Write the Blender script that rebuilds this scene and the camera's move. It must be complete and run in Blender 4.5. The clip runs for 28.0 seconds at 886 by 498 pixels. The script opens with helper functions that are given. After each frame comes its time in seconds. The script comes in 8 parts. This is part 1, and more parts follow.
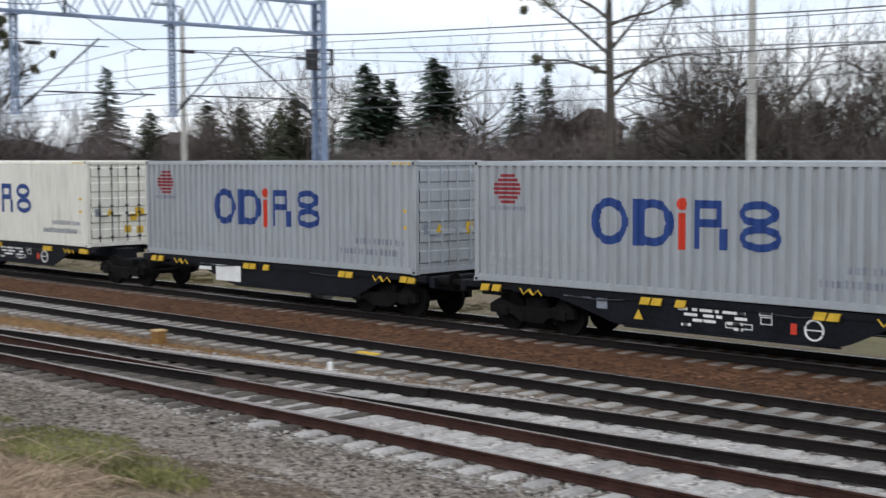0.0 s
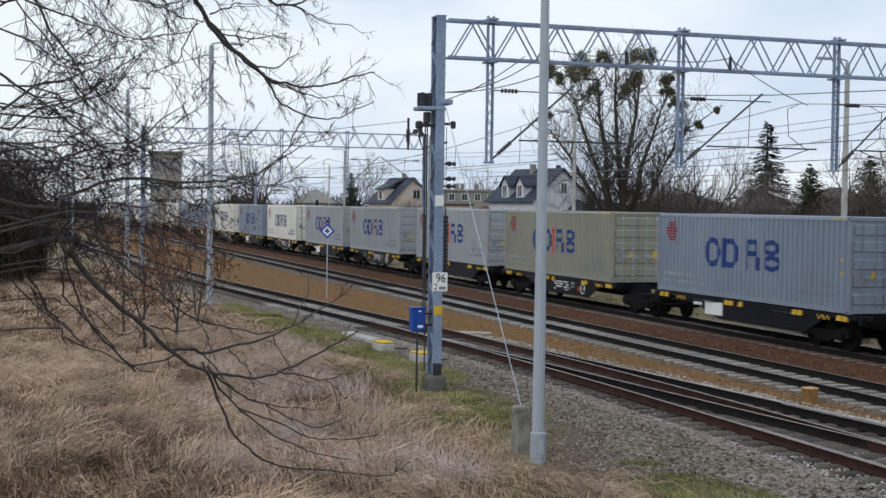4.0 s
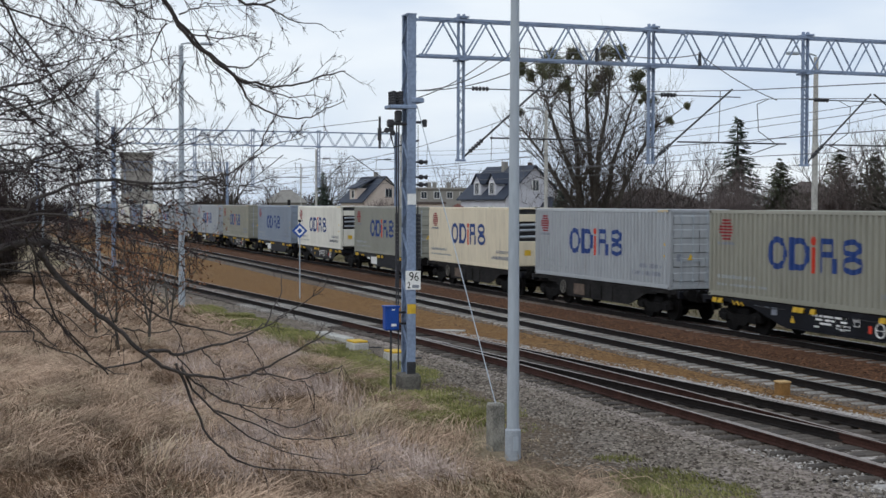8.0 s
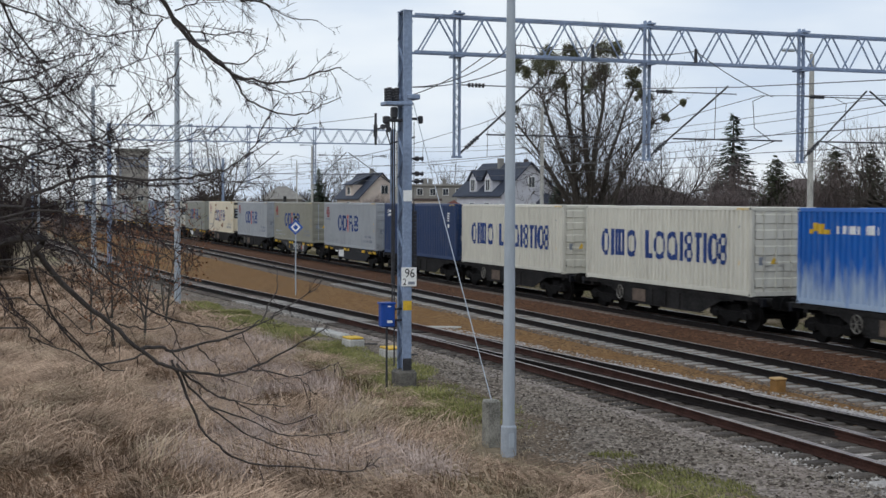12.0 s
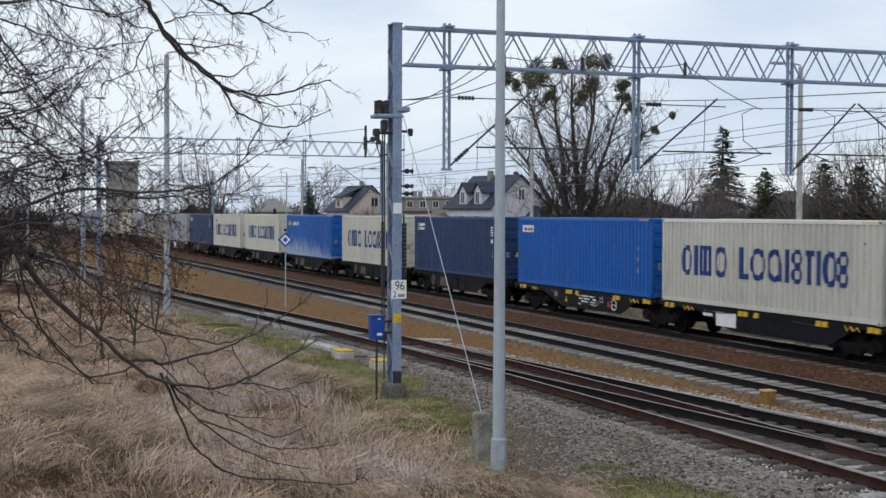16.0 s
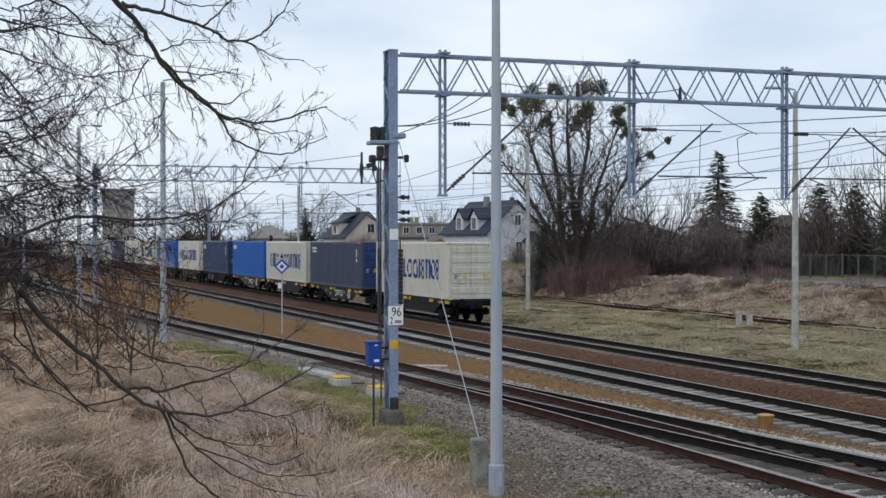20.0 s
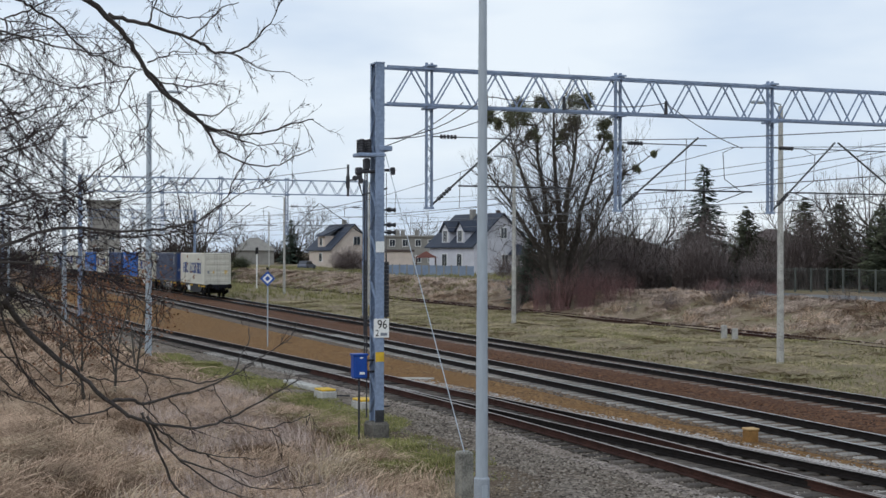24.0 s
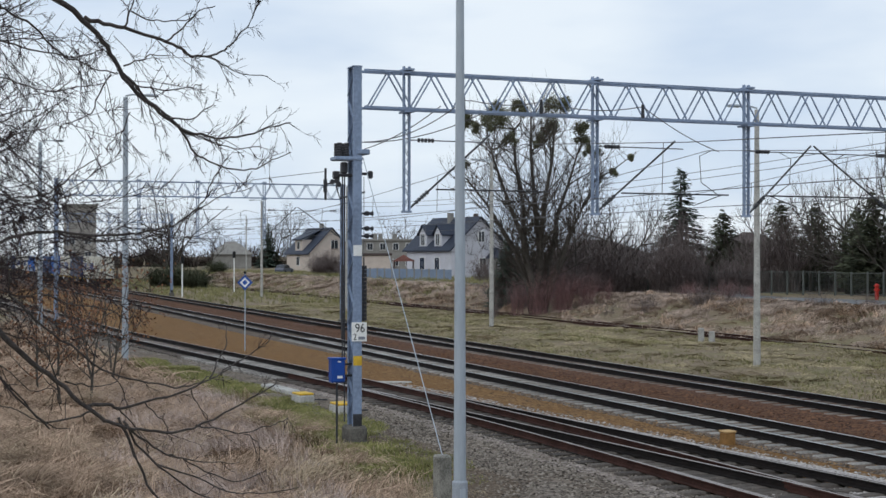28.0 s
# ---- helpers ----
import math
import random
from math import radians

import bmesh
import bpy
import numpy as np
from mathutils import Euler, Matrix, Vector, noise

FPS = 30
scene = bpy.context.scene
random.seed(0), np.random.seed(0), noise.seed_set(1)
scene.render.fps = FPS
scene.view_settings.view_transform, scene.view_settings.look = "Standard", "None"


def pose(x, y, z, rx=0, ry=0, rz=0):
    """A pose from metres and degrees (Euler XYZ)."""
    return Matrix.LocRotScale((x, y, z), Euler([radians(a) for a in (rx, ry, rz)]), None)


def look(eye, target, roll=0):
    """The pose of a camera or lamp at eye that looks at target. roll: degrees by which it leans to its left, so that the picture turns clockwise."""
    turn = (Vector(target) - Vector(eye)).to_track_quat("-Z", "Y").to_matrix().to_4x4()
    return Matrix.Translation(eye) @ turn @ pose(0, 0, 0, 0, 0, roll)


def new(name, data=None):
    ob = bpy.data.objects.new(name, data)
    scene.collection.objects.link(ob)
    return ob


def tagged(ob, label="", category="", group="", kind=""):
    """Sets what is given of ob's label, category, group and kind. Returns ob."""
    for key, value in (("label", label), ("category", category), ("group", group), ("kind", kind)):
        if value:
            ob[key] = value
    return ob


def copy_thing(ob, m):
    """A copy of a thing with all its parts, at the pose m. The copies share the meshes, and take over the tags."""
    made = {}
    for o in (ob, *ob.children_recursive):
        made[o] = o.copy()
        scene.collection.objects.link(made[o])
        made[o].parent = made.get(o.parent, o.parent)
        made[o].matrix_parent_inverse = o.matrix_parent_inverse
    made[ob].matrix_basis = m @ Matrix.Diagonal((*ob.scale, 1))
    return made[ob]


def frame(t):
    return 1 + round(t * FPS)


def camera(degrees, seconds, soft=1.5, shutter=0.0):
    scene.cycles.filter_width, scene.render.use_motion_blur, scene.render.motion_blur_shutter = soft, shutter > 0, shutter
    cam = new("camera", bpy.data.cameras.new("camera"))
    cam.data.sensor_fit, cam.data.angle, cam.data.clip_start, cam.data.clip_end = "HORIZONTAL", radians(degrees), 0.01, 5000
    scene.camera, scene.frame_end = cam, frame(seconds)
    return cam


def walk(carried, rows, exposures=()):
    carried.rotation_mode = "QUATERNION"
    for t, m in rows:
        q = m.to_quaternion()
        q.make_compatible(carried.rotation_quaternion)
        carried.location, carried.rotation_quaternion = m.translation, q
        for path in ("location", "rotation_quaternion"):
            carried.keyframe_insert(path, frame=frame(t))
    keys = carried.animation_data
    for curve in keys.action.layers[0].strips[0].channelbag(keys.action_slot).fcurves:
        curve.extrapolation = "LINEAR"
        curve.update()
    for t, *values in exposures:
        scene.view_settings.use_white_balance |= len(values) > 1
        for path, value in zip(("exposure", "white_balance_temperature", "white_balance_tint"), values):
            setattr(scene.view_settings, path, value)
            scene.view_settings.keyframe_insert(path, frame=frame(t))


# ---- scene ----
EYE = (0.0, 0.0, 4.22)
cam = camera(35.72, 28.0, soft=1.5, shutter=0.2)
# seconds, yaw, pitch, roll of a camera that turns on one spot
TURNS = [
    (0.0, 44.77, -3.95, 0.27), (0.1, 46.99, -3.85, 0.46), (0.3, 51.4, -3.43, 0.12), (0.5, 54.95, -2.86, -0.05),
    (1.0, 61.62, -2.19, -0.22), (1.5, 66.21, -1.94, -0.12), (2.0, 68.49, -1.72, -0.42), (2.5, 69.28, -1.58, -0.41),
    (3.0, 70.39, -1.69, -0.41), (3.5, 71.68, -1.76, -0.88), (5.5, 71.04, -1.99, -0.26), (6.0, 70.75, -2.07, -0.1),
    (6.5, 70.59, -2.09, -0.19), (7.0, 70.49, -2.09, -0.32), (7.5, 70.46, -2.05, -0.31), (8.0, 70.51, -1.88, -0.18),
    (8.5, 70.53, -1.84, -0.04), (9.0, 70.59, -1.87, 0.08), (9.5, 70.67, -2.09, 0.05), (10.0, 70.61, -2.27, -0.22),
    (10.5, 70.59, -2.34, -0.18), (11.0, 70.48, -2.35, -0.18), (11.5, 70.41, -2.19, -0.02), (12.0, 70.34, -2.02, -0.22),
    (12.5, 70.27, -1.77, -0.21), (13.0, 70.18, -1.55, -0.36), (13.5, 70.04, -1.46, -0.23), (15.5, 69.85, -1.45, -0.1),
    (16.0, 69.92, -1.5, -0.21), (16.5, 69.98, -1.5, -0.19), (17.0, 69.97, -1.48, -0.13), (17.5, 70.0, -1.41, -0.04),
    (18.0, 70.02, -1.33, -0.0), (18.5, 70.05, -1.21, -0.16), (19.0, 70.0, -0.94, -0.07), (19.5, 69.85, -0.68, 0.01),
    (20.0, 69.77, -0.42, 0.08), (20.5, 69.76, -0.24, 0.11), (21.0, 69.77, -0.12, 0.02), (21.5, 69.75, -0.07, -0.05),
    (23.5, 69.4, 0.07, -0.32), (24.0, 69.19, 0.11, -0.13), (24.5, 68.94, 0.12, 0.08), (25.0, 68.79, 0.17, 0.31),
    (25.5, 68.71, 0.2, 0.38), (26.0, 68.64, 0.21, 0.3), (26.5, 68.53, 0.24, 0.15), (27.0, 68.38, 0.21, 0.08),
    (27.5, 68.3, 0.23, 0.02), (28.0, 68.26, 0.26, -0.03),
]
walk(cam, [(t, pose(*EYE, 90 + p, r, y)) for t, y, p, r in TURNS],
     [(0.0, 0.32, 6400, 11), (1.0, 0.30, 6400, 11), (2.0, 0.18, 6350, 11), (3.0, 0.04, 6300, 10), (6.0, -0.03, 6300, 10), (13.0, -0.08, 6300, 10), (20.0, -0.04, 6200, 9), (24.0, -0.07, 6200, 9), (28.0, -0.09, 6200, 9)])

# ---- light ----
world = bpy.data.worlds.new("overcast_sky")
scene.world = world
world.use_nodes = True
wn, wl = world.node_tree.nodes, world.node_tree.links
wn.clear()
w_out = wn.new("ShaderNodeOutputWorld")
w_bg = wn.new("ShaderNodeBackground")
w_sky = wn.new("ShaderNodeTexSky")
w_sky.sky_type, w_sky.sun_disc = "NISHITA", False
w_sky.sun_elevation, w_sky.sun_rotation = radians(42), radians(200)
w_map = wn.new("ShaderNodeMapping")
w_map.inputs["Scale"].default_value = (1.6, 1.6, 5.5)
w_tc = wn.new("ShaderNodeTexCoord")
w_noise = wn.new("ShaderNodeTexNoise")
w_noise.inputs["Scale"].default_value, w_noise.inputs["Detail"].default_value = 1.7, 5
w_ramp = wn.new("ShaderNodeValToRGB")
w_ramp.color_ramp.elements[0].position, w_ramp.color_ramp.elements[0].color = 0.36, (7.0, 8.0, 9.4, 1)
w_ramp.color_ramp.elements[1].position, w_ramp.color_ramp.elements[1].color = 0.58, (9.7, 10.2, 10.6, 1)
w_mix = wn.new("ShaderNodeMix")
w_mix.data_type = "RGBA"
w_mix.inputs[0].default_value = 0.88
wl.new(w_tc.outputs["Generated"], w_map.inputs["Vector"])
wl.new(w_map.outputs[0], w_noise.inputs["Vector"])
wl.new(w_noise.outputs["Fac"], w_ramp.inputs["Fac"])
wl.new(w_sky.outputs[0], w_mix.inputs[6])
wl.new(w_ramp.outputs[0], w_mix.inputs[7])
wl.new(w_mix.outputs[2], w_bg.inputs["Color"])
w_bg.inputs["Strength"].default_value = 0.10
wl.new(w_bg.outputs[0], w_out.inputs["Surface"])
sun = new("sun", bpy.data.lights.new("sun", "SUN"))
sun.data.energy, sun.data.angle, sun.data.color = 0.7, radians(30), (1.0, 0.97, 0.92)
sun.matrix_world = look((30, -60, 70), (-30, 20, 0))
scene.view_settings.exposure = 0.0


# ---- materials ----
def mat(name, color, rough=0.7, metal=0.0, vary=0.25, scale=3.0, color2=None, bump=0.0, bump_scale=None, rnd=0.0, stretch=(1, 1, 1), detail=6, spec=0.25):
    """Two scales of colour change on object coordinates, optional relief and change from object to object."""
    m = bpy.data.materials.new(name)
    m.use_nodes = True
    n, l = m.node_tree.nodes, m.node_tree.links
    b = n["Principled BSDF"]
    b.inputs["Roughness"].default_value, b.inputs["Metallic"].default_value = rough, metal
    b.inputs["Specular IOR Level"].default_value = spec
    tc, mp = n.new("ShaderNodeTexCoord"), n.new("ShaderNodeMapping")
    mp.inputs["Scale"].default_value = stretch
    l.new(tc.outputs["Object"], mp.inputs["Vector"])
    big, small = n.new("ShaderNodeTexNoise"), n.new("ShaderNodeTexNoise")
    big.inputs["Scale"].default_value, small.inputs["Scale"].default_value = scale, scale * 9
    big.inputs["Detail"].default_value = small.inputs["Detail"].default_value = detail
    for q in (big, small):
        l.new(mp.outputs[0], q.inputs["Vector"])
    add = n.new("ShaderNodeMath")
    add.operation = "ADD"
    l.new(big.outputs["Fac"], add.inputs[0])
    l.new(small.outputs["Fac"], add.inputs[1])
    half = n.new("ShaderNodeMath")
    half.operation, half.inputs[1].default_value = "MULTIPLY", 0.5
    l.new(add.outputs[0], half.inputs[0])
    ramp = n.new("ShaderNodeValToRGB")
    c2 = color2 or tuple(c * (1 - vary) for c in color)
    c1 = tuple(min(1, c * (1 + vary * 0.5)) for c in color)
    ramp.color_ramp.elements[0].position, ramp.color_ramp.elements[0].color = 0.38, (*c2, 1)
    ramp.color_ramp.elements[1].position, ramp.color_ramp.elements[1].color = 0.60, (*c1, 1)
    l.new(half.outputs[0], ramp.inputs["Fac"])
    out = ramp.outputs[0]
    if rnd:
        info, hsv, mr = n.new("ShaderNodeObjectInfo"), n.new("ShaderNodeHueSaturation"), n.new("ShaderNodeMapRange")
        mr.inputs["To Min"].default_value, mr.inputs["To Max"].default_value = 1 - rnd, 1 + rnd
        l.new(info.outputs["Random"], mr.inputs["Value"])
        l.new(mr.outputs[0], hsv.inputs["Value"])
        l.new(out, hsv.inputs["Color"])
        out = hsv.outputs[0]
    l.new(out, b.inputs["Base Color"])
    if bump:
        bn, bt = n.new("ShaderNodeBump"), n.new("ShaderNodeTexNoise")
        bt.inputs["Scale"].default_value, bt.inputs["Detail"].default_value = bump_scale or scale * 12, 4
        bn.inputs["Strength"].default_value, bn.inputs["Distance"].default_value = bump, 0.05
        l.new(tc.outputs["Object"], bt.inputs["Vector"])
        l.new(bt.outputs["Fac"], bn.inputs["Height"])
        l.new(bn.outputs[0], b.inputs["Normal"])
    return m


def gravel(name, dark, light, cell, tint=None):
    """Loose stones: each cell its own grey, with relief."""
    m = bpy.data.materials.new(name)
    m.use_nodes = True
    n, l = m.node_tree.nodes, m.node_tree.links
    b = n["Principled BSDF"]
    b.inputs["Roughness"].default_value, b.inputs["Specular IOR Level"].default_value = 0.9, 0.12
    tc, v, nz = n.new("ShaderNodeTexCoord"), n.new("ShaderNodeTexVoronoi"), n.new("ShaderNodeTexNoise")
    v.inputs["Scale"].default_value, nz.inputs["Scale"].default_value, nz.inputs["Detail"].default_value = 1 / cell, 0.7, 6
    l.new(tc.outputs["Object"], v.inputs["Vector"])
    l.new(tc.outputs["Object"], nz.inputs["Vector"])
    sep, ramp = n.new("ShaderNodeSeparateColor"), n.new("ShaderNodeValToRGB")
    l.new(v.outputs["Color"], sep.inputs[0])
    ramp.color_ramp.elements[0].color, ramp.color_ramp.elements[1].color = (*dark, 1), (*light, 1)
    l.new(sep.outputs[0], ramp.inputs["Fac"])
    mix = n.new("ShaderNodeMix")
    mix.data_type, mix.blend_type = "RGBA", "MIX"
    mr = n.new("ShaderNodeMapRange")
    mr.inputs["From Min"].default_value, mr.inputs["From Max"].default_value = 0.42, 0.62
    mr.inputs["To Max"].default_value = 0.5
    l.new(nz.outputs["Fac"], mr.inputs["Value"])
    l.new(mr.outputs[0], mix.inputs[0])
    l.new(ramp.outputs[0], mix.inputs[6])
    mix.inputs[7].default_value = (*(tint or dark), 1)
    l.new(mix.outputs[2], b.inputs["Base Color"])
    bn = n.new("ShaderNodeBump")
    bn.inputs["Strength"].default_value, bn.inputs["Distance"].default_value = 0.9, cell * 0.6
    bn.invert = True
    l.new(v.outputs["Distance"], bn.inputs["Height"])
    l.new(bn.outputs[0], b.inputs["Normal"])
    return m


def foliage(name, c1, c2, rough=0.85, patch=0.0, patch_scale=0.9):
    """Twigs, blades and needles: each island its own shade."""
    m = bpy.data.materials.new(name)
    m.use_nodes = True
    n, l = m.node_tree.nodes, m.node_tree.links
    b = n["Principled BSDF"]
    b.inputs["Roughness"].default_value, b.inputs["Specular IOR Level"].default_value = rough, 0.06
    g, ramp = n.new("ShaderNodeNewGeometry"), n.new("ShaderNodeValToRGB")
    ramp.color_ramp.elements[0].color, ramp.color_ramp.elements[1].color = (*c1, 1), (*c2, 1)
    l.new(g.outputs["Random Per Island"], ramp.inputs["Fac"])
    out = ramp.outputs[0]
    if patch:
        # bleached and rotten patches
        tc, nz, mr, hsv = n.new("ShaderNodeTexCoord"), n.new("ShaderNodeTexNoise"), n.new("ShaderNodeMapRange"), n.new("ShaderNodeHueSaturation")
        nz.inputs["Scale"].default_value, nz.inputs["Detail"].default_value = patch_scale, 5
        mr.inputs["From Min"].default_value, mr.inputs["From Max"].default_value = 0.32, 0.68
        mr.inputs["To Min"].default_value, mr.inputs["To Max"].default_value = 1 - patch * 0.8, 1 + patch * 1.15
        l.new(tc.outputs["Object"], nz.inputs["Vector"])
        l.new(nz.outputs["Fac"], mr.inputs["Value"])
        l.new(mr.outputs[0], hsv.inputs["Value"])
        l.new(out, hsv.inputs["Color"])
        out = hsv.outputs[0]
    l.new(out, b.inputs["Base Color"])
    return m


M_STEEL = mat("galvanised_paint", (0.235, 0.295, 0.41), 0.5, 0.0, 0.25, 1.5, bump=0.05)
M_STEEL_DARK = mat("dark_fittings", (0.06, 0.06, 0.066), 0.6, 0.4, 0.4, 6)
M_GALV = mat("zinc_lamp_post", (0.37, 0.41, 0.455), 0.5, 0.0, 0.10, 2.0, stretch=(1, 1, 0.2))
M_CONCRETE = mat("concrete", (0.42, 0.41, 0.38), 0.9, 0, 0.35, 2.5, bump=0.2)
M_CONC_DARK = mat("stained_concrete", (0.19, 0.18, 0.16), 0.9, 0, 0.5, 3, bump=0.3)
M_SLEEPER = mat("sleeper_concrete", (0.30, 0.28, 0.255), 0.9, 0, 0.45, 2.5, bump=0.2, rnd=0.25)
M_SLEEPER_DARK = mat("sleeper_dusty", (0.21, 0.175, 0.15), 0.9, 0, 0.4, 2.5, bump=0.2, rnd=0.25)
M_SLEEPER_OLD = mat("sleeper_stained", (0.10, 0.085, 0.073), 0.9, 0, 0.5, 2.5, bump=0.2, rnd=0.35)
M_SLEEPER_PALE = mat("sleeper_bleached", (0.40, 0.378, 0.355), 0.9, 0, 0.4, 2.5, bump=0.2, rnd=0.22)
M_EMBLEM = mat("print_dark_red", (0.26, 0.028, 0.036), 0.6, 0, 0.12, 4)
M_GALV_DARK = mat("zinc_sleeve", (0.34, 0.37, 0.41), 0.6, 0, 0.15, 3)
M_RAIL = mat("rail_brown", (0.015, 0.012, 0.011), 0.8, 0.0, 0.4, 5, bump=0.1, spec=0.12)
M_RAIL_RUST = mat("rail_rust", (0.046, 0.021, 0.016), 0.85, 0.0, 0.45, 3, bump=0.1, spec=0.15)
M_RAIL_TOP = mat("rail_running_band", (0.48, 0.47, 0.46), 0.3, 0.8, 0.2, 4)
M_RAIL_TOP_DULL = mat("rail_dull_band", (0.30, 0.255, 0.23), 0.4, 0.5, 0.35, 3)
M_WIRE = mat("catenary_wire", (0.14, 0.14, 0.145), 0.6, 0.4, 0.2, 3)
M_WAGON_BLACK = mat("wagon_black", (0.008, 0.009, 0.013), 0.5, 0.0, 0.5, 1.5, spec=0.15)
# These two are darkened: the shade under the train is in their colour.
M_WAGON_GREY = mat("wagon_shaded_grey", (0.019, 0.018, 0.018), 0.75, 0.0, 0.6, 1.2, spec=0.12)
M_BOGIE = mat("bogie_shaded", (0.008, 0.0075, 0.0075), 0.8, 0.0, 0.6, 4, spec=0.1)
M_YELLOW = mat("yellow_paint", (0.66, 0.42, 0.04), 0.6, 0, 0.2, 5)
M_WHITE = mat("white_paint", (0.78, 0.78, 0.76), 0.6, 0, 0.12, 3)
M_LOGO_BLUE = mat("print_blue", (0.022, 0.054, 0.20), 0.6, 0, 0.12, 4)
M_LOGO_RED = mat("print_red", (0.56, 0.05, 0.025), 0.6, 0, 0.12, 4)
M_PRINT_GREY = mat("print_grey", (0.22, 0.24, 0.28), 0.7, 0, 0.2, 4)
M_BLUE_BOX = mat("box_blue", (0.015, 0.065, 0.31), 0.45, 0, 0.15, 5)
M_SIGN_BLUE = mat("sign_blue", (0.03, 0.09, 0.36), 0.4, 0, 0.1, 5)
M_BLACK = mat("black_paint", (0.015, 0.015, 0.015), 0.6, 0, 0.3, 5)
M_GLASS = mat("window_dark", (0.03, 0.035, 0.045), 0.1, 0, 0.2, 1, spec=0.8)
M_DIRT = gravel("brown_dirt", (0.060, 0.032, 0.013), (0.31, 0.175, 0.072), 0.07, (0.18, 0.092, 0.030))
M_DIRT_RED = gravel("rusty_ballast", (0.028, 0.015, 0.010), (0.185, 0.092, 0.050), 0.075, (0.085, 0.040, 0.022))
M_GRAVEL = gravel("grey_gravel", (0.040, 0.031, 0.025), (0.30, 0.255, 0.212), 0.075, (0.125, 0.092, 0.066))
M_BALLAST = gravel("pale_ballast", (0.17, 0.152, 0.138), (0.66, 0.62, 0.585), 0.06, (0.40, 0.36, 0.33))
M_GRAVEL_PALE = gravel("pale_gravel", (0.065, 0.052, 0.046), (0.40, 0.345, 0.305), 0.075, (0.20, 0.158, 0.128))
M_BALLAST_BROWN = gravel("brown_grey_ballast", (0.045, 0.035, 0.029), (0.23, 0.19, 0.157), 0.065, (0.11, 0.08, 0.058))
M_BALLAST_DARK = gravel("dark_ballast", (0.026, 0.020, 0.017), (0.17, 0.142, 0.122), 0.065, (0.060, 0.046, 0.038))
M_DIRT_VERGE = gravel("verge_dirt", (0.045, 0.032, 0.022), (0.22, 0.17, 0.125), 0.05, (0.105, 0.075, 0.050))
M_ASPHALT = mat("asphalt", (0.16, 0.165, 0.17), 0.9, 0, 0.25, 0.6, bump=0.1)


# ---- mesh tools ----
class Mesh:
    """Collects vertices and faces for one mesh."""

    def __init__(self):
        self.v, self.f, self.mi = [], [], []

    def add(self, verts, faces, mi=0):
        o = len(self.v)
        self.v.extend(verts)
        self.f.extend(tuple(i + o for i in f) for f in faces)
        self.mi.extend([mi] * len(faces))
        return self

    def box(self, x0, x1, y0, y1, z0, z1, mi=0, bevel=0.0):
        if bevel:
            b = min(bevel, (x1 - x0) / 3, (y1 - y0) / 3, (z1 - z0) / 3)
            ring = lambda i, z: [(x0 + i, y0 + b, z), (x0 + b, y0 + i, z), (x1 - b, y0 + i, z), (x1 - i, y0 + b, z), (x1 - i, y1 - b, z), (x1 - b, y1 - i, z), (x0 + b, y1 - i, z), (x0 + i, y1 - b, z)]
            v = ring(b * 0.9, z0) + ring(0, z0 + b) + ring(0, z1 - b) + ring(b * 0.9, z1)
            f = [tuple(range(7, -1, -1)), tuple(range(24, 32))]
            for r in range(3):
                for k in range(8):
                    f.append((r * 8 + k, r * 8 + (k + 1) % 8, r * 8 + 8 + (k + 1) % 8, r * 8 + 8 + k))
            return self.add(v, f, mi)
        v = [(x, y, z) for z in (z0, z1) for x, y in ((x0, y0), (x1, y0), (x1, y1), (x0, y1))]
        return self.add(v, [(3, 2, 1, 0), (4, 5, 6, 7), (0, 1, 5, 4), (1, 2, 6, 5), (2, 3, 7, 6), (3, 0, 4, 7)], mi)

    def tube(self, pts, radii, n=6, mi=0, cap=True):
        pts = [Vector(p) for p in pts]
        if not hasattr(radii, "__len__"):
            radii = [radii] * len(pts)
        v, f = [], []
        for i, p in enumerate(pts):
            d = (pts[min(i + 1, len(pts) - 1)] - pts[max(i - 1, 0)]).normalized()
            a = d.cross(Vector((0, 0, 1)) if abs(d.z) < 0.9 else Vector((1, 0, 0))).normalized()
            b = d.cross(a)
            for k in range(n):
                t = 2 * math.pi * k / n
                v.append(tuple(p + (a * math.cos(t) + b * math.sin(t)) * radii[i]))
        for i in range(len(pts) - 1):
            for k in range(n):
                f.append((i * n + k, i * n + (k + 1) % n, (i + 1) * n + (k + 1) % n, (i + 1) * n + k))
        if cap:
            f += [tuple(range(n - 1, -1, -1)), tuple(range((len(pts) - 1) * n, len(pts) * n))]
        return self.add(v, f, mi)

    def bar(self, a, b, w=0.05, t=None, mi=0):
        """A square or flat bar from a to b."""
        a, b = Vector(a), Vector(b)
        d = (b - a).normalized()
        s = d.cross(Vector((0, 0, 1)) if abs(d.z) < 0.95 else Vector((0, 1, 0))).normalized() * w / 2
        u = d.cross(s).normalized() * (t or w) / 2
        v = [tuple(p + i * s + j * u) for p in (a, b) for i, j in ((-1, -1), (1, -1), (1, 1), (-1, 1))]
        return self.add(v, [(3, 2, 1, 0), (4, 5, 6, 7), (0, 1, 5, 4), (1, 2, 6, 5), (2, 3, 7, 6), (3, 0, 4, 7)], mi)

    def prism(self, poly, y0, y1, mi=0):
        """A polygon in x and z, from y0 to y1."""
        n = len(poly)
        v = [(x, y0, z) for x, z in poly] + [(x, y1, z) for x, z in poly]
        f = [tuple(range(n)), tuple(range(2 * n - 1, n - 1, -1))] + [((k + 1) % n, k, n + k, n + (k + 1) % n) for k in range(n)]
        return self.add(v, f, mi)

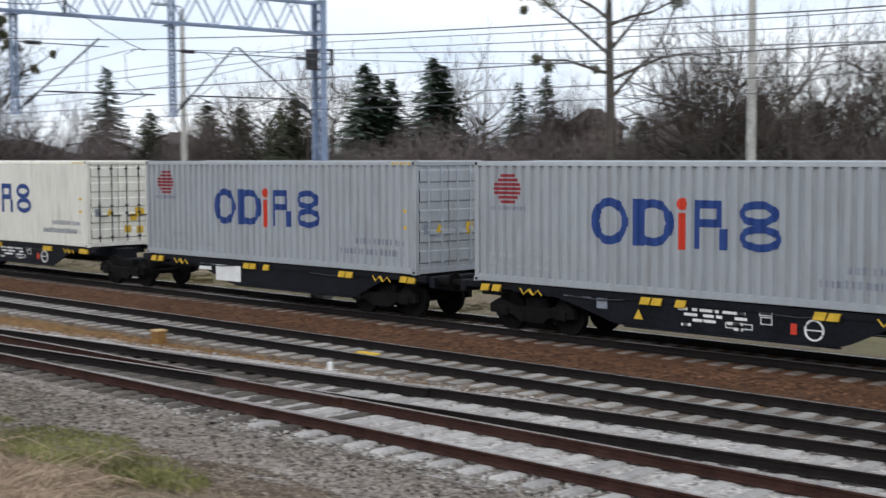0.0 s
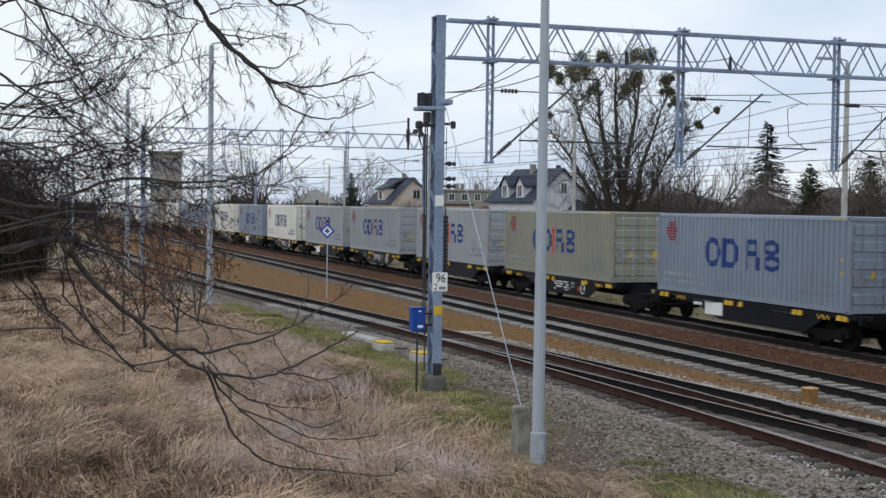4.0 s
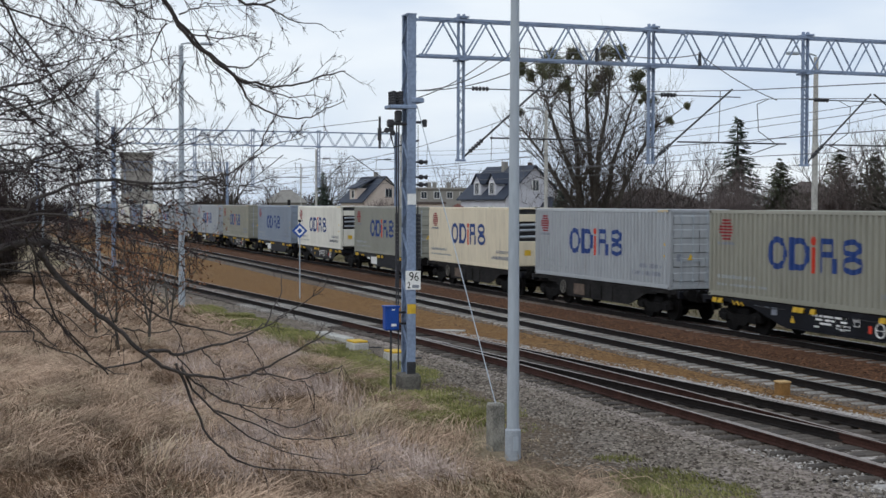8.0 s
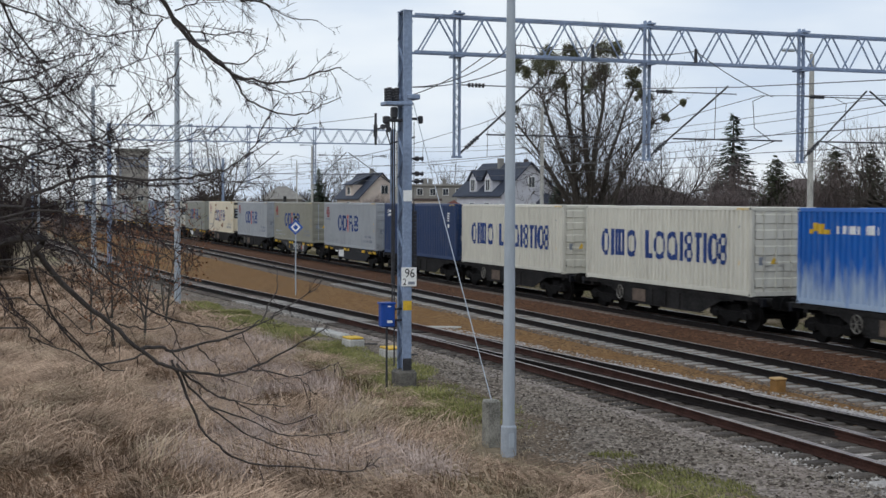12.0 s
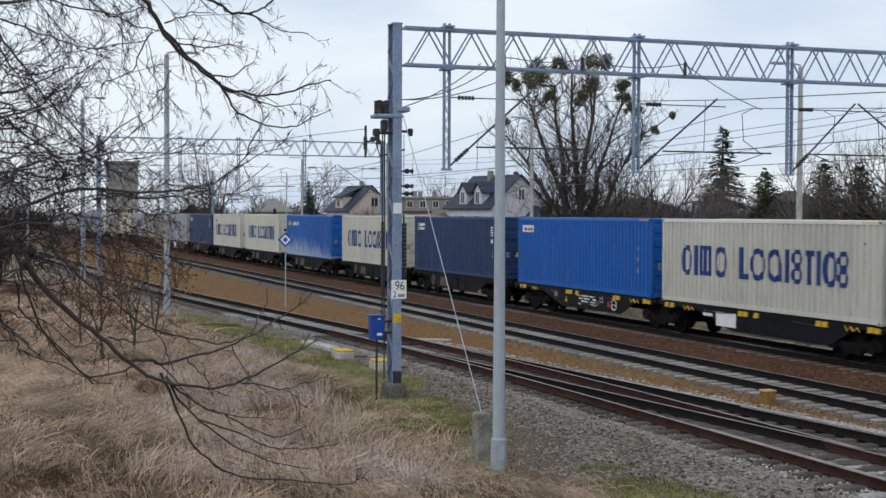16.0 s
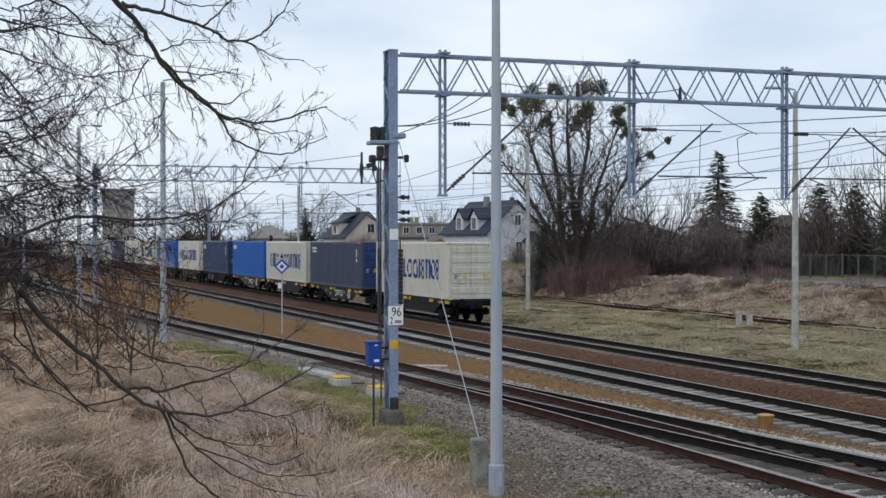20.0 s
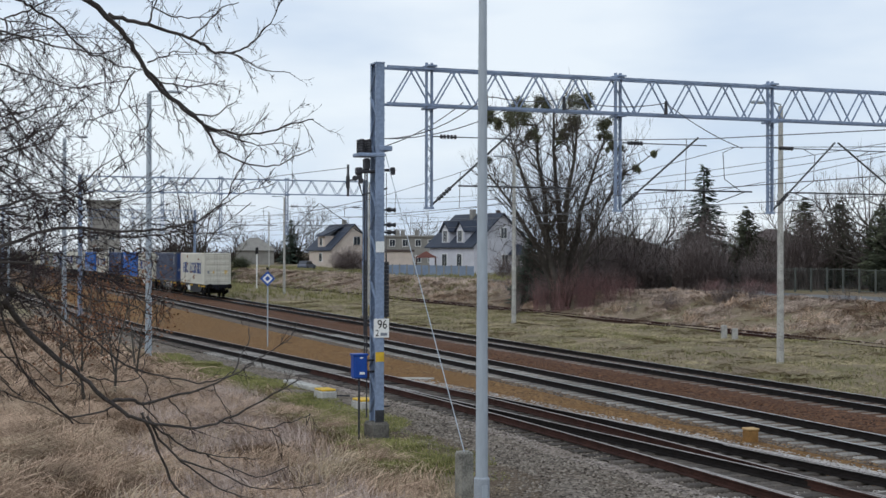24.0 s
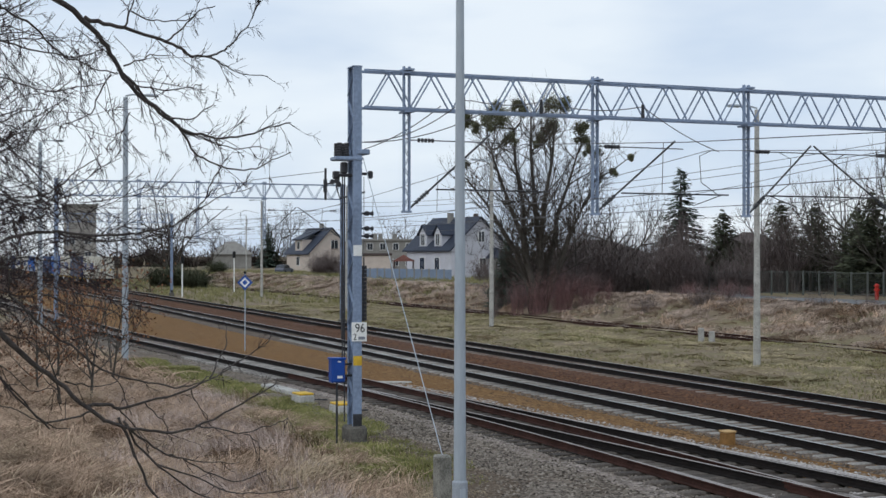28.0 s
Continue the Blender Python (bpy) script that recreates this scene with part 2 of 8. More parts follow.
    def data(self, name, *mats):
        me = bpy.data.meshes.new(name)
        me.from_pydata(self.v, [], self.f)
        for m in mats:
            me.materials.append(m)
        if len(mats) > 1:
            me.polygons.foreach_set("material_index", self.mi)
        me.update()
        return me


def smooth(me):
    me.polygons.foreach_set("use_smooth", [True] * len(me.polygons))
    return me


def part(name, mesh, material, parent=None, label="", m=None):
    """One mesh object, under a thing or a part."""
    data = mesh if isinstance(mesh, bpy.types.Mesh) else mesh.data(name, *(material if isinstance(material, tuple) else (material,)))
    ob = new(name, data)
    if parent:
        ob.parent = parent
    if m is not None:
        ob.matrix_basis = m
    return tagged(ob, label)


def thing(name, label, category, group="", m=None):
    ob = tagged(new(name), label, category, group)
    ob.empty_display_size = 0.2
    if m is not None:
        ob.matrix_basis = m
    return ob


def polar(az, d, z=0.0):
    return (-math.sin(radians(az)) * d, math.cos(radians(az)) * d, z)


def hill(x, y):
    """Height of the ground: flat by the tracks, a bank up to the road beyond, a mound under the viewer."""
    s = lambda a, b, v: (lambda q: q * q * (3 - 2 * q))(min(1, max(0, (v - a) / (b - a))))
    z = -0.32 + 0.14 * s(27.5, 31.5, y) - 0.19 * s(33, 40, y) + 1.52 * s(43.9, 51.5, y)
    z += 0.12 * s(9.0, 6.5, y) + 0.35 * s(8, 0, y) * s(-70, -25, -abs(x + 25) - 25)
    z += 2.3 * s(14, 5, math.hypot(x, y))
    z += 0.10 * noise.noise((x * 0.13, y * 0.13, 0)) * (0.3 + s(28, 40, y) + s(11, 8, y)) + 0.05 * noise.noise((x * 0.6, y * 0.6, 3)) * (s(28, 32, y) + s(11, 8, y))
    return z


# ---- ground ----
def build_ground():
    """One sheet out to the horizon, finest near the tracks."""
    xs = sorted({-2500, -1500, -900, -600, -450, 250, 500, 1200, 2500, *range(-380, -120, 10), *range(-120, -60, 2), *[-60 + 0.5 * k for k in range(140)], *range(10, 200, 10)})
    ys = sorted({-2500, -1000, -400, -150, -80, -50, 200, 260, 340, 450, 700, 1200, 2500, *range(-40, -4, 4), *[-4 + 0.4 * k for k in range(120)], *range(44, 120, 3), *range(120, 200, 10)})
    v = [(x, y, hill(x, y)) for y in ys for x in xs]
    n = len(xs)
    f = [(j * n + i, j * n + i + 1, j * n + n + i + 1, j * n + n + i) for j in range(len(ys) - 1) for i in range(n - 1)]
    m = bpy.data.materials.new("field")
    m.use_nodes = True
    q, l = m.node_tree.nodes, m.node_tree.links
    b = q["Principled BSDF"]
    b.inputs["Roughness"].default_value, b.inputs["Specular IOR Level"].default_value = 0.95, 0.15
    tc = q.new("ShaderNodeTexCoord")
    cols = []
    for scale, c1, c2 in ((0.5, (0.17, 0.13, 0.085), (0.27, 0.21, 0.14)), (9.0, (0.10, 0.078, 0.052), (0.30, 0.24, 0.165)), (0.35, (0.10, 0.12, 0.03), (0.17, 0.18, 0.06))):
        nz, rp = q.new("ShaderNodeTexNoise"), q.new("ShaderNodeValToRGB")
        nz.inputs["Scale"].default_value, nz.inputs["Detail"].default_value = scale, 8
        rp.color_ramp.elements[0].position, rp.color_ramp.elements[1].position = 0.35, 0.65
        rp.color_ramp.elements[0].color, rp.color_ramp.elements[1].color = (*c1, 1), (*c2, 1)
        l.new(tc.outputs["Object"], nz.inputs["Vector"])
        l.new(nz.outputs["Fac"], rp.inputs["Fac"])
        cols.append((nz, rp))
    mix, mix2 = q.new("ShaderNodeMix"), q.new("ShaderNodeMix")
    mix.data_type = mix2.data_type = "RGBA"
    mix.inputs[0].default_value = 0.5
    l.new(cols[0][1].outputs[0], mix.inputs[6])
    l.new(cols[1][1].outputs[0], mix.inputs[7])
    mr = q.new("ShaderNodeMapRange")
    mr.inputs["From Min"].default_value, mr.inputs["From Max"].default_value, mr.inputs["To Max"].default_value = 0.48, 0.66, 0.35
    l.new(cols[2][0].outputs["Fac"], mr.inputs["Value"])
    l.new(mr.outputs[0], mix2.inputs[0])
    l.new(mix.outputs[2], mix2.inputs[6])
    l.new(cols[2][1].outputs[0], mix2.inputs[7])
    l.new(mix2.outputs[2], b.inputs["Base Color"])
    bn = q.new("ShaderNodeBump")
    bn.inputs["Strength"].default_value, bn.inputs["Distance"].default_value = 0.8, 0.08
    l.new(cols[1][0].outputs["Fac"], bn.inputs["Height"])
    l.new(bn.outputs[0], b.inputs["Normal"])
    me = bpy.data.meshes.new("ground")
    me.from_pydata(v, [], f)
    me.materials.append(m)
    tagged(new("ground", smooth(me)), "dry winter grass field beside the railway", "ground", kind="structure")


build_ground()


# ---- tracks ----
def main_far(x):
    return 25.36


def main_near(x):
    return 20.05


def branch(x):
    """The straight line that runs from the single track into the near main."""
    return 18.20 + 0.0904 * max(x, -78) + (0.03 * (x + 78) if x < -78 else 0)


def siding_near(x):
    """The rusty track that leaves the branch and turns parallel to the mains."""
    x0, x1 = -48.0, -26.0
    if x <= x0:
        return branch(x)
    d = min(x, x1) - x0
    return branch(x0) + 0.0904 * d - 0.0904 * d * d / (2 * (x1 - x0))


def verge(x):
    """Where the grass ends and the gravel begins."""
    return 11.2 - 1.1 * math.exp(-((x + 22.0) / 1.9) ** 2) + (0.07 * (x + 45) if x < -45 else 0) - (0.045 * (min(x, -25) + 34) if x > -34 else 0) + (0.03 * (x + 25) if x > -25 else 0)


def siding_far(x):
    return 43.2


RAIL = [(-0.072, 0), (-0.072, 0.012), (-0.018, 0.035), (-0.012, 0.115), (-0.036, 0.132), (-0.036, 0.168), (0.036, 0.168), (0.036, 0.132), (0.012, 0.115), (0.018, 0.035), (0.072, 0.012), (0.072, 0)]


def rail_mesh(path, off, xs, top=0.0, low=False):
    """A rail profile swept along the track's line, shiny on top."""
    v, f, mi = [], [], []
    k = len(RAIL)
    for x in xs:
        s = (path(x + 0.5) - path(x - 0.5))
        c = 1 / math.hypot(1, s)
        for a, z in RAIL:
            v.append((x - (off + a) * s * c, path(x) + (off + a) * c, top - 0.168 + z))
    for i in range(len(xs) - 1):
        for j in range(k):
            f.append((i * k + j, (i + 1) * k + j, (i + 1) * k + (j + 1) % k, i * k + (j + 1) % k))
            mi.append(1 if j == 5 else 0)
    f += [tuple(range(k)), tuple(range((len(xs) - 1) * k, len(xs) * k))[::-1]]
    mi += [0, 0]
    m = Mesh()
    m.v, m.f, m.mi = v, f, mi
    return m


def sleeper_mesh(length=2.6):
    m = Mesh()
    h = length / 2
    m.box(-0.14, 0.14, -h, h, -0.22, 0.0, bevel=0.03)
    return m


def build_track(name, label, path, x0, x1, rail_mat, top_mat, sleeper_mat, near0, near1, rails=True, top=0.0, length=2.6, step=0.6, sleepers=True, pale_from=999):
    t = tagged(new(name), label, "railway track", kind="structure")
    xs = [x0]
    while xs[-1] < x1:
        xs.append(xs[-1] + (2.0 if -80 < xs[-1] < 40 else 10))
    for s in (-0.7535, 0.7535):
        part("rail", rail_mesh(path, s, xs, top), (rail_mat, top_mat), t)
    if not sleepers:
        return t
    me, pale, grey = (sleeper_mesh(length).data("sleeper", q) for q in (sleeper_mat, M_SLEEPER_PALE, M_SLEEPER))
    far = Mesh()
    k = 0
    x = x0
    while x < x1:
        s = math.atan(path(x + 0.5) - path(x - 0.5))
        m = pose(x, path(x), top - 0.168 + random.uniform(-0.012, 0.0), 0, 0, math.degrees(s) + random.uniform(-0.6, 0.6))
        if near0 < x < near1:
            part("sleeper", pale if x + random.uniform(-2.5, 2.5) > pale_from else grey if pale_from < 0 and x < -48 else me, None, t, m=m)
        elif x > -170:
            far.add([tuple(m @ Vector(p)) for p in ((-0.14, -1.3, -0.03), (0.14, -1.3, -0.03), (0.14, 1.3, -0.03), (-0.14, 1.3, -0.03), (-0.14, -1.3, -0.2), (0.14, -1.3, -0.2), (0.14, 1.3, -0.2), (-0.14, 1.3, -0.2))], [(0, 1, 2, 3), (4, 5, 1, 0), (5, 6, 2, 1), (7, 4, 0, 3), (6, 7, 3, 2)])
        x += step
        k += 1
    if far.v:
        tagged(part("distant_sleepers", far, sleeper_mat, t), kind="stuff")
    return t


def bed(name, label, line, half, shoulder, top, x0, x1, material, rough=0.03):
    """A ballast bed: a low bank along a track's line, uneven."""
    offs = [-half - shoulder, -half - shoulder * 0.5, -half, -half * 0.5, 0, half * 0.5, half, half + shoulder * 0.5, half + shoulder]
    hs = [-0.30, -0.13, 0, 0, 0.0, 0, 0, -0.13, -0.30]
    xs = [x0]
    while xs[-1] < x1:
        xs.append(xs[-1] + (0.6 if -70 < xs[-1] < 5 else 8))
    v = [(x, line(x) + o + 0.12 * noise.noise((x * 0.5, o, 7)) * (abs(o) >= half), top + h + rough * noise.noise((x * 1.7, o * 2.3, 1))) for x in xs for o, h in zip(offs, hs)]
    n = len(offs)
    f = [(i * n + j, (i + 1) * n + j, (i + 1) * n + j + 1, i * n + j + 1) for i in range(len(xs) - 1) for j in range(n - 1)]
    me = bpy.data.meshes.new(name)
    me.from_pydata(v, [], f)
    me.materials.append(material)
    return tagged(new(name, smooth(me)), label, "ballast", kind="structure")


def strip(name, label, y0, y1, x0, x1, z, material, wave=0.3, step=0.8):
    """A sheet of earth or stones between the tracks, with an uneven edge."""
    xs = [x0]
    while xs[-1] < x1:
        xs.append(xs[-1] + (step if -75 < xs[-1] < 5 else 8))
    g = lambda f, x: f(x) if callable(f) else f
    n = 9
    v = []
    for x in xs:
        a, b = g(y0, x) + wave * noise.noise((x * 0.35, 1, 5)) + 0.4 * wave * noise.noise((x * 1.5, 1, 5)), g(y1, x) + wave * noise.noise((x * 0.35, 9, 5))
        for j in range(n):
            u = j / (n - 1)
            edge = min(1.0, min(u, 1 - u) * 6)
            v.append((x, a + (b - a) * u, g(z, x) - 0.10 * (1 - edge) + 0.03 * noise.noise((x * 1.1, u * 9, 2))))
    f = [(i * n + j, (i + 1) * n + j, (i + 1) * n + j + 1, i * n + j + 1) for i in range(len(xs) - 1) for j in range(n - 1)]
    me = bpy.data.meshes.new(name)
    me.from_pydata(v, [], f)
    me.materials.append(material)
    return tagged(new(name, smooth(me)), label, "ground", kind="structure")


bed("ballast_far_main", "rust-brown ballast bed under the far main line", main_far, 2.0, 0.8, -0.193, -460, 120, M_DIRT_RED, 0.025)
bed("ballast_near_main", "pale brown ballast bed under the near main line", main_near, 1.32, 0.5, -0.197, -460, 120, M_BALLAST_BROWN, 0.025)
strip("earth_between_mains", "rust-brown stones between the two main lines", 20.5, 24.5, -460, 120, -0.26, M_DIRT_RED, 0.1)
strip("earth_strip", "brown bare earth between the tracks", lambda x: branch(x) - 0.5 if x > -90 else 12, 19.3, -300, -14, -0.238, M_DIRT, 0.1)
strip("pale_stones", "pale crushed stones along the turnout", lambda x: siding_near(x) - 1.5, lambda x: min(branch(x) + 2.6, 19.3), -21, 60, -0.203, M_BALLAST, 0.25)
strip("turnout_ballast", "dark brown-grey ballast under the turnout", lambda x: siding_near(x) - 1.3, lambda x: branch(x) + 1.2, -47, -20.8, -0.203, M_BALLAST_DARK, 0.2)
strip("branch_ballast", "grey stones under the connecting track", lambda x: branch(x) - 1.4, lambda x: branch(x) + 1.3, -200, -46.5, -0.203, M_GRAVEL_PALE, 0.2)
strip("pale_edge", "pale crushed stones along the edge of the turnout", lambda x: branch(x) + 0.95, lambda x: branch(x) + 1.75 + 0.02 * max(0, x + 45), -64, -20.6, -0.199, M_BALLAST, 0.15)
strip("gravel_shoulder", "grey gravel shoulder beside the turnout", lambda x: verge(x) - 0.4, lambda x: siding_near(x) - 1.0, -110, -20, -0.235, M_GRAVEL, 0.3)
strip("pale_shoulder", "pinkish grey stones beside the turnout rails", lambda x: siding_near(x) - 2.0, lambda x: siding_near(x) - 1.1, -46, -19, -0.222, M_GRAVEL_PALE, 0.25)
strip("verge_dirt", "brown trodden earth between grass and gravel", lambda x: verge(x) - 0.6, lambda x: verge(x) + 0.9, -34, -12, -0.222, M_DIRT_VERGE, 0.35)
strip("stone_shoulder", "paler grey-brown stones beside the turnout", lambda x: verge(x) - 0.4, lambda x: siding_near(x) - 1.2, -20.3, 60, -0.232, M_GRAVEL_PALE, 0.3)

TRACKS = [
    ("track_far_main", "far main line with worn dark rails on concrete sleepers", main_far, -460, 120, M_RAIL, M_RAIL_TOP, M_SLEEPER_DARK, -75, 0),
    ("track_near_main", "near main line with dark rails on concrete sleepers", main_near, -460, 120, M_RAIL, M_RAIL_TOP, M_SLEEPER, -70, 0),
    ("track_branch", "dark connecting track running into the near main line", branch, -260, 20, M_RAIL, M_RAIL_TOP_DULL, M_SLEEPER_OLD, -60, -2),
]
for t in TRACKS:
    build_track(*t, pale_from=-19.0 if t[0] == "track_branch" else 999)
build_track("track_rusty", "rusty side track leaving the turnout", siding_near, -47.9, 90, M_RAIL_RUST, M_RAIL_TOP_DULL, M_SLEEPER_OLD, -26, 0, pale_from=-18.0)
build_track("track_overgrown", "overgrown rusty siding in the grass", siding_far, -300, 60, M_RAIL_RUST, M_RAIL_TOP_DULL, M_SLEEPER_DARK, 0, 0, top=-0.22, sleepers=False)


def turnout_steel():
    """Check rails and the crossing of the turnout."""
    t = tagged(new("turnout_crossing"), "rusty crossing and check rails of the turnout", "turnout", kind="structure")
    xs = [-23.5 + 0.5 * k for k in range(18)]
    part("check_rail", rail_mesh(siding_near, -0.66, xs, -0.004), (M_RAIL_RUST, M_RAIL_TOP_DULL), t)
    xs = [-26 + 0.5 * k for k in range(18)]
    part("check_rail", rail_mesh(branch, 0.66, xs, -0.004), (M_RAIL, M_RAIL_TOP_DULL), t)
    part("wing_rail", rail_mesh(lambda x: siding_near(x) + 0.69 + 0.02 * (x + 19), 0.0, [-22 + 0.5 * k for k in range(9)], -0.004), (M_RAIL_RUST, M_RAIL_TOP_DULL), t)
    part("switch_tongue", rail_mesh(lambda x: branch(x) - 0.69 + 0.008 * (x + 47.5), 0.0, [-47.5 + 0.5 * k for k in range(18)], -0.004), (M_RAIL, M_RAIL_TOP_DULL), t)
    for k in range(5):
        x = -46.6 + 0.8 * k
        part("slide_plate", Mesh().box(x - 0.12, x + 0.12, branch(x) - 0.95, branch(x) + 0.95, -0.19, -0.168), M_RAIL, t)


turnout_steel()


# ---- train ----
L40, W40, H40 = 12.192, 2.438, 2.896
DECK = 1.155
NEAR = 24.12
PITCH, DEEP = 0.28, 0.066


def corr(u):
    """Depth of the corrugated side at u metres along it."""
    q = (u % PITCH) / PITCH
    return 0.0 if q < 0.46 else DEEP * (q - 0.46) / 0.12 if q < 0.58 else DEEP if q < 0.86 else DEEP * (1 - q) / 0.14


def corr_breaks(u0, u1):
    k0 = int(u0 / PITCH)
    pts = [u0, u1]
    for k in range(k0, int(u1 / PITCH) + 2):
        pts += [k * PITCH + q * PITCH for q in (0.0, 0.46, 0.58, 0.86)]
    return sorted(p for p in set(pts) if u0 <= p <= u1)


def corrugated(u0, u1, w0, w1, y=0.0, sign=1):
    us = corr_breaks(u0, u1)
    v = [(u, y + sign * corr(u), w) for u in us for w in (w0, w1)]
    f = [(2 * i, 2 * i + 2, 2 * i + 3, 2 * i + 1) for i in range(len(us) - 1)]
    if sign < 0:
        f = [q[::-1] for q in f]
    return Mesh().add(v, f)


def spans(shape, u):
    """The heights that a plain shape covers at u."""
    kind = shape[0]
    if kind == "bar":
        _, a, b, w0, w1 = shape
        return [(w0, w1)] if a <= u <= b else []
    if kind == "frame":
        _, a, b, w0, w1, t = shape
        if not a <= u <= b:
            return []
        return [(w0, w1)] if u < a + t or u > b - t else [(w0, w0 + t), (w1 - t, w1)]
    _, cx, cw, rx, rw, t = shape
    k = (u - cx) / rx
    if abs(k) >= 1:
        return []
    h = rw * math.sqrt(1 - k * k)
    k = (u - cx) / max(0.001, rx - t)
    if kind == "disc" or abs(k) >= 1:
        return [(cw - h, cw + h)]
    i = (rw - t) * math.sqrt(1 - k * k)
    return [(cw - h, cw - i), (cw + i, cw + h)]


def printed(shapes, flat=False, step=0.035, y=-0.004):
    """Plain shapes printed on a side, following its corrugation."""
    m = Mesh()
    for s in shapes:
        a, b = (s[1] - s[3], s[1] + s[3]) if s[0] in ("ring", "disc") else (s[1], s[2])
        us = [a]
        while us[-1] < b:
            us.append(us[-1] + step)
        us[-1] = b
        if s[0] == "bar" and flat:
            us = [a, b]
        if not flat:
            us = sorted({round(u, 4) for u in us + corr_breaks(a, b)})
        for p, q in zip(us, us[1:]):
            for w0, w1 in spans(s, (p + q) / 2):
                d0, d1 = (0, 0) if flat else (corr(p), corr(q))
                m.add([(p, y + d0, w0), (q, y + d1, w0), (q, y + d1, w1), (p, y + d0, w1)], [(0, 1, 2, 3)])
    return m


def small_print(u0, u1, w, h, seed, fill=0.7):
    r = random.Random(seed)
    out, u = [], u0
    while u < u1:
        g = h * r.uniform(0.45, 0.8)
        if r.random() < 0.92:
            out.append(("bar", u, min(u + g * fill, u1), w, w + h * r.uniform(0.8, 1.0)))
        u += g
    return out


BLUE_MARK = [("ring", 4.13, 1.57, 0.50, 0.52, 0.19), ("frame", 4.78, 5.10, 1.06, 2.08, 0.17), ("ring", 5.30, 1.57, 0.52, 0.51, 0.18),
             ("frame", 6.34, 7.05, 1.52, 2.08, 0.17), ("bar", 6.34, 6.51, 1.06, 1.55), ("bar", 6.98, 7.16, 1.06, 1.50),
             ("ring", 7.90, 1.83, 0.46, 0.26, 0.16), ("ring", 7.95, 1.33, 0.50, 0.27, 0.16)]
RED_MARK = [("bar", 5.97, 6.15, 1.02, 1.80), ("disc", 6.06, 1.99, 0.13, 0.13, 0)]
EMBLEM = [("bar", 1.10 - q, 1.10 + q, 2.24 + w, 2.24 + w + 0.066) for w, q in ((-0.34, 0.20), (-0.235, 0.34), (-0.13, 0.41), (-0.03, 0.43), (0.07, 0.41), (0.175, 0.34), (0.28, 0.20))]
FREIGHT_MARK = [("ring", 1.75, 1.48, 0.34, 0.52, 0.17), ("bar", 2.24, 2.42, 0.98, 2.0), ("frame", 2.60, 3.00, 1.0, 2.0, 0.15), ("frame", 2.86, 3.34, 1.0, 2.0, 0.15), ("ring", 3.92, 1.48, 0.40, 0.52, 0.17),
                ("bar", 5.05, 5.25, 0.98, 2.0), ("bar", 5.25, 5.62, 0.98, 1.16), ("ring", 6.12, 1.48, 0.42, 0.52, 0.17), ("ring", 7.02, 1.48, 0.40, 0.52, 0.17), ("bar", 7.26, 7.42, 1.0, 1.5),
                ("bar", 7.62, 7.80, 0.98, 2.0), ("ring", 8.22, 1.74, 0.28, 0.27, 0.14), ("ring", 8.22, 1.24, 0.28, 0.27, 0.14), ("bar", 8.62, 9.10, 1.83, 2.0), ("bar", 8.77, 8.94, 0.98, 1.83),
                ("bar", 9.22, 9.39, 0.98, 2.0), ("ring", 9.86, 1.48, 0.34, 0.52, 0.16), ("ring", 10.47, 1.74, 0.26, 0.27, 0.14), ("ring", 10.47, 1.24, 0.26, 0.27, 0.14)]


def paint(name, color, dirt=(0.20, 0.17, 0.14), rough=0.5):
    """Container paint: fine grime streaks that run down, pale scuffs, slight fading from one to the next."""
    m = mat(name, color, rough, 0, 0.10, 0.5, rnd=0.06, stretch=(1, 1, 0.25))
    n, l = m.node_tree.nodes, m.node_tree.links
    b = n["Principled BSDF"]
    src = b.inputs["Base Color"].links[0].from_socket
    tc, mp, nz, mr, mix = n.new("ShaderNodeTexCoord"), n.new("ShaderNodeMapping"), n.new("ShaderNodeTexNoise"), n.new("ShaderNodeMapRange"), n.new("ShaderNodeMix")
    mp.inputs["Scale"].default_value = (2.2, 2.2, 0.35)
    nz.inputs["Scale"].default_value, nz.inputs["Detail"].default_value = 2.0, 9
    mr.inputs["From Min"].default_value, mr.inputs["From Max"].default_value, mr.inputs["To Max"].default_value = 0.54, 0.82, 0.38
    mix.data_type = "RGBA"
    l.new(tc.outputs["Object"], mp.inputs["Vector"])
    l.new(mp.outputs[0], nz.inputs["Vector"])
    l.new(nz.outputs["Fac"], mr.inputs["Value"])
    l.new(mr.outputs[0], mix.inputs[0])
    l.new(src, mix.inputs[6])
    mix.inputs[7].default_value = (*dirt, 1)
    l.new(mix.outputs[2], b.inputs["Base Color"])
    return m


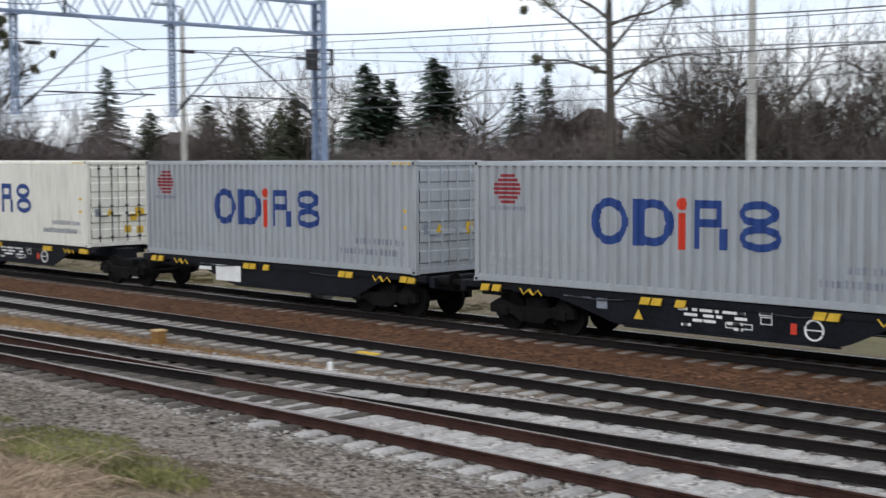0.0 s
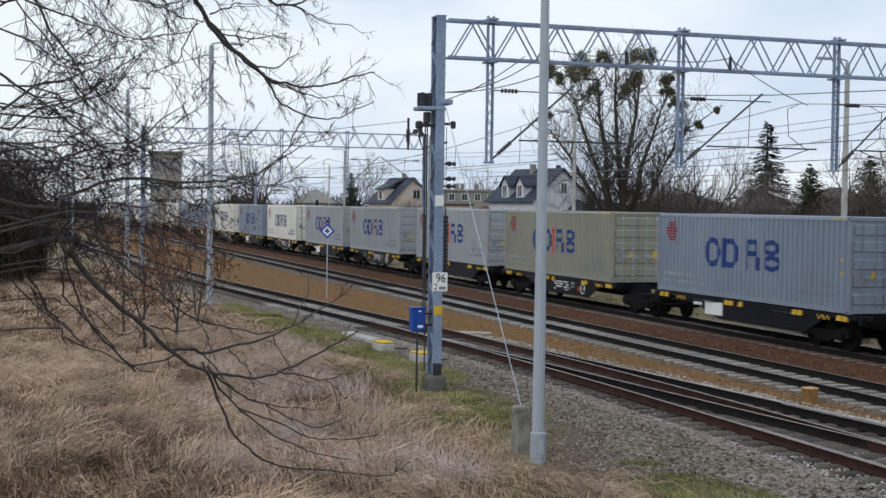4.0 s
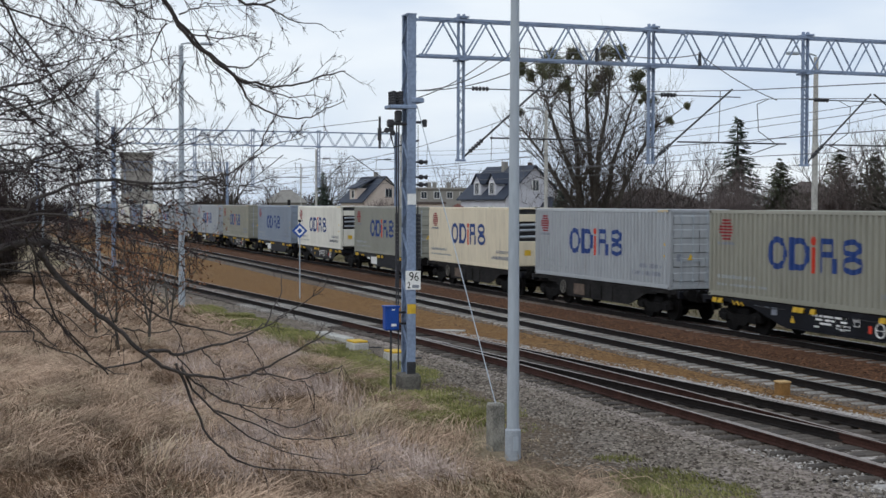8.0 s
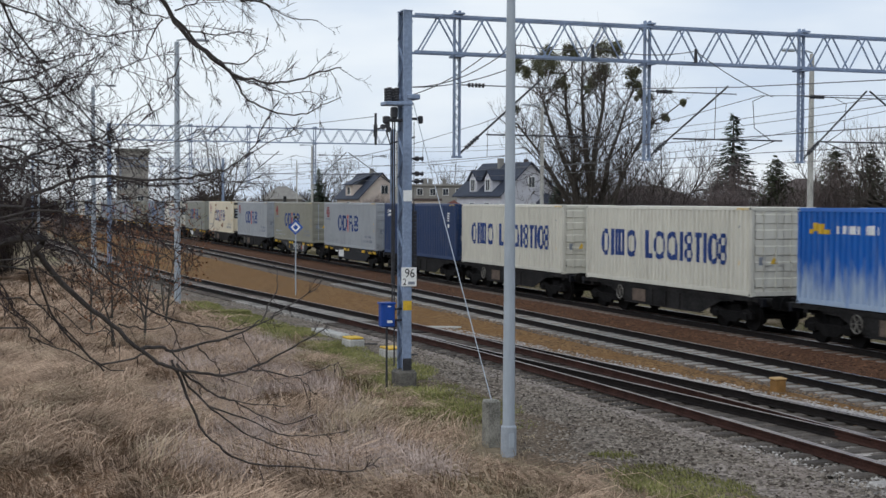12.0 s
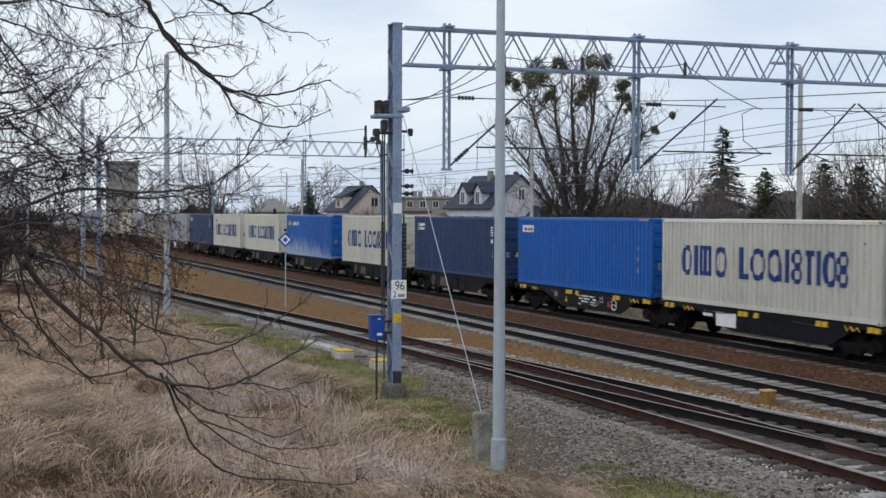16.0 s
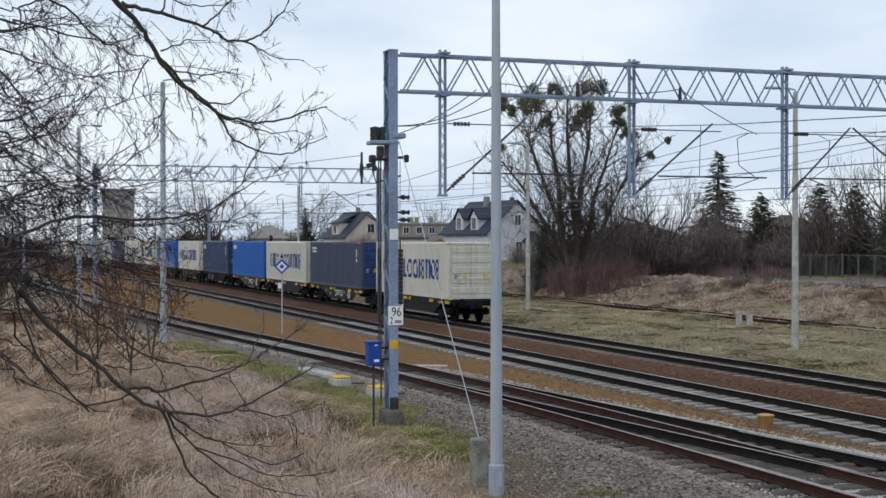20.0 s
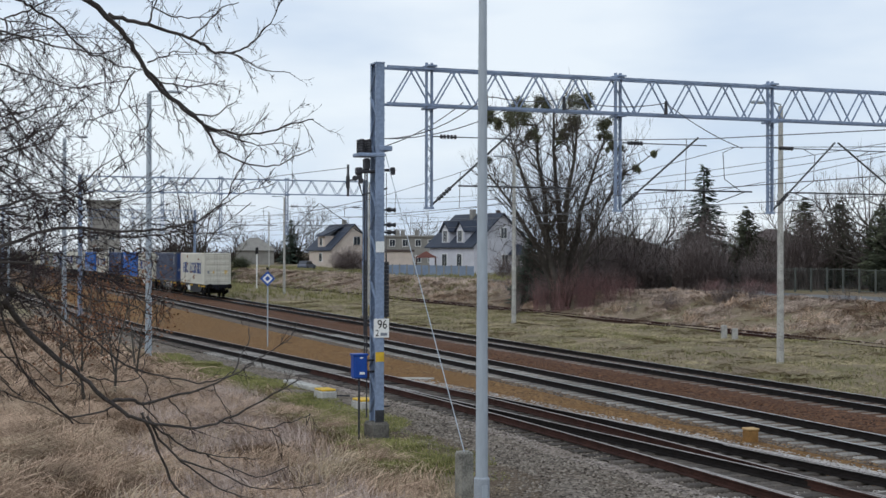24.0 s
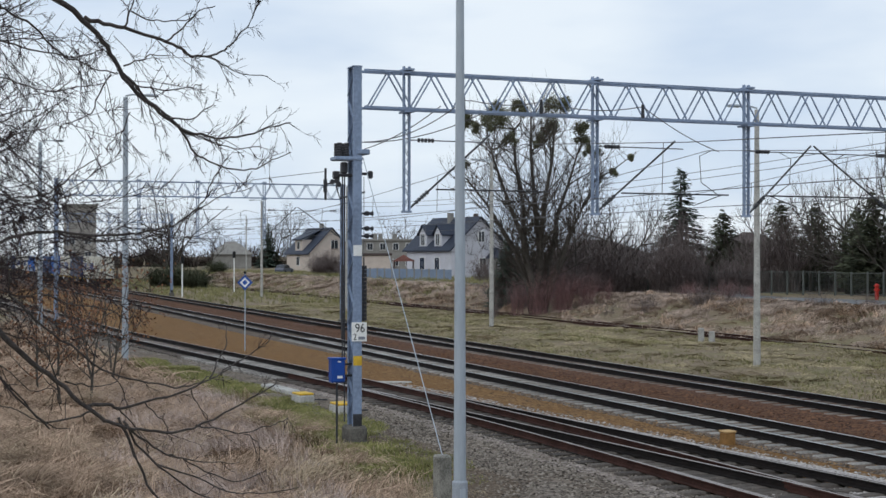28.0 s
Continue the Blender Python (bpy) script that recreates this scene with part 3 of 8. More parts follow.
def scuffed(m):
    """Pale chalky wear on the lower part of a side: ragged streaks that thin out upwards and towards one end."""
    n, l = m.node_tree.nodes, m.node_tree.links
    b = n["Principled BSDF"]
    src = b.inputs["Base Color"].links[0].from_socket
    tc, sep, mp, nz, big = n.new("ShaderNodeTexCoord"), n.new("ShaderNodeSeparateXYZ"), n.new("ShaderNodeMapping"), n.new("ShaderNodeTexNoise"), n.new("ShaderNodeTexNoise")
    mp.inputs["Scale"].default_value = (2.6, 0.2, 0.5)
    nz.inputs["Scale"].default_value, nz.inputs["Detail"].default_value = 1.6, 8
    big.inputs["Scale"].default_value = 0.35
    l.new(tc.outputs["Object"], sep.inputs[0])
    l.new(tc.outputs["Object"], mp.inputs["Vector"])
    l.new(mp.outputs[0], nz.inputs["Vector"])
    l.new(tc.outputs["Object"], big.inputs["Vector"])
    low = n.new("ShaderNodeMapRange")
    low.inputs["From Min"].default_value, low.inputs["From Max"].default_value = 0.25, 2.1
    low.inputs["To Min"].default_value, low.inputs["To Max"].default_value = 0.40, -0.30
    end = n.new("ShaderNodeMapRange")
    end.inputs["From Min"].default_value, end.inputs["From Max"].default_value = 5.0, 11.0
    end.inputs["To Min"].default_value, end.inputs["To Max"].default_value = 0.0, -0.22
    l.new(sep.outputs[2], low.inputs["Value"])
    l.new(sep.outputs[0], end.inputs["Value"])
    total = nz.outputs["Fac"]
    for other in (low.outputs[0], end.outputs[0]):
        add = n.new("ShaderNodeMath")
        l.new(total, add.inputs[0])
        l.new(other, add.inputs[1])
        total = add.outputs[0]
    fac = n.new("ShaderNodeMapRange")
    fac.inputs["From Min"].default_value, fac.inputs["From Max"].default_value, fac.inputs["To Max"].default_value = 0.50, 0.85, 0.75
    mix = n.new("ShaderNodeMix")
    mix.data_type = "RGBA"
    l.new(total, fac.inputs["Value"])
    l.new(fac.outputs[0], mix.inputs[0])
    l.new(src, mix.inputs[6])
    mix.inputs[7].default_value = (0.42, 0.50, 0.58, 1)
    l.new(mix.outputs[2], b.inputs["Base Color"])
    return m


def container(kind, label, color, marks, reefer=False, rod=None, machine=True, door=None):
    """A forty-foot high box. Local x runs along its near side from the leading edge, z from its base."""
    c = thing("shipping_container", label, "container", "containers on the train")
    P = paint("paint_" + kind, color, (0.36, 0.42, 0.48) if "scuffed" in kind else (0.20, 0.17, 0.14))
    if "scuffed" in kind:
        scuffed(P)
    D = paint("door_" + kind, door or tuple(min(1, q * 1.02) for q in color))
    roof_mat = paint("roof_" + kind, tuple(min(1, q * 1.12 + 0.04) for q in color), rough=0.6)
    rod = rod or (D if "freight" in kind or "blue" in kind or kind in ("navy", "slate") else M_GALV)
    e = 0.14
    if reefer:
        for y0, y1 in ((0.0, 0.05), (W40 - 0.05, W40)):
            part("side_panel", Mesh().box(e, L40 - e, y0 + (0.006 if y0 == 0 else 0), y1 - (0 if y0 == 0 else 0.006), 0.17, H40 - 0.12), P, c)
            for k in range(1, 10):
                a = e + k * (L40 - 2 * e) / 10
                part("panel_seam", Mesh().box(a - 0.012, a + 0.012, y0 + (0.002 if y0 == 0 else 0.04), y0 + (0.01 if y0 == 0 else 0.048), 0.17, H40 - 0.12), P, c)
    else:
        part("side_panel", corrugated(e, L40 - e, 0.17, H40 - 0.11), P, c)
        part("side_panel", corrugated(e, L40 - e, 0.17, H40 - 0.11, W40, -1), P, c)
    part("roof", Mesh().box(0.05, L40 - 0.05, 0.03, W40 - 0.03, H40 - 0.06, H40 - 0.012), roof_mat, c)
    part("floor", Mesh().box(0.05, L40 - 0.05, 0.03, W40 - 0.03, 0.06, 0.15), M_WAGON_GREY, c)
    for y in (0.0, W40 - 0.06):
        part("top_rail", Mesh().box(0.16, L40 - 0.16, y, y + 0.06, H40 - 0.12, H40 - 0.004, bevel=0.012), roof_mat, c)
        part("bottom_rail", Mesh().box(0.16, L40 - 0.16, y, y + 0.06, 0.02, 0.18, bevel=0.01), P, c)
    cast = Mesh().box(0, 0.178, 0, 0.162, 0, 0.118, bevel=0.012).box(0.05, 0.13, -0.002, 0.02, 0.03, 0.09, mi=1).data("corner_casting", P, M_BLACK)
    for x in (0, L40 - 0.178):
        for y in (0, W40 - 0.162):
            for z in (0, H40 - 0.118):
                part("corner_casting", cast, None, c, m=Matrix.Translation((x, y, z)))
            part("corner_post", Mesh().box(x + 0.02, x + 0.158, y + (0 if y else 0.004), y + 0.158, 0.118, H40 - 0.118, bevel=0.02), P, c)
    # leading wall
    part("front_wall", Mesh().box(0.03, 0.08, 0.16, W40 - 0.16, 0.16, H40 - 0.1), P, c)
    # trailing end
    if reefer and machine:
        f = Mesh().box(L40 - 0.35, L40 - 0.28, 0.15, W40 - 0.15, 0.15, H40 - 0.1)
        part("machinery_bay", f, M_STEEL_DARK, c)
        part("cooling_unit", Mesh().box(L40 - 0.28, L40 - 0.04, 0.2, W40 - 0.2, 0.2, 1.35, bevel=0.03), P, c, "white cooling unit")
        part("fan_panel", Mesh().box(L40 - 0.28, L40 - 0.06, 0.2, W40 - 0.2, 2.25, 2.6, bevel=0.03), P, c)
        for z in (1.55, 1.85, 2.1):
            part("pipe", Mesh().tube([(L40 - 0.14, 0.3, z), (L40 - 0.14, W40 - 0.3, z + 0.05)], 0.06, 8), M_GALV, c)
        part("label_plate", Mesh().box(L40 - 0.04, L40 - 0.03, 0.5, 0.8, 0.7, 0.95), M_YELLOW, c)
    else:
        for y0, y1 in ((0.17, W40 / 2 - 0.01), (W40 / 2 + 0.01, W40 - 0.17)):
            prof = [(L40 - 0.075, 0.17), (L40 - 0.045, 0.17)]
            for z in (0.28, 0.80, 1.32, 1.84, 2.34):
                prof += [(L40 - 0.047, z), (L40 - 0.018, z + 0.035), (L40 - 0.018, z + 0.30), (L40 - 0.047, z + 0.335)]
            prof += [(L40 - 0.045, H40 - 0.13), (L40 - 0.075, H40 - 0.13)]
            d = Mesh()
            k = len(prof)
            d.add([(x, y, z) for y in (y0, y1) for x, z in prof], [(j, j + 1, k + j + 1, k + j)[::-1] for j in range(k - 1)])
            leaf = part("door", d, D, c)
            for q in (0.28, 0.74):
                y = y0 + (y1 - y0) * q
                r = Mesh().tube([(L40 + 0.012, y, 0.16), (L40 + 0.012, y, H40 - 0.13)], 0.019, 6)
                for z in (0.3, 1.1, 1.35, 2.6):
                    r.box(L40 - 0.03, L40 + 0.03, y - 0.05, y + 0.05, z, z + 0.06)
                r.box(L40, L40 + 0.03, y - 0.02, y + 0.34, 1.02, 1.06)
                part("locking_bar", r, rod, leaf)
        part("door_header", Mesh().box(L40 - 0.1, L40 - 0.01, 0.16, W40 - 0.16, H40 - 0.13, H40 - 0.02, bevel=0.01), P, c)
        part("door_sill", Mesh().box(L40 - 0.1, L40 - 0.01, 0.16, W40 - 0.16, 0.02, 0.17, bevel=0.01), P, c)
        part("warning_triangle", Mesh().add([(L40 - 0.005, 0.72, 1.06), (L40 - 0.005, 1.0, 1.06), (L40 - 0.005, 0.86, 1.30)], [(0, 1, 2)]), M_YELLOW, c)
        part("label_plate", Mesh().box(L40 - 0.018, L40 - 0.012, 0.30, 0.52, 1.02, 1.28), M_PRINT_GREY, c)
        part("yellow_label", Mesh().box(L40 - 0.018, L40 - 0.012, 1.86, 2.10, 0.98, 1.30), M_YELLOW, c)
        if reefer:
            for y0, z0 in ((1.42, 0.45), (1.90, 0.42), (1.66, 0.85), (1.95, 1.02)):
                part("yellow_label", Mesh().box(L40 - 0.018, L40 - 0.012, y0, y0 + 0.26, z0, z0 + 0.24), M_YELLOW, c)
    for y in (-0.003, W40 - 0.001):
        for k in range(5):
            part("hazard_stripe", Mesh().prism([(11.30 + 0.15 * k, H40 - 0.10), (11.37 + 0.15 * k, H40 - 0.10), (11.42 + 0.15 * k, H40 - 0.03), (11.35 + 0.15 * k, H40 - 0.03)], y, y + 0.004), M_YELLOW, c)
    for name, shapes, m in marks:
        if name in ("blue_mark", "red_mark", "freight_mark", "white_mark", "yellow_mark", "hazard_mark", "emblem") and len(shapes) < 25:
            for k, s in enumerate(shapes):
                part(name, printed([s], reefer, y=-0.004 - 0.0012 * k), m, c)
        else:
            tagged(part(name, printed(shapes, reefer), m, c), kind="stuff")
    return c


def rail_brand_marks(seed):
    return [("blue_mark", BLUE_MARK, M_LOGO_BLUE), ("red_mark", RED_MARK, M_LOGO_RED), ("emblem", EMBLEM, M_EMBLEM),
            ("emblem_caption", small_print(0.55, 1.65, 1.74, 0.10, seed), M_PRINT_GREY),
            ("small_print", small_print(0.5, 2.9, 0.62, 0.13, seed + 1) + small_print(0.5, 3.6, 0.38, 0.09, seed + 2), M_PRINT_FAINT),
            ("address_line", small_print(9.9, 11.7, 0.72, 0.16, seed + 3, 0.5) + small_print(9.3, 11.7, 0.44, 0.17, seed + 4, 0.6), M_PRINT_GREY),
            ("hazard_mark", [("bar", 11.68, 11.86, 1.16 + k, 1.24 + k) for k in (0, 0.42)], M_YELLOW)]


M_PRINT_FAINT = mat("print_faint", (0.34, 0.36, 0.37), 0.7, 0, 0.2, 4)
KINDS = {}


def make_kinds():
    far = pose(0, 0, -400)
    g = rail_brand_marks(3)
    freight = [("freight_mark", FREIGHT_MARK, M_LOGO_BLUE), ("divider_bar", [("bar", 4.72, 4.78, 0.98, 2.0)], M_PRINT_GREY), ("side_print", small_print(11.35, 11.5, 2.2, 0.09, 5) + [("bar", 11.38, 11.48, 1.2 + 0.17 * k, 1.29 + 0.17 * k) for k in range(5)], M_PRINT_GREY), ("hazard_mark", [("bar", 11.36, 11.5, 1.0, 1.12)], M_YELLOW)]
    code = [("code_print", [("bar", 11.0, 11.30, 2.35 - 0.12 * k, 2.42 - 0.12 * k) for k in range(4)] + [("disc", 11.15, 1.75, 0.13, 0.13, 0)] + [("bar", 11.1, 11.22, 1.0 + 0.2 * k, 1.1 + 0.2 * k) for k in range(2)], M_WHITE)]
    KINDS["grey"] = container("grey", "light grey corrugated container with a blue and red lettered mark", (0.335, 0.355, 0.375), g)
    KINDS["olive"] = container("olive", "olive grey corrugated container with a blue and red lettered mark", (0.265, 0.26, 0.215), g)
    KINDS["bluegrey"] = container("bluegrey", "blue-grey corrugated container with a faded blue mark", (0.225, 0.265, 0.325), g[:1] + g[2:])
    KINDS["taupe"] = container("taupe", "greenish grey corrugated container with a dark blue mark", (0.265, 0.268, 0.232), g)
    KINDS["reefer"] = container("reefer", "white smooth-sided refrigerated container with a blue mark", (0.72, 0.70, 0.62), g, True)
    KINDS["reefer_doors"] = container("reefer_doors", "white smooth-sided container with rear doors and a blue mark", (0.72, 0.70, 0.62), g, True, M_STEEL_DARK, False)
    KINDS["cream"] = container("cream", "cream smooth-sided refrigerated container with a blue mark", (0.68, 0.60, 0.45), g, True)
    KINDS["freight"] = container("freight", "off-white corrugated container with tall blue freight lettering", (0.58, 0.56, 0.485), freight)
    white_tag = [("white_mark", [("ring", 0.75, 2.35, 0.14, 0.2, 0.06), ("bar", 0.95, 1.6, 2.38, 2.52), ("bar", 0.95, 1.55, 2.18, 2.30)], M_WHITE)]
    KINDS["navy"] = container("navy", "navy blue corrugated container with small white markings", (0.020, 0.044, 0.118), code + white_tag)
    KINDS["slate"] = container("slate", "faded slate blue corrugated container with small white markings", (0.055, 0.068, 0.115), code + white_tag, door=(0.028, 0.055, 0.16))
    KINDS["blue"] = container("blue", "bright blue corrugated container with a small white label", (0.010, 0.105, 0.40), [("white_label", [("bar", 0.5, 1.75, 2.25, 2.55)], M_WHITE), ("red_label", [("bar", 0.7, 1.6, 2.32, 2.44)], M_LOGO_RED), ("hazard_mark", [("bar", 11.1, 11.25, 0.9 + 0.4 * k, 1.05 + 0.4 * k) for k in range(3)], M_YELLOW)])
    KINDS["blue_scuffed"] = container("blue_scuffed", "bright blue corrugated container with pale scuffs and a yellow mark", (0.010, 0.105, 0.40), [("yellow_mark", [("bar", 0.65, 0.85, 2.12, 2.26), ("bar", 0.85, 1.0, 2.2, 2.45), ("bar", 1.0, 1.4, 2.12, 2.42), ("bar", 1.4, 1.6, 2.12, 2.26)], M_YELLOW), ("white_mark", small_print(1.85, 3.9, 2.14, 0.28, 8), M_WHITE), ("hazard_mark", [("bar", 11.1, 11.25, 0.9 + 0.35 * k, 1.05 + 0.35 * k) for k in range(4)], M_YELLOW)])


SIDE_NEW = [(1.2, 1.12), (10.99, 1.12), (10.99, 0.95), (10.75, 0.90), (9.95, 0.52), (9.7, 0.44), (4.6, 0.42), (4.2, 0.46), (3.1, 0.78), (2.5, 0.92), (1.2, 0.95)]
SIDE = [(1.2, 1.12), (10.99, 1.12), (10.99, 0.93), (10.2, 0.90), (9.0, 0.46), (8.7, 0.42), (3.5, 0.42), (3.2, 0.46), (2.0, 0.90), (1.2, 0.93)]


def bogie_parts(parent, x):
    """A two-axle bogie under a wagon, centred at x."""
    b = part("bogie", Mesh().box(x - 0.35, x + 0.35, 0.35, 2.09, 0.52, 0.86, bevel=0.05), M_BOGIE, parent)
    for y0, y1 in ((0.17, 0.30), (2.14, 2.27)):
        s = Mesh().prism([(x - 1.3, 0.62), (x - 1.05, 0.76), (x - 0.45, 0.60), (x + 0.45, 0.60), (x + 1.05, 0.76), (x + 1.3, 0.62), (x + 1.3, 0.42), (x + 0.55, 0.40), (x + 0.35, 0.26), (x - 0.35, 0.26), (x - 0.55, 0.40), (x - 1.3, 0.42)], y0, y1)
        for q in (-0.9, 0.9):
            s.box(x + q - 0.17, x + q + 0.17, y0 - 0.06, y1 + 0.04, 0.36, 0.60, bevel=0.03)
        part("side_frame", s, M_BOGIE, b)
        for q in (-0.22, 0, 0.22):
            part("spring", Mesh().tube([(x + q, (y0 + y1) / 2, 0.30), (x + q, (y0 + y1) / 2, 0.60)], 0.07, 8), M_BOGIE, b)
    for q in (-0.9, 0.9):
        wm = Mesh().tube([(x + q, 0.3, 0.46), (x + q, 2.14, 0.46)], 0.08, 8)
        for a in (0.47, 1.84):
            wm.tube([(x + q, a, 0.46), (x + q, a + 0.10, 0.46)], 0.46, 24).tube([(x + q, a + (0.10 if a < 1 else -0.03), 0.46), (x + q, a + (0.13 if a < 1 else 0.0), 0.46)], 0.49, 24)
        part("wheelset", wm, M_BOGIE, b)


def buffers(parent, x, s):
    part("end_beam", Mesh().box(min(x, x - s * 0.18), max(x, x - s * 0.18), 0.1, 2.34, 0.86, 1.14, bevel=0.02), M_WAGON_BLACK, parent)
    for y in (0.345, 2.095):
        part("buffer", Mesh().tube([(x, y, 1.03), (x + s * 0.42, y, 1.03)], [0.12, 0.09], 10).tube([(x + s * 0.42, y, 1.03), (x + s * 0.47, y, 1.03)], 0.23, 14), M_BOGIE, parent)
    part("coupling_hook", Mesh().bar((x, 1.22, 1.0), (x + s * 0.4, 1.22, 0.86), 0.09), M_BOGIE, parent)


def deck_unit(w, x, new_type, seed):
    """One platform of a wagon under a container whose leading edge is at x."""
    r = random.Random(seed)
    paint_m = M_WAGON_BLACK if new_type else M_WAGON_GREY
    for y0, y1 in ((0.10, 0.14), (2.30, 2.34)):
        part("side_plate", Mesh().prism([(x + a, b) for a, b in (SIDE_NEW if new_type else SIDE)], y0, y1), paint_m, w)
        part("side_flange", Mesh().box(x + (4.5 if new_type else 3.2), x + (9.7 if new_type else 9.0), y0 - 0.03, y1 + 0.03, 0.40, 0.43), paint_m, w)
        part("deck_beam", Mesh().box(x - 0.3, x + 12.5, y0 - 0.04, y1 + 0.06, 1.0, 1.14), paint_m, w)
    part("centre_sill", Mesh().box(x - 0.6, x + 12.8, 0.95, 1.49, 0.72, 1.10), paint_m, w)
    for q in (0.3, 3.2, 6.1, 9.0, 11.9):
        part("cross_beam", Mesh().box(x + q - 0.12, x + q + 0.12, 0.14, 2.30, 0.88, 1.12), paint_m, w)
    for q in (0.02, 11.96):
        for y in (0.02, 2.26):
            part("container_spigot", Mesh().box(x + q, x + q + 0.21, y, y + 0.16, 1.08, 1.152), paint_m, w)
    if new_type:
        for q in (0.25, 0.62, 5.0, 5.30, 5.92, 9.2, 9.5, 11.6, 11.9):
            part("yellow_bracket", Mesh().prism([(x + q, 1.10), (x + q + 0.25, 1.10), (x + q + 0.19, 0.94), (x + q - 0.06, 0.94)], 0.02, 0.09), M_YELLOW, w)
        for q in (1.45, 1.75, 10.5, 10.8):
            part("yellow_handle", Mesh().tube([(x + q, 0.06, 1.06), (x + q + 0.12, 0.05, 0.92), (x + q + 0.26, 0.05, 1.04), (x + q + 0.38, 0.06, 0.92)], 0.018, 6), M_YELLOW, w)
        for q in (2.9, 7.9):
            part("brake_pipe", Mesh().tube([(x + q, 0.07, 0.98), (x + q + 0.9, 0.06, 0.95), (x + q + 1.6, 0.07, 0.99)], 0.016, 5), M_STEEL_DARK, w)
        part("data_plate", Mesh().box(x + 3.72, x + 4.02, 0.084, 0.098, 0.76, 1.04), M_PRINT_GREY, w, "small grey data plate")
        for q, z in ((2.75, 0.97), (3.3, 0.96)):
            part("stencil", Mesh().box(x + q, x + q + 0.26, 0.09, 0.097, z, z + 0.06), M_PRINT_GREY, w)
        if seed % 2:
            part("white_panel", Mesh().box(x + 3.55, x + 4.75, 0.078, 0.098, 0.52, 0.98), M_WHITE, w, "white document panel")
            part("lettering", Mesh().box(x + 2.7, x + 3.3, 0.09, 0.097, 0.80, 0.90), M_WHITE, w)
        else:
            t = Mesh()
            for k in range(26):
                a, b = x + 5.6 + r.uniform(0, 1.9), 0.56 + 0.11 * r.randrange(5)
                t.box(a, a + r.uniform(0.08, 0.35), 0.09, 0.097, b, b + 0.06)
            tagged(part("lettering", t, M_WHITE, w), kind="stuff")
            for a0, a1, b0, b1 in ((7.9, 8.2, 0.92, 1.04), (7.93, 8.2, 0.74, 0.88), (7.1, 7.75, 0.60, 0.70)):
                part("stencil_frame", Mesh().box(x + a0, x + a1, 0.092, 0.097, b0, b0 + 0.018).box(x + a0, x + a1, 0.092, 0.097, b1, b1 + 0.018).box(x + a0, x + a0 + 0.018, 0.092, 0.097, b0, b1).box(x + a1 - 0.018, x + a1, 0.092, 0.097, b0, b1), M_WHITE, w)
            part("warning_triangle", Mesh().prism([(x + 4.75, 0.60), (x + 5.0, 0.60), (x + 4.875, 0.82)], 0.088, 0.097), M_YELLOW, w)
            wheel = part("brake_wheel", Mesh().tube([(x + 9.15 + 0.2 * math.cos(a * math.pi / 10), 0.085, 0.72 + 0.2 * math.sin(a * math.pi / 10)) for a in range(21)], 0.022, 6, cap=False), M_WHITE, w)
            part("spoke", Mesh().bar((x + 8.97, 0.085, 0.72), (x + 9.33, 0.085, 0.72), 0.04, 0.02), M_WHITE, wheel)
            part("red_plate", Mesh().box(x + 8.62, x + 8.76, 0.088, 0.097, 0.6, 0.82), M_LOGO_RED, w)
    else:
        wheel = part("brake_wheel", Mesh().tube([(x + 2.9 + 0.26 * math.cos(a * math.pi / 8), 0.06, 0.75 + 0.26 * math.sin(a * math.pi / 8)) for a in range(17)], 0.020, 6, cap=False), M_CONC_DARK, w)
        for k in range(3):
            a = math.pi * k / 3
            part("spoke", Mesh().bar((x + 2.9 - 0.26 * math.cos(a), 0.06, 0.75 - 0.26 * math.sin(a)), (x + 2.9 + 0.26 * math.cos(a), 0.06, 0.75 + 0.26 * math.sin(a)), 0.03, 0.02), M_CONC_DARK, wheel)
        part("rust_panel", Mesh().box(x + 3.9, x + 4.9, 0.082, 0.098, 0.5, 0.95), mat("rust_patch", (0.13, 0.098, 0.078), 0.9, 0, 0.4, 3) if "rust_patch" not in bpy.data.materials else bpy.data.materials["rust_patch"], w)
        for q in (5.4, 6.4, 7.4):
            part("side_rib", Mesh().box(x + q, x + q + 0.08, 0.06, 0.10, 0.45, 1.0), M_WAGON_GREY, w)


def wagon_pair(gap):
    w = thing("articulated_container_wagon", "black articulated flat wagon with yellow brackets carrying two containers", "railway wagon", "wagons of the train")
    deck_unit(w, 0.0, True, 2)
    deck_unit(w, L40 + gap, True, 1)
    bogie_parts(w, 1.7)
    bogie_parts(w, L40 + gap / 2)
    bogie_parts(w, 2 * L40 + gap - 1.5)
    buffers(w, -0.55, -1)
    buffers(w, 2 * L40 + gap + 0.55, 1)
    return w


def wagon_single():
    w = thing("container_wagon", "grimy grey flat wagon carrying one container", "railway wagon", "wagons of the train")
    deck_unit(w, 0.0, False, 3)
    bogie_parts(w, 1.5)
    bogie_parts(w, L40 - 1.5)
    buffers(w, -0.55, -1)
    buffers(w, L40 + 0.55, 1)
    return w


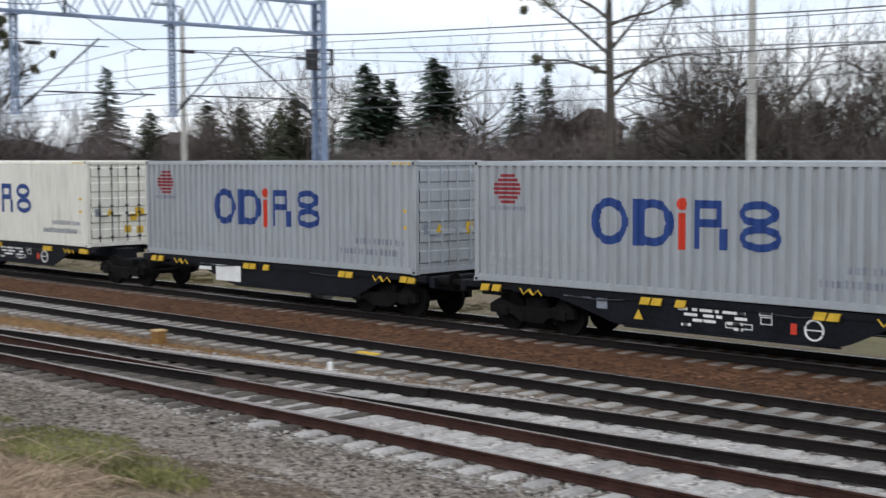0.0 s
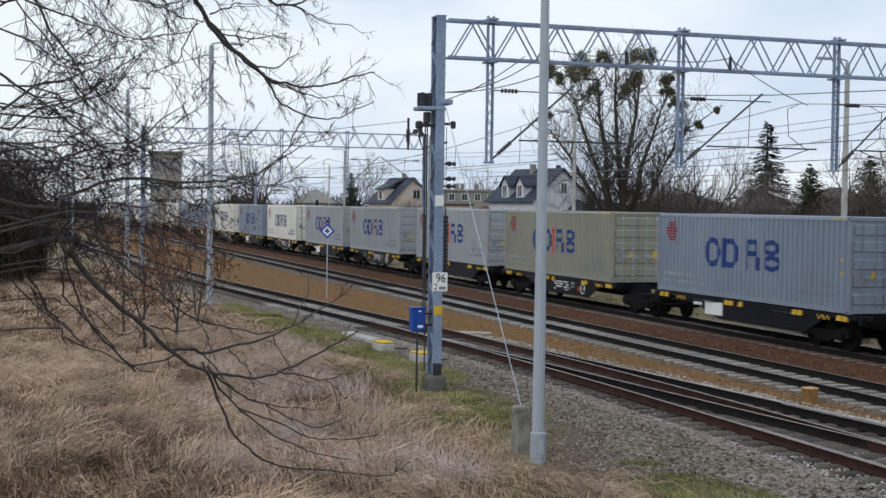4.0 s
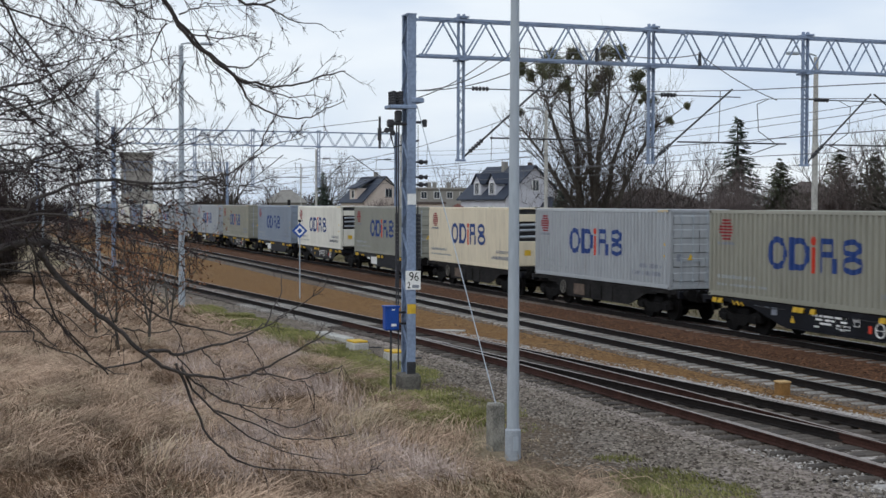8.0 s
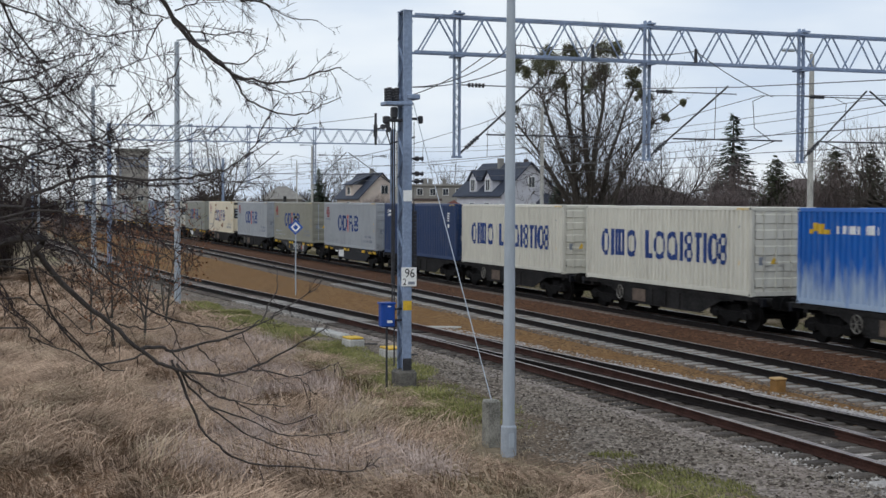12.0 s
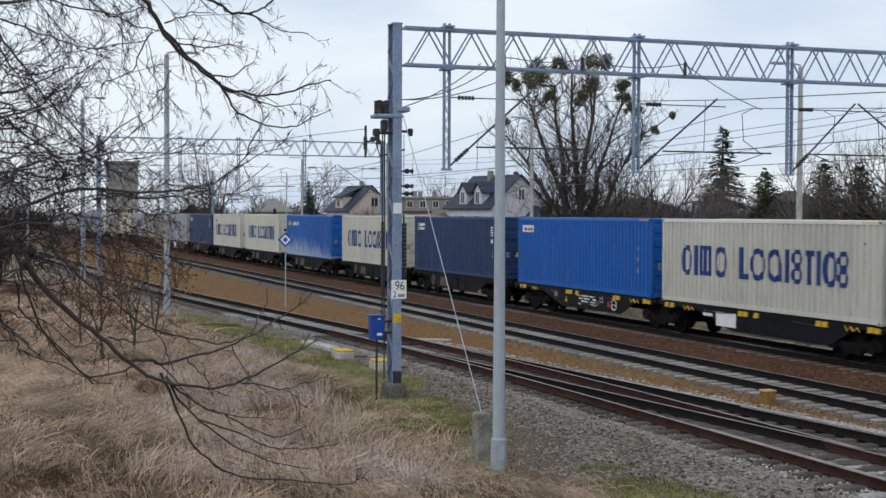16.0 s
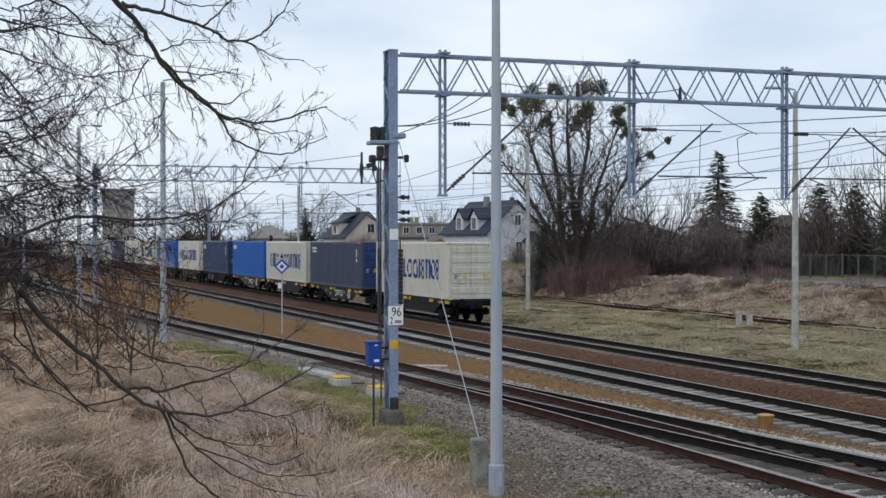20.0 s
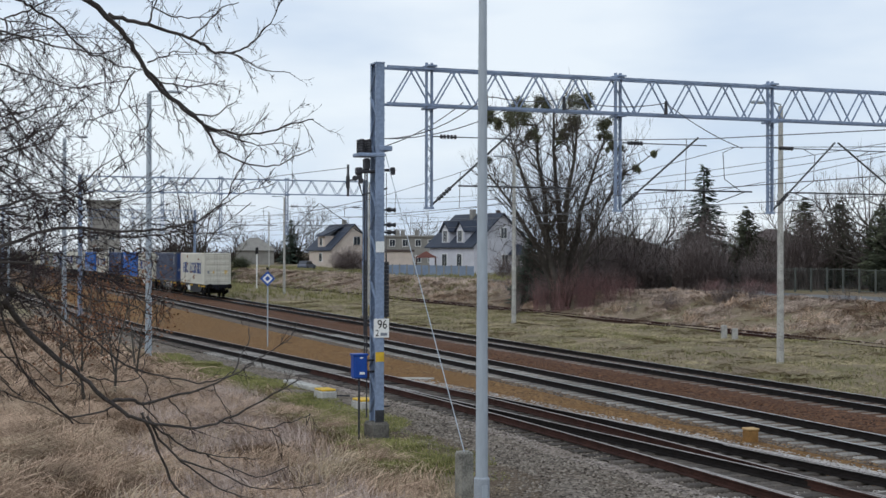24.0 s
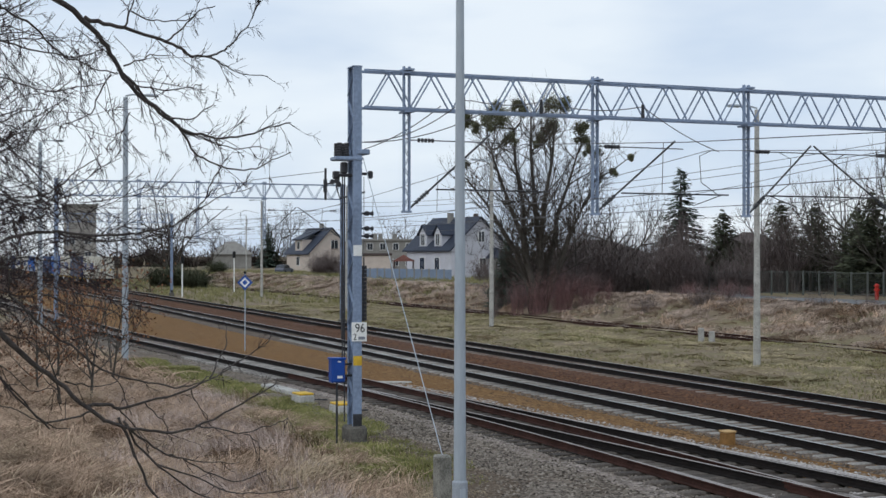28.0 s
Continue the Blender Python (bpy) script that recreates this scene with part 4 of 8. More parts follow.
# leading edge of each box behind or ahead of the last one's, and what it is
CONSIST = [(0.0, "freight"), (-15.1, "slate"), (-28.5, "freight"), (-41.5, "blue"), (-55.7, "navy"), (-70.0, "freight"), (-85.0, "blue_scuffed"), (-99.7, "freight"), (-114.1, "freight"), (-127.2, "navy"),
           (-141.2, "grey"), (-156.7, "olive"), (-171.6, "grey"), (-186.1, "cream"), (-200.9, "taupe"), (-216.4, "reefer"), (-230.9, "bluegrey"), (-247.1, "olive"), (-261.8, "grey"), (-277.5, "grey"),
           (-291.7, "grey"), (-307.4, "reefer_doors"), (-322.0, "bluegrey"), (-337.4, "reefer_doors")]
o_next = -352.0
for k, kind in enumerate("bluegrey bluegrey reefer olive grey reefer bluegrey grey olive reefer grey bluegrey".split()):
    CONSIST.append((o_next, kind))
    o_next -= 15.5 if k % 2 == 0 else 14.2
PAIRS = {0, 2, 10, 14, 16, 18, 20, 22, 24, 26, 28, 30, 32, 34}
TRAIN = []


def build_train():
    make_kinds()
    pairs, single, used = {}, wagon_single(), set()
    i = 0
    first = True
    while i < len(CONSIST):
        if i in PAIRS:
            gap = round(CONSIST[i][0] - CONSIST[i + 1][0] - L40, 1)
            if gap not in pairs:
                pairs[gap] = wagon_pair(gap)
                ob = pairs[gap]
            else:
                ob = copy_thing(pairs[gap], Matrix.Identity(4))
            TRAIN.append((ob, CONSIST[i + 1][0], 0.0))
            i += 2
        else:
            ob = single if first else copy_thing(single, Matrix.Identity(4))
            first = False
            TRAIN.append((ob, CONSIST[i][0], 0.0))
            i += 1
    for o, kind in CONSIST:
        ob = KINDS[kind] if kind not in used else copy_thing(KINDS[kind], Matrix.Identity(4))
        used.add(kind)
        TRAIN.append((ob, o, DECK))


build_train()


def motions():
    """The train rolls away and slows a little."""
    for ob, o, z in TRAIN:
        walk(ob, [(t, pose(254.6 - 17.9 * t + 0.0665 * t * t + o, NEAR, z)) for t in (0, 4, 8, 12, 16, 20, 24, 28)])


# ---- catenary ----
M_FOOT = mat("weathered_foot", (0.13, 0.12, 0.105), 0.95, 0, 0.5, 4, bump=0.3)


def lattice_mast(x, y, h, w=0.36, name="catenary_mast", base=-0.1):
    """Two channels and zigzag bars on a concrete foot."""
    m = thing(name, "grey-blue painted steel lattice mast on a concrete foot", "catenary mast", "catenary masts", pose(x, y, 0))
    a, c = 0.105, 0.23
    for s in (-1, 1):
        poly = [(s * c, -a), (s * c, a), (s * (c - 0.075), a), (s * (c - 0.075), a - 0.014), (s * (c - 0.014), a - 0.014), (s * (c - 0.014), -a + 0.014), (s * (c - 0.075), -a + 0.014), (s * (c - 0.075), -a)]
        k = len(poly)
        part("channel", Mesh().add([(x, y, z) for z in (0.15, h) for x, y in poly], [tuple(range(k)), tuple(range(2 * k - 1, k - 1, -1))] + [(j, (j + 1) % k, k + (j + 1) % k, k + j) for j in range(k)]), M_STEEL, m)
    for yy in (-a + 0.008, a - 0.008):
        z, s = 0.35, 1
        while z < h - 0.6:
            part("lacing_bar", Mesh().bar((-s * (c - 0.03), yy, z), (s * (c - 0.03), yy, z + 0.42), 0.06, 0.012), M_STEEL, m)
            z, s = z + 0.55, -s
    part("cap_plate", Mesh().box(-c - 0.01, c + 0.01, -a - 0.01, a + 0.01, h, h + 0.03), M_STEEL, m)
    part("foot", Mesh().box(-0.29, 0.29, -0.24, 0.24, base - 0.6, 0.16, bevel=0.06), M_FOOT, m)
    part("dark_base_coat", Mesh().box(c - 0.01, c + 0.006, -a - 0.004, a + 0.004, 0.16, 0.45), M_STEEL_DARK, m)
    return m


def gantry(x, y0, y1, droppers, top=8.68, deep=0.92):
    """A lattice beam across all tracks, with posts hanging from it."""
    g = thing("catenary_gantry", "grey-blue lattice portal beam over the tracks with hanging posts", "gantry", "gantries", pose(x, 0, 0))
    w = 0.17
    for xx in (-w, w):
        for z in (top - 0.04, top - deep):
            part("chord", Mesh().box(xx - 0.030, xx + 0.030, y0, y1, z - 0.030, z + 0.030), M_STEEL, g)
        y, s = y0 + 0.15, 1
        while y < y1 - 0.4:
            z0, z1 = (top - deep, top - 0.06) if s > 0 else (top - 0.06, top - deep)
            part("lacing_bar", Mesh().bar((xx, y, z0), (xx, y + 0.52, z1), 0.032, 0.032), M_STEEL, g)
            y, s = y + 0.55, -s
    y = y0 + 0.5
    while y < y1 - 0.5:
        for z in (top - 0.04, top - deep):
            part("cross_bar", Mesh().bar((-w, y, z), (w, y + 0.5, z), 0.04), M_STEEL, g)
        y += 1.4
    for y in droppers:
        d = Mesh()
        for s in (-1, 1):
            d.box(-0.05, 0.05, y + s * 0.068 - 0.020, y + s * 0.068 + 0.020, 5.3, top + 0.12)
        z, s = 5.4, 1
        while z < top - deep:
            d.bar((0.06, y - s * 0.08, z), (0.06, y + s * 0.08, z + 0.24), 0.035, 0.01).bar((-0.06, y - s * 0.08, z), (-0.06, y + s * 0.08, z + 0.24), 0.035, 0.01)
            z, s = z + 0.24, -s
        d.box(-0.08, 0.08, y - 0.11, y + 0.11, 5.25, 5.30)
        part("hanging_post", d, M_STEEL, g)
        for z in (top - deep - 0.09, top + 0.005):
            part("clamp", Mesh().box(-0.24, 0.24, y - 0.12, y + 0.12, z, z + 0.045), M_STEEL, g)
    return g


M_TUBE = mat("bracket_tube", (0.075, 0.08, 0.085), 0.55, 0.3, 0.3, 3)


def cantilever(x, y_post, y_wire, z_low=5.45, z_high=7.0):
    """A bracket that carries the wires over one track."""
    c = thing("catenary_bracket", "dark tubular catenary bracket with ribbed insulators", "catenary bracket", "catenary brackets", pose(x, 0, 0))
    s = 1 if y_wire > y_post else -1
    tip = (0, y_wire - s * 0.85, z_high + 0.22)
    part("diagonal_tube", Mesh().tube([(0, y_post, z_low - 0.1), tip], 0.026, 8), M_TUBE, c)
    part("top_tube", Mesh().tube([(0, y_post, z_high + 0.02), (0, y_wire - s * 0.6, z_high + 0.02)], 0.014, 8), M_TUBE, c)
    for a in ((z_low - 0.1, z_high + 0.22), (z_high + 0.02, z_high + 0.02)):
        ins = Mesh()
        d = Vector((0, y_wire - s * 0.85 - y_post, a[1] - a[0])).normalized()
        p = Vector((0, y_post, a[0]))
        for k in range(5):
            q = p + d * (0.25 + 0.09 * k)
            ins.tube([q - d * 0.02, q + d * 0.02], 0.055, 10)
        part("insulator", ins, M_STEEL_DARK, c)
    part("steady_arm", Mesh().tube([(0, y_post + s * 0.7, z_low + 0.38), (0, y_wire + s * 0.8, z_low + 0.38)], 0.02, 8).tube([(0, y_wire + s * 0.6, z_low + 0.38), (0, y_wire - s * 0.3, z_low + 0.08)], 0.013, 6), M_STEEL_DARK, c)
    part("steady_drop", Mesh().tube([(0, y_wire + s * 0.25, z_high), (0, y_wire - s * 0.1, z_high - 0.15), (0, y_wire - s * 0.05, z_low + 0.7), (0, y_wire + s * 0.5, z_low + 0.36)], 0.012, 5), M_STEEL_DARK, c)
    return c


XG = -31.31
lattice_mast(XG, 10.21, 8.70)
lattice_mast(XG, 26.40, 8.70)
gantry(XG, 10.40, 26.3, (11.53, 16.68, 21.26))
lattice_mast(-83.4, 8.8, 8.70)
lattice_mast(-83.4, 26.40, 8.70)
gantry(-83.4, 9.0, 26.3, (13.6, 17.15, 21.3))
lattice_mast(-150.0, 8.0, 8.70)
lattice_mast(-150.0, 28.0, 8.70)
gantry(-150.0, 8.2, 27.8, (12.2, 17.0, 21.3))
for gx in (XG, -83.4, -150.0):
    cantilever(gx, 11.6, 14.6)
    cantilever(gx, 16.75, 19.9)
    cantilever(gx, 21.35, 24.2)
    cantilever(gx, 26.2, 22.6)


def wire_run(name, label, lines, r=0.011, material=None):
    m = Mesh()
    for pts in lines:
        m.tube(pts, r, 4, cap=False)
    return tagged(part(name, m, material or M_WIRE), label, "wire")


def sag(a, b, s, n=8):
    a, b = Vector(a), Vector(b)
    return [tuple(a.lerp(b, k / n) - Vector((0, 0, s * 4 * (k / n) * (1 - k / n)))) for k in range(n + 1)]


def build_wires():
    xs = [30.0, XG, -83.4, -150.0, -215.0, -280.0]
    for y, name in ((14.6, "turnout"), (20.0, "near main"), (25.36, "far main")):
        for a, b in zip(xs, xs[1:]):
            run = [sag((a, y, 5.5), (b, y, 5.5), 0.05), sag((a, y + 0.05, 7.0), (b, y + 0.05, 7.0), 1.2)]
            run += [[(a + (b - a) * k / 9, y, 5.48), (a + (b - a) * k / 9, y + 0.03, 7.0 - 1.2 * 4 * (k / 9) * (1 - k / 9))] for k in range(1, 9)]
            wire_run("overhead_wire", "thin dark overhead wires above the " + name + " track", run, 0.009)
    for y, z in ((26.9, 7.56), (27.0, 7.32)):
        for a, b in zip(xs, xs[1:]):
            wire_run("feeder_wire", "thin dark feeder wire along the tracks", [sag((a, y, z), (b, y, z), 0.5)], 0.010)


build_wires()


# ---- posts and signs ----
def lamp_post(x, y, h, z0, r0, r1, arm=0.9, ang=0.0, sleeve=False, material=None):
    p = thing("lamp_post", "slim grey lamp post with a short arm and lantern", "lamp post", "lamp posts", pose(x, y, z0, 0, 0, ang))
    part("pole", smooth(Mesh().tube([(0, 0, -0.5), (0, 0, h * 0.5), (0, 0, h)], [r0, (r0 + r1) / 2, r1], 16, cap=False).data("pole", material or M_GALV)), None, p)
    if sleeve:
        part("sleeve", Mesh().tube([(0, 0, -0.4), (0, 0, 0.60), (0, 0, 0.63)], [r0 + 0.025, r0 + 0.024, r0], 28), M_GALV_DARK, p)
        part("service_door", Mesh().box(-0.05, 0.05, -r0 - 0.03, -r0 - 0.015, 0.25, 0.5), M_GALV, p)
    part("arm", Mesh().tube([(0, 0, h - 0.05), (0, 0, h + 0.06), (arm * 0.3, 0, h + 0.12), (arm, 0, h + 0.12)], 0.035, 8), M_GALV, p)
    part("lantern", Mesh().box(arm - 0.1, arm + 0.45, -0.11, 0.11, h + 0.06, h + 0.17, bevel=0.04), M_GALV, p)
    return p


lamp_post(-22.44, 9.27, 11.0, -0.38, 0.115, 0.062, ang=90, sleeve=True)
lamp_post(-58.1, 8.92, 11.0, -0.2, 0.14, 0.10, ang=90)
lamp_post(-84.5, 8.0, 11.1, -0.2, 0.15, 0.11, ang=90)
lamp_post(-140.0, 8.0, 10.9, -0.2, 0.13, 0.10, ang=90)
for x, y in ((-19.5, 31.0), (-46.24, 31.9), (-77.9, 34.3), (-110.0, 35.2), (-142.0, 36.0), (-244.0, 59.0)):
    lamp_post(x, y, 10.2, hill(x, y), 0.15, 0.09, ang=-90, material=M_CONCRETE)


def text_mesh(body, size):
    cu = bpy.data.curves.new("text", "FONT")
    cu.body, cu.size, cu.extrude, cu.align_x, cu.offset = body, size, 0.002, "CENTER", 0.0
    ob = bpy.data.objects.new("text", cu)
    me = bpy.data.meshes.new_from_object(ob)
    bpy.data.objects.remove(ob)
    return me


def km_sign():
    s = thing("kilometre_sign", "white kilometre plate with black figures on the mast", "sign", m=pose(XG + 0.26, 10.24, 2.40, 0, 0, 74))
    part("plate", Mesh().box(-0.18, 0.18, -0.012, -0.004, -0.225, 0.225, bevel=0.003), M_WHITE, s)
    for body, size, u, w in (("96", 0.30, 0.02, -0.01), ("2", 0.22, -0.10, -0.19)):
        me = text_mesh(body, size)
        me.materials.append(M_BLACK)
        part("figures", me, None, s, m=pose(u, -0.016, w, 90, 0, 0) @ Matrix.Diagonal((0.80, 1, 1, 1)))
    part("print_bar", Mesh().box(-0.02, 0.14, -0.018, -0.013, -0.18, -0.11), M_PRINT_GREY, s)


km_sign()
tagged(part("yellow_band", Mesh().box(XG + 0.228, XG + 0.236, 10.104, 10.316, 1.60, 1.83), M_YELLOW), "yellow painted band round the mast", "marking")
tagged(part("white_band", Mesh().box(XG + 0.228, XG + 0.236, 10.104, 10.316, 4.20, 4.46), M_WHITE), "white painted band round the mast", "marking")


def blue_cabinet():
    b = thing("control_cabinet", "bright blue control box on a thin stand beside the mast", "cabinet", m=pose(XG, 9.77, 0))
    part("box", Mesh().box(-0.13, 0.13, -0.17, 0.17, 1.20, 1.76, bevel=0.03), M_BLUE_BOX, b)
    part("lid", Mesh().box(-0.15, 0.15, -0.19, 0.19, 1.74, 1.79, bevel=0.01), M_BLUE_BOX, b)
    part("stand", Mesh().tube([(0, 0, -0.5), (0, 0, 1.2)], 0.028, 8), M_STEEL_DARK, b)
    part("sticker", Mesh().box(0.131, 0.134, -0.03, 0.10, 1.30, 1.36), M_WHITE, b)
    part("sticker", Mesh().box(0.131, 0.134, -0.02, 0.06, 1.68, 1.71), M_WHITE, b)
    part("bracket", Mesh().bar((0, 0.17, 1.35), (0, 0.45, 1.35), 0.05), M_STEEL_DARK, b)
    part("bracket", Mesh().bar((0, 0.17, 1.62), (0, 0.45, 1.62), 0.05), M_STEEL_DARK, b)


blue_cabinet()


def mast_gear():
    """The dark insulator block and brackets high on the near mast."""
    b = thing("switch_gear", "dark insulators and pulleys on the mast head", "switch gear", m=pose(XG, 10.09, 0.54))
    part("shelf", Mesh().box(-0.25, 0.25, -0.42, 0.25, 5.93, 6.02, bevel=0.02), M_STEEL, b)
    part("head_bracket", Mesh().box(-0.27, 0.27, 0.1, 0.42, 6.08, 6.2, bevel=0.02), M_STEEL, b)
    for x, y in ((-0.12, -0.3), (0.12, -0.3), (-0.12, -0.12), (0.12, -0.12)):
        ins = Mesh()
        ins.tube([(x, y, 6.02 + 0.03 * k) for k in range(12)], [0.05 if k % 2 else 0.068 for k in range(12)], 10)
        part("insulator", ins, M_STEEL_DARK, b)
    part("lower_gear", Mesh().box(-0.1, 0.1, -0.22, -0.08, 5.62, 5.9, bevel=0.03), M_STEEL_DARK, b)
    part("lower_arm", Mesh().box(-0.12, 0.12, -0.32, 0.2, 5.55, 5.62, bevel=0.02), M_STEEL_DARK, b)
    part("lower_gear", Mesh().box(-0.08, 0.08, -0.42, -0.26, 5.50, 5.68, bevel=0.03), M_STEEL_DARK, b)
    part("rod", Mesh().tube([(0.05, -0.2, 5.6), (0.05, -0.2, 0.9)], 0.018, 6), M_STEEL_DARK, b)
    part("rod", Mesh().tube([(-0.1, -0.1, 5.6), (-0.1, -0.1, -0.3)], 0.018, 6), M_STEEL_DARK, b)
    part("bracket", Mesh().box(-0.06, 0.06, 0.30, 0.56, 5.60, 5.66), M_STEEL_DARK, b)
    part("bracket_end", Mesh().box(-0.07, 0.07, 0.46, 0.56, 5.52, 5.70, bevel=0.02), M_STEEL_DARK, b)
    for z in (4.68, 4.32, 4.14):
        part("side_insulator", Mesh().tube([(0, 0.22, z), (0, 0.36, z), (0, 0.40, z), (0, 0.46, z), (0, 0.50, z), (0, 0.58, z)], [0.02, 0.025, 0.06, 0.06, 0.03, 0.06], 8), M_STEEL_DARK, b)


mast_gear()


def mast_switch():
    """The dark switch box held out from the far mast of the gantry."""
    b = thing("mast_switch", "dark switch box in a bracket on the far mast", "switch gear", m=pose(XG, 26.4, 0))
    part("box", Mesh().box(-0.14, 0.14, -0.42, -0.12, 6.70, 7.30, bevel=0.03), M_STEEL_DARK, b)
    part("frame", Mesh().box(-0.05, 0.05, 0.12, 0.50, 7.28, 7.34).box(-0.05, 0.05, 0.12, 0.50, 6.86, 6.92).box(-0.05, 0.05, 0.46, 0.52, 6.86, 7.34), M_STEEL_DARK, b)
    part("bracket", Mesh().bar((0, 0.12, 6.6), (0, 0.46, 6.88), 0.05), M_STEEL, b)


mast_switch()


def tension_weights(x, y, z0, z1, r):
    """A hanging stack of iron discs that keeps a wire tight."""
    w = thing("tension_weights", "dark stack of iron tension weights hanging beside the mast", "weights", "tension weights", pose(x, y, 0))
    disc = Mesh().tube([(0, 0, 0), (0, 0, 0.085)], r, 10).data("weight", M_STEEL_DARK)
    z = z0
    while z < z1:
        part("weight", disc, None, w, m=Matrix.Translation((0, 0, z)))
        z += 0.095
    part("rod", Mesh().tube([(0, 0, z0 - 0.12), (0, 0, z1 + 0.25)], 0.018, 6), M_STEEL_DARK, w)
    part("hanging_wire", Mesh().tube([(0, 0, z1 + 0.25), (0, 0, 6.1)], 0.009, 5), M_WIRE, w)


tension_weights(XG - 0.05, 10.46, 2.65, 3.92, 0.075)
tension_weights(XG - 0.35, 10.02, 2.2, 3.92, 0.04)
wire_run("stay_wire", "pale steel stay cable from the mast to its anchor", [sag((XG, 10.42, 6.55), (-23.5, 9.36, 0.54), 0.0)], 0.010, M_GALV)
wire_run("feeder_wire", "dark cable hanging across from the gantry to the mast", [sag((XG, 10.2, 6.92), (XG, 14.2, 8.1), 0.3), sag((XG, 10.42, 6.75), (XG - 0.2, 12.5, 7.9), 0.12)], 0.012)
M_CONC_PALE = mat("weathered_block", (0.25, 0.24, 0.21), 0.95, 0, 0.55, 4, bump=0.35)
tagged(part("anchor_block", Mesh().box(-23.64, -23.36, 9.22, 9.50, -0.6, 0.55, bevel=0.035), M_CONC_PALE), "grey weathered concrete anchor block in the grass", "anchor block")


def indicator():
    s = thing("track_sign", "blue diamond sign with a white ring on a thin post", "sign", m=pose(-63.1, 15.2, 0, 0, 0, 68))
    part("post", Mesh().tube([(0, 0.03, -0.4), (0, 0.03, 3.35)], 0.03, 8), M_GALV, s)
    dia = lambda r, y0, y1: Mesh().prism([(-r, 2.94), (0, 2.94 - r), (r, 2.94), (0, 2.94 + r)], y0, y1)
    part("plate", dia(0.36, -0.012, 0.0), M_SIGN_BLUE, s)
    part("white_ring", dia(0.24, -0.016, -0.012), M_WHITE, s)
    part("blue_core", dia(0.13, -0.020, -0.016), M_SIGN_BLUE, s)
    part("lamp", Mesh().box(-0.06, 0.06, -0.05, 0.05, 3.34, 3.46, bevel=0.02), M_BLACK, s)


indicator()


def point_machine(x, y, rot):
    b = thing("point_machine", "grey point machine box with a yellow lid beside the turnout", "point machine", "point machines", pose(x, y, -0.22, 0, 0, rot))
    part("case", Mesh().box(-0.35, 0.35, -0.25, 0.25, -0.15, 0.22, bevel=0.04), M_CONCRETE, b)
    part("lid", Mesh().box(-0.33, 0.33, -0.23, 0.23, 0.22, 0.28, bevel=0.03), M_YELLOW, b)
    part("rod", Mesh().tube([(0, 0.25, 0.05), (0, 0.8, 0.02)], 0.025, 6), M_STEEL_DARK, b)


point_machine(-40.3, 11.5, 5)
point_machine(-37.2, 11.75, 5)
tagged(part("concrete_trough", Mesh().box(-1.3, 1.3, -0.2, 0.2, -0.35, 0.10, bevel=0.03), M_CONCRETE, m=pose(-43.9, 11.75, -0.2, 0, 0, 6)), "pale concrete cable trough lid in the gravel", "trough")


def yellow_block():
    b = thing("track_box", "rusty yellow metal box between the tracks", "track box", m=pose(-27.75, 18.32, -0.27))
    part("body", Mesh().box(-0.14, 0.14, -0.14, 0.14, -0.05, 0.30, bevel=0.02), mat("ochre_paint", (0.25, 0.135, 0.045), 0.8, 0, 0.3, 5), b)
    part("cap", Mesh().box(-0.155, 0.155, -0.155, 0.155, 0.30, 0.35, bevel=0.02), mat("yellow_cap", (0.50, 0.33, 0.15), 0.7, 0, 0.2, 5), b)


yellow_block()
tagged(part("yellow_plate", Mesh().box(-0.3, 0.3, -0.12, 0.12, 0, 0.04, bevel=0.01), M_YELLOW, m=pose(-22.2, 20.0, -0.14)), "yellow plate lying between the rails", "plate")
tagged(part("white_peg", Mesh().tube([(0, 0, -0.3), (0, 0, 0.17)], [0.07, 0.06], 8), M_WHITE, m=pose(-21.4, 18.25, -0.2)), "short white peg in the ballast", "peg")
for x, y, h in ((-63.1, 40.0, 0.75), (-61.6, 39.7, 0.6)):
    tagged(part("marker_post", Mesh().box(-0.13, 0.13, -0.13, 0.13, -0.3, h, bevel=0.03), M_CONCRETE, m=pose(x, y, hill(x, y))), "short pale concrete marker post in the grass", "marker post", "marker posts")


def beam_fittings():
    """Short upright insulators on the lower chord and the cable that they carry."""
    f = thing("beam_insulators", "small dark insulators carrying a cable along the gantry beam", "insulators", m=pose(XG, 0, 0))
    ys = (12.9, 15.0, 17.9)
    for y in ys:
        part("insulator", Mesh().tube([(0.32, y, 7.76), (0.32, y, 8.10)], [0.05, 0.035], 8), M_STEEL_DARK, f)
    part("cable", Mesh().tube(sag((0.32, 10.3, 6.9), (0.32, 12.9, 8.0), 0.25) + sag((0.32, 12.9, 8.05), (0.32, 15.0, 8.05), 0.12)[1:] + sag((0.32, 15.0, 8.05), (0.32, 17.9, 8.05), 0.15)[1:] + sag((0.32, 17.9, 8.05), (0.32, 20.2, 6.95), 0.1)[1:], 0.012, 4), M_WIRE, f)


beam_fittings()


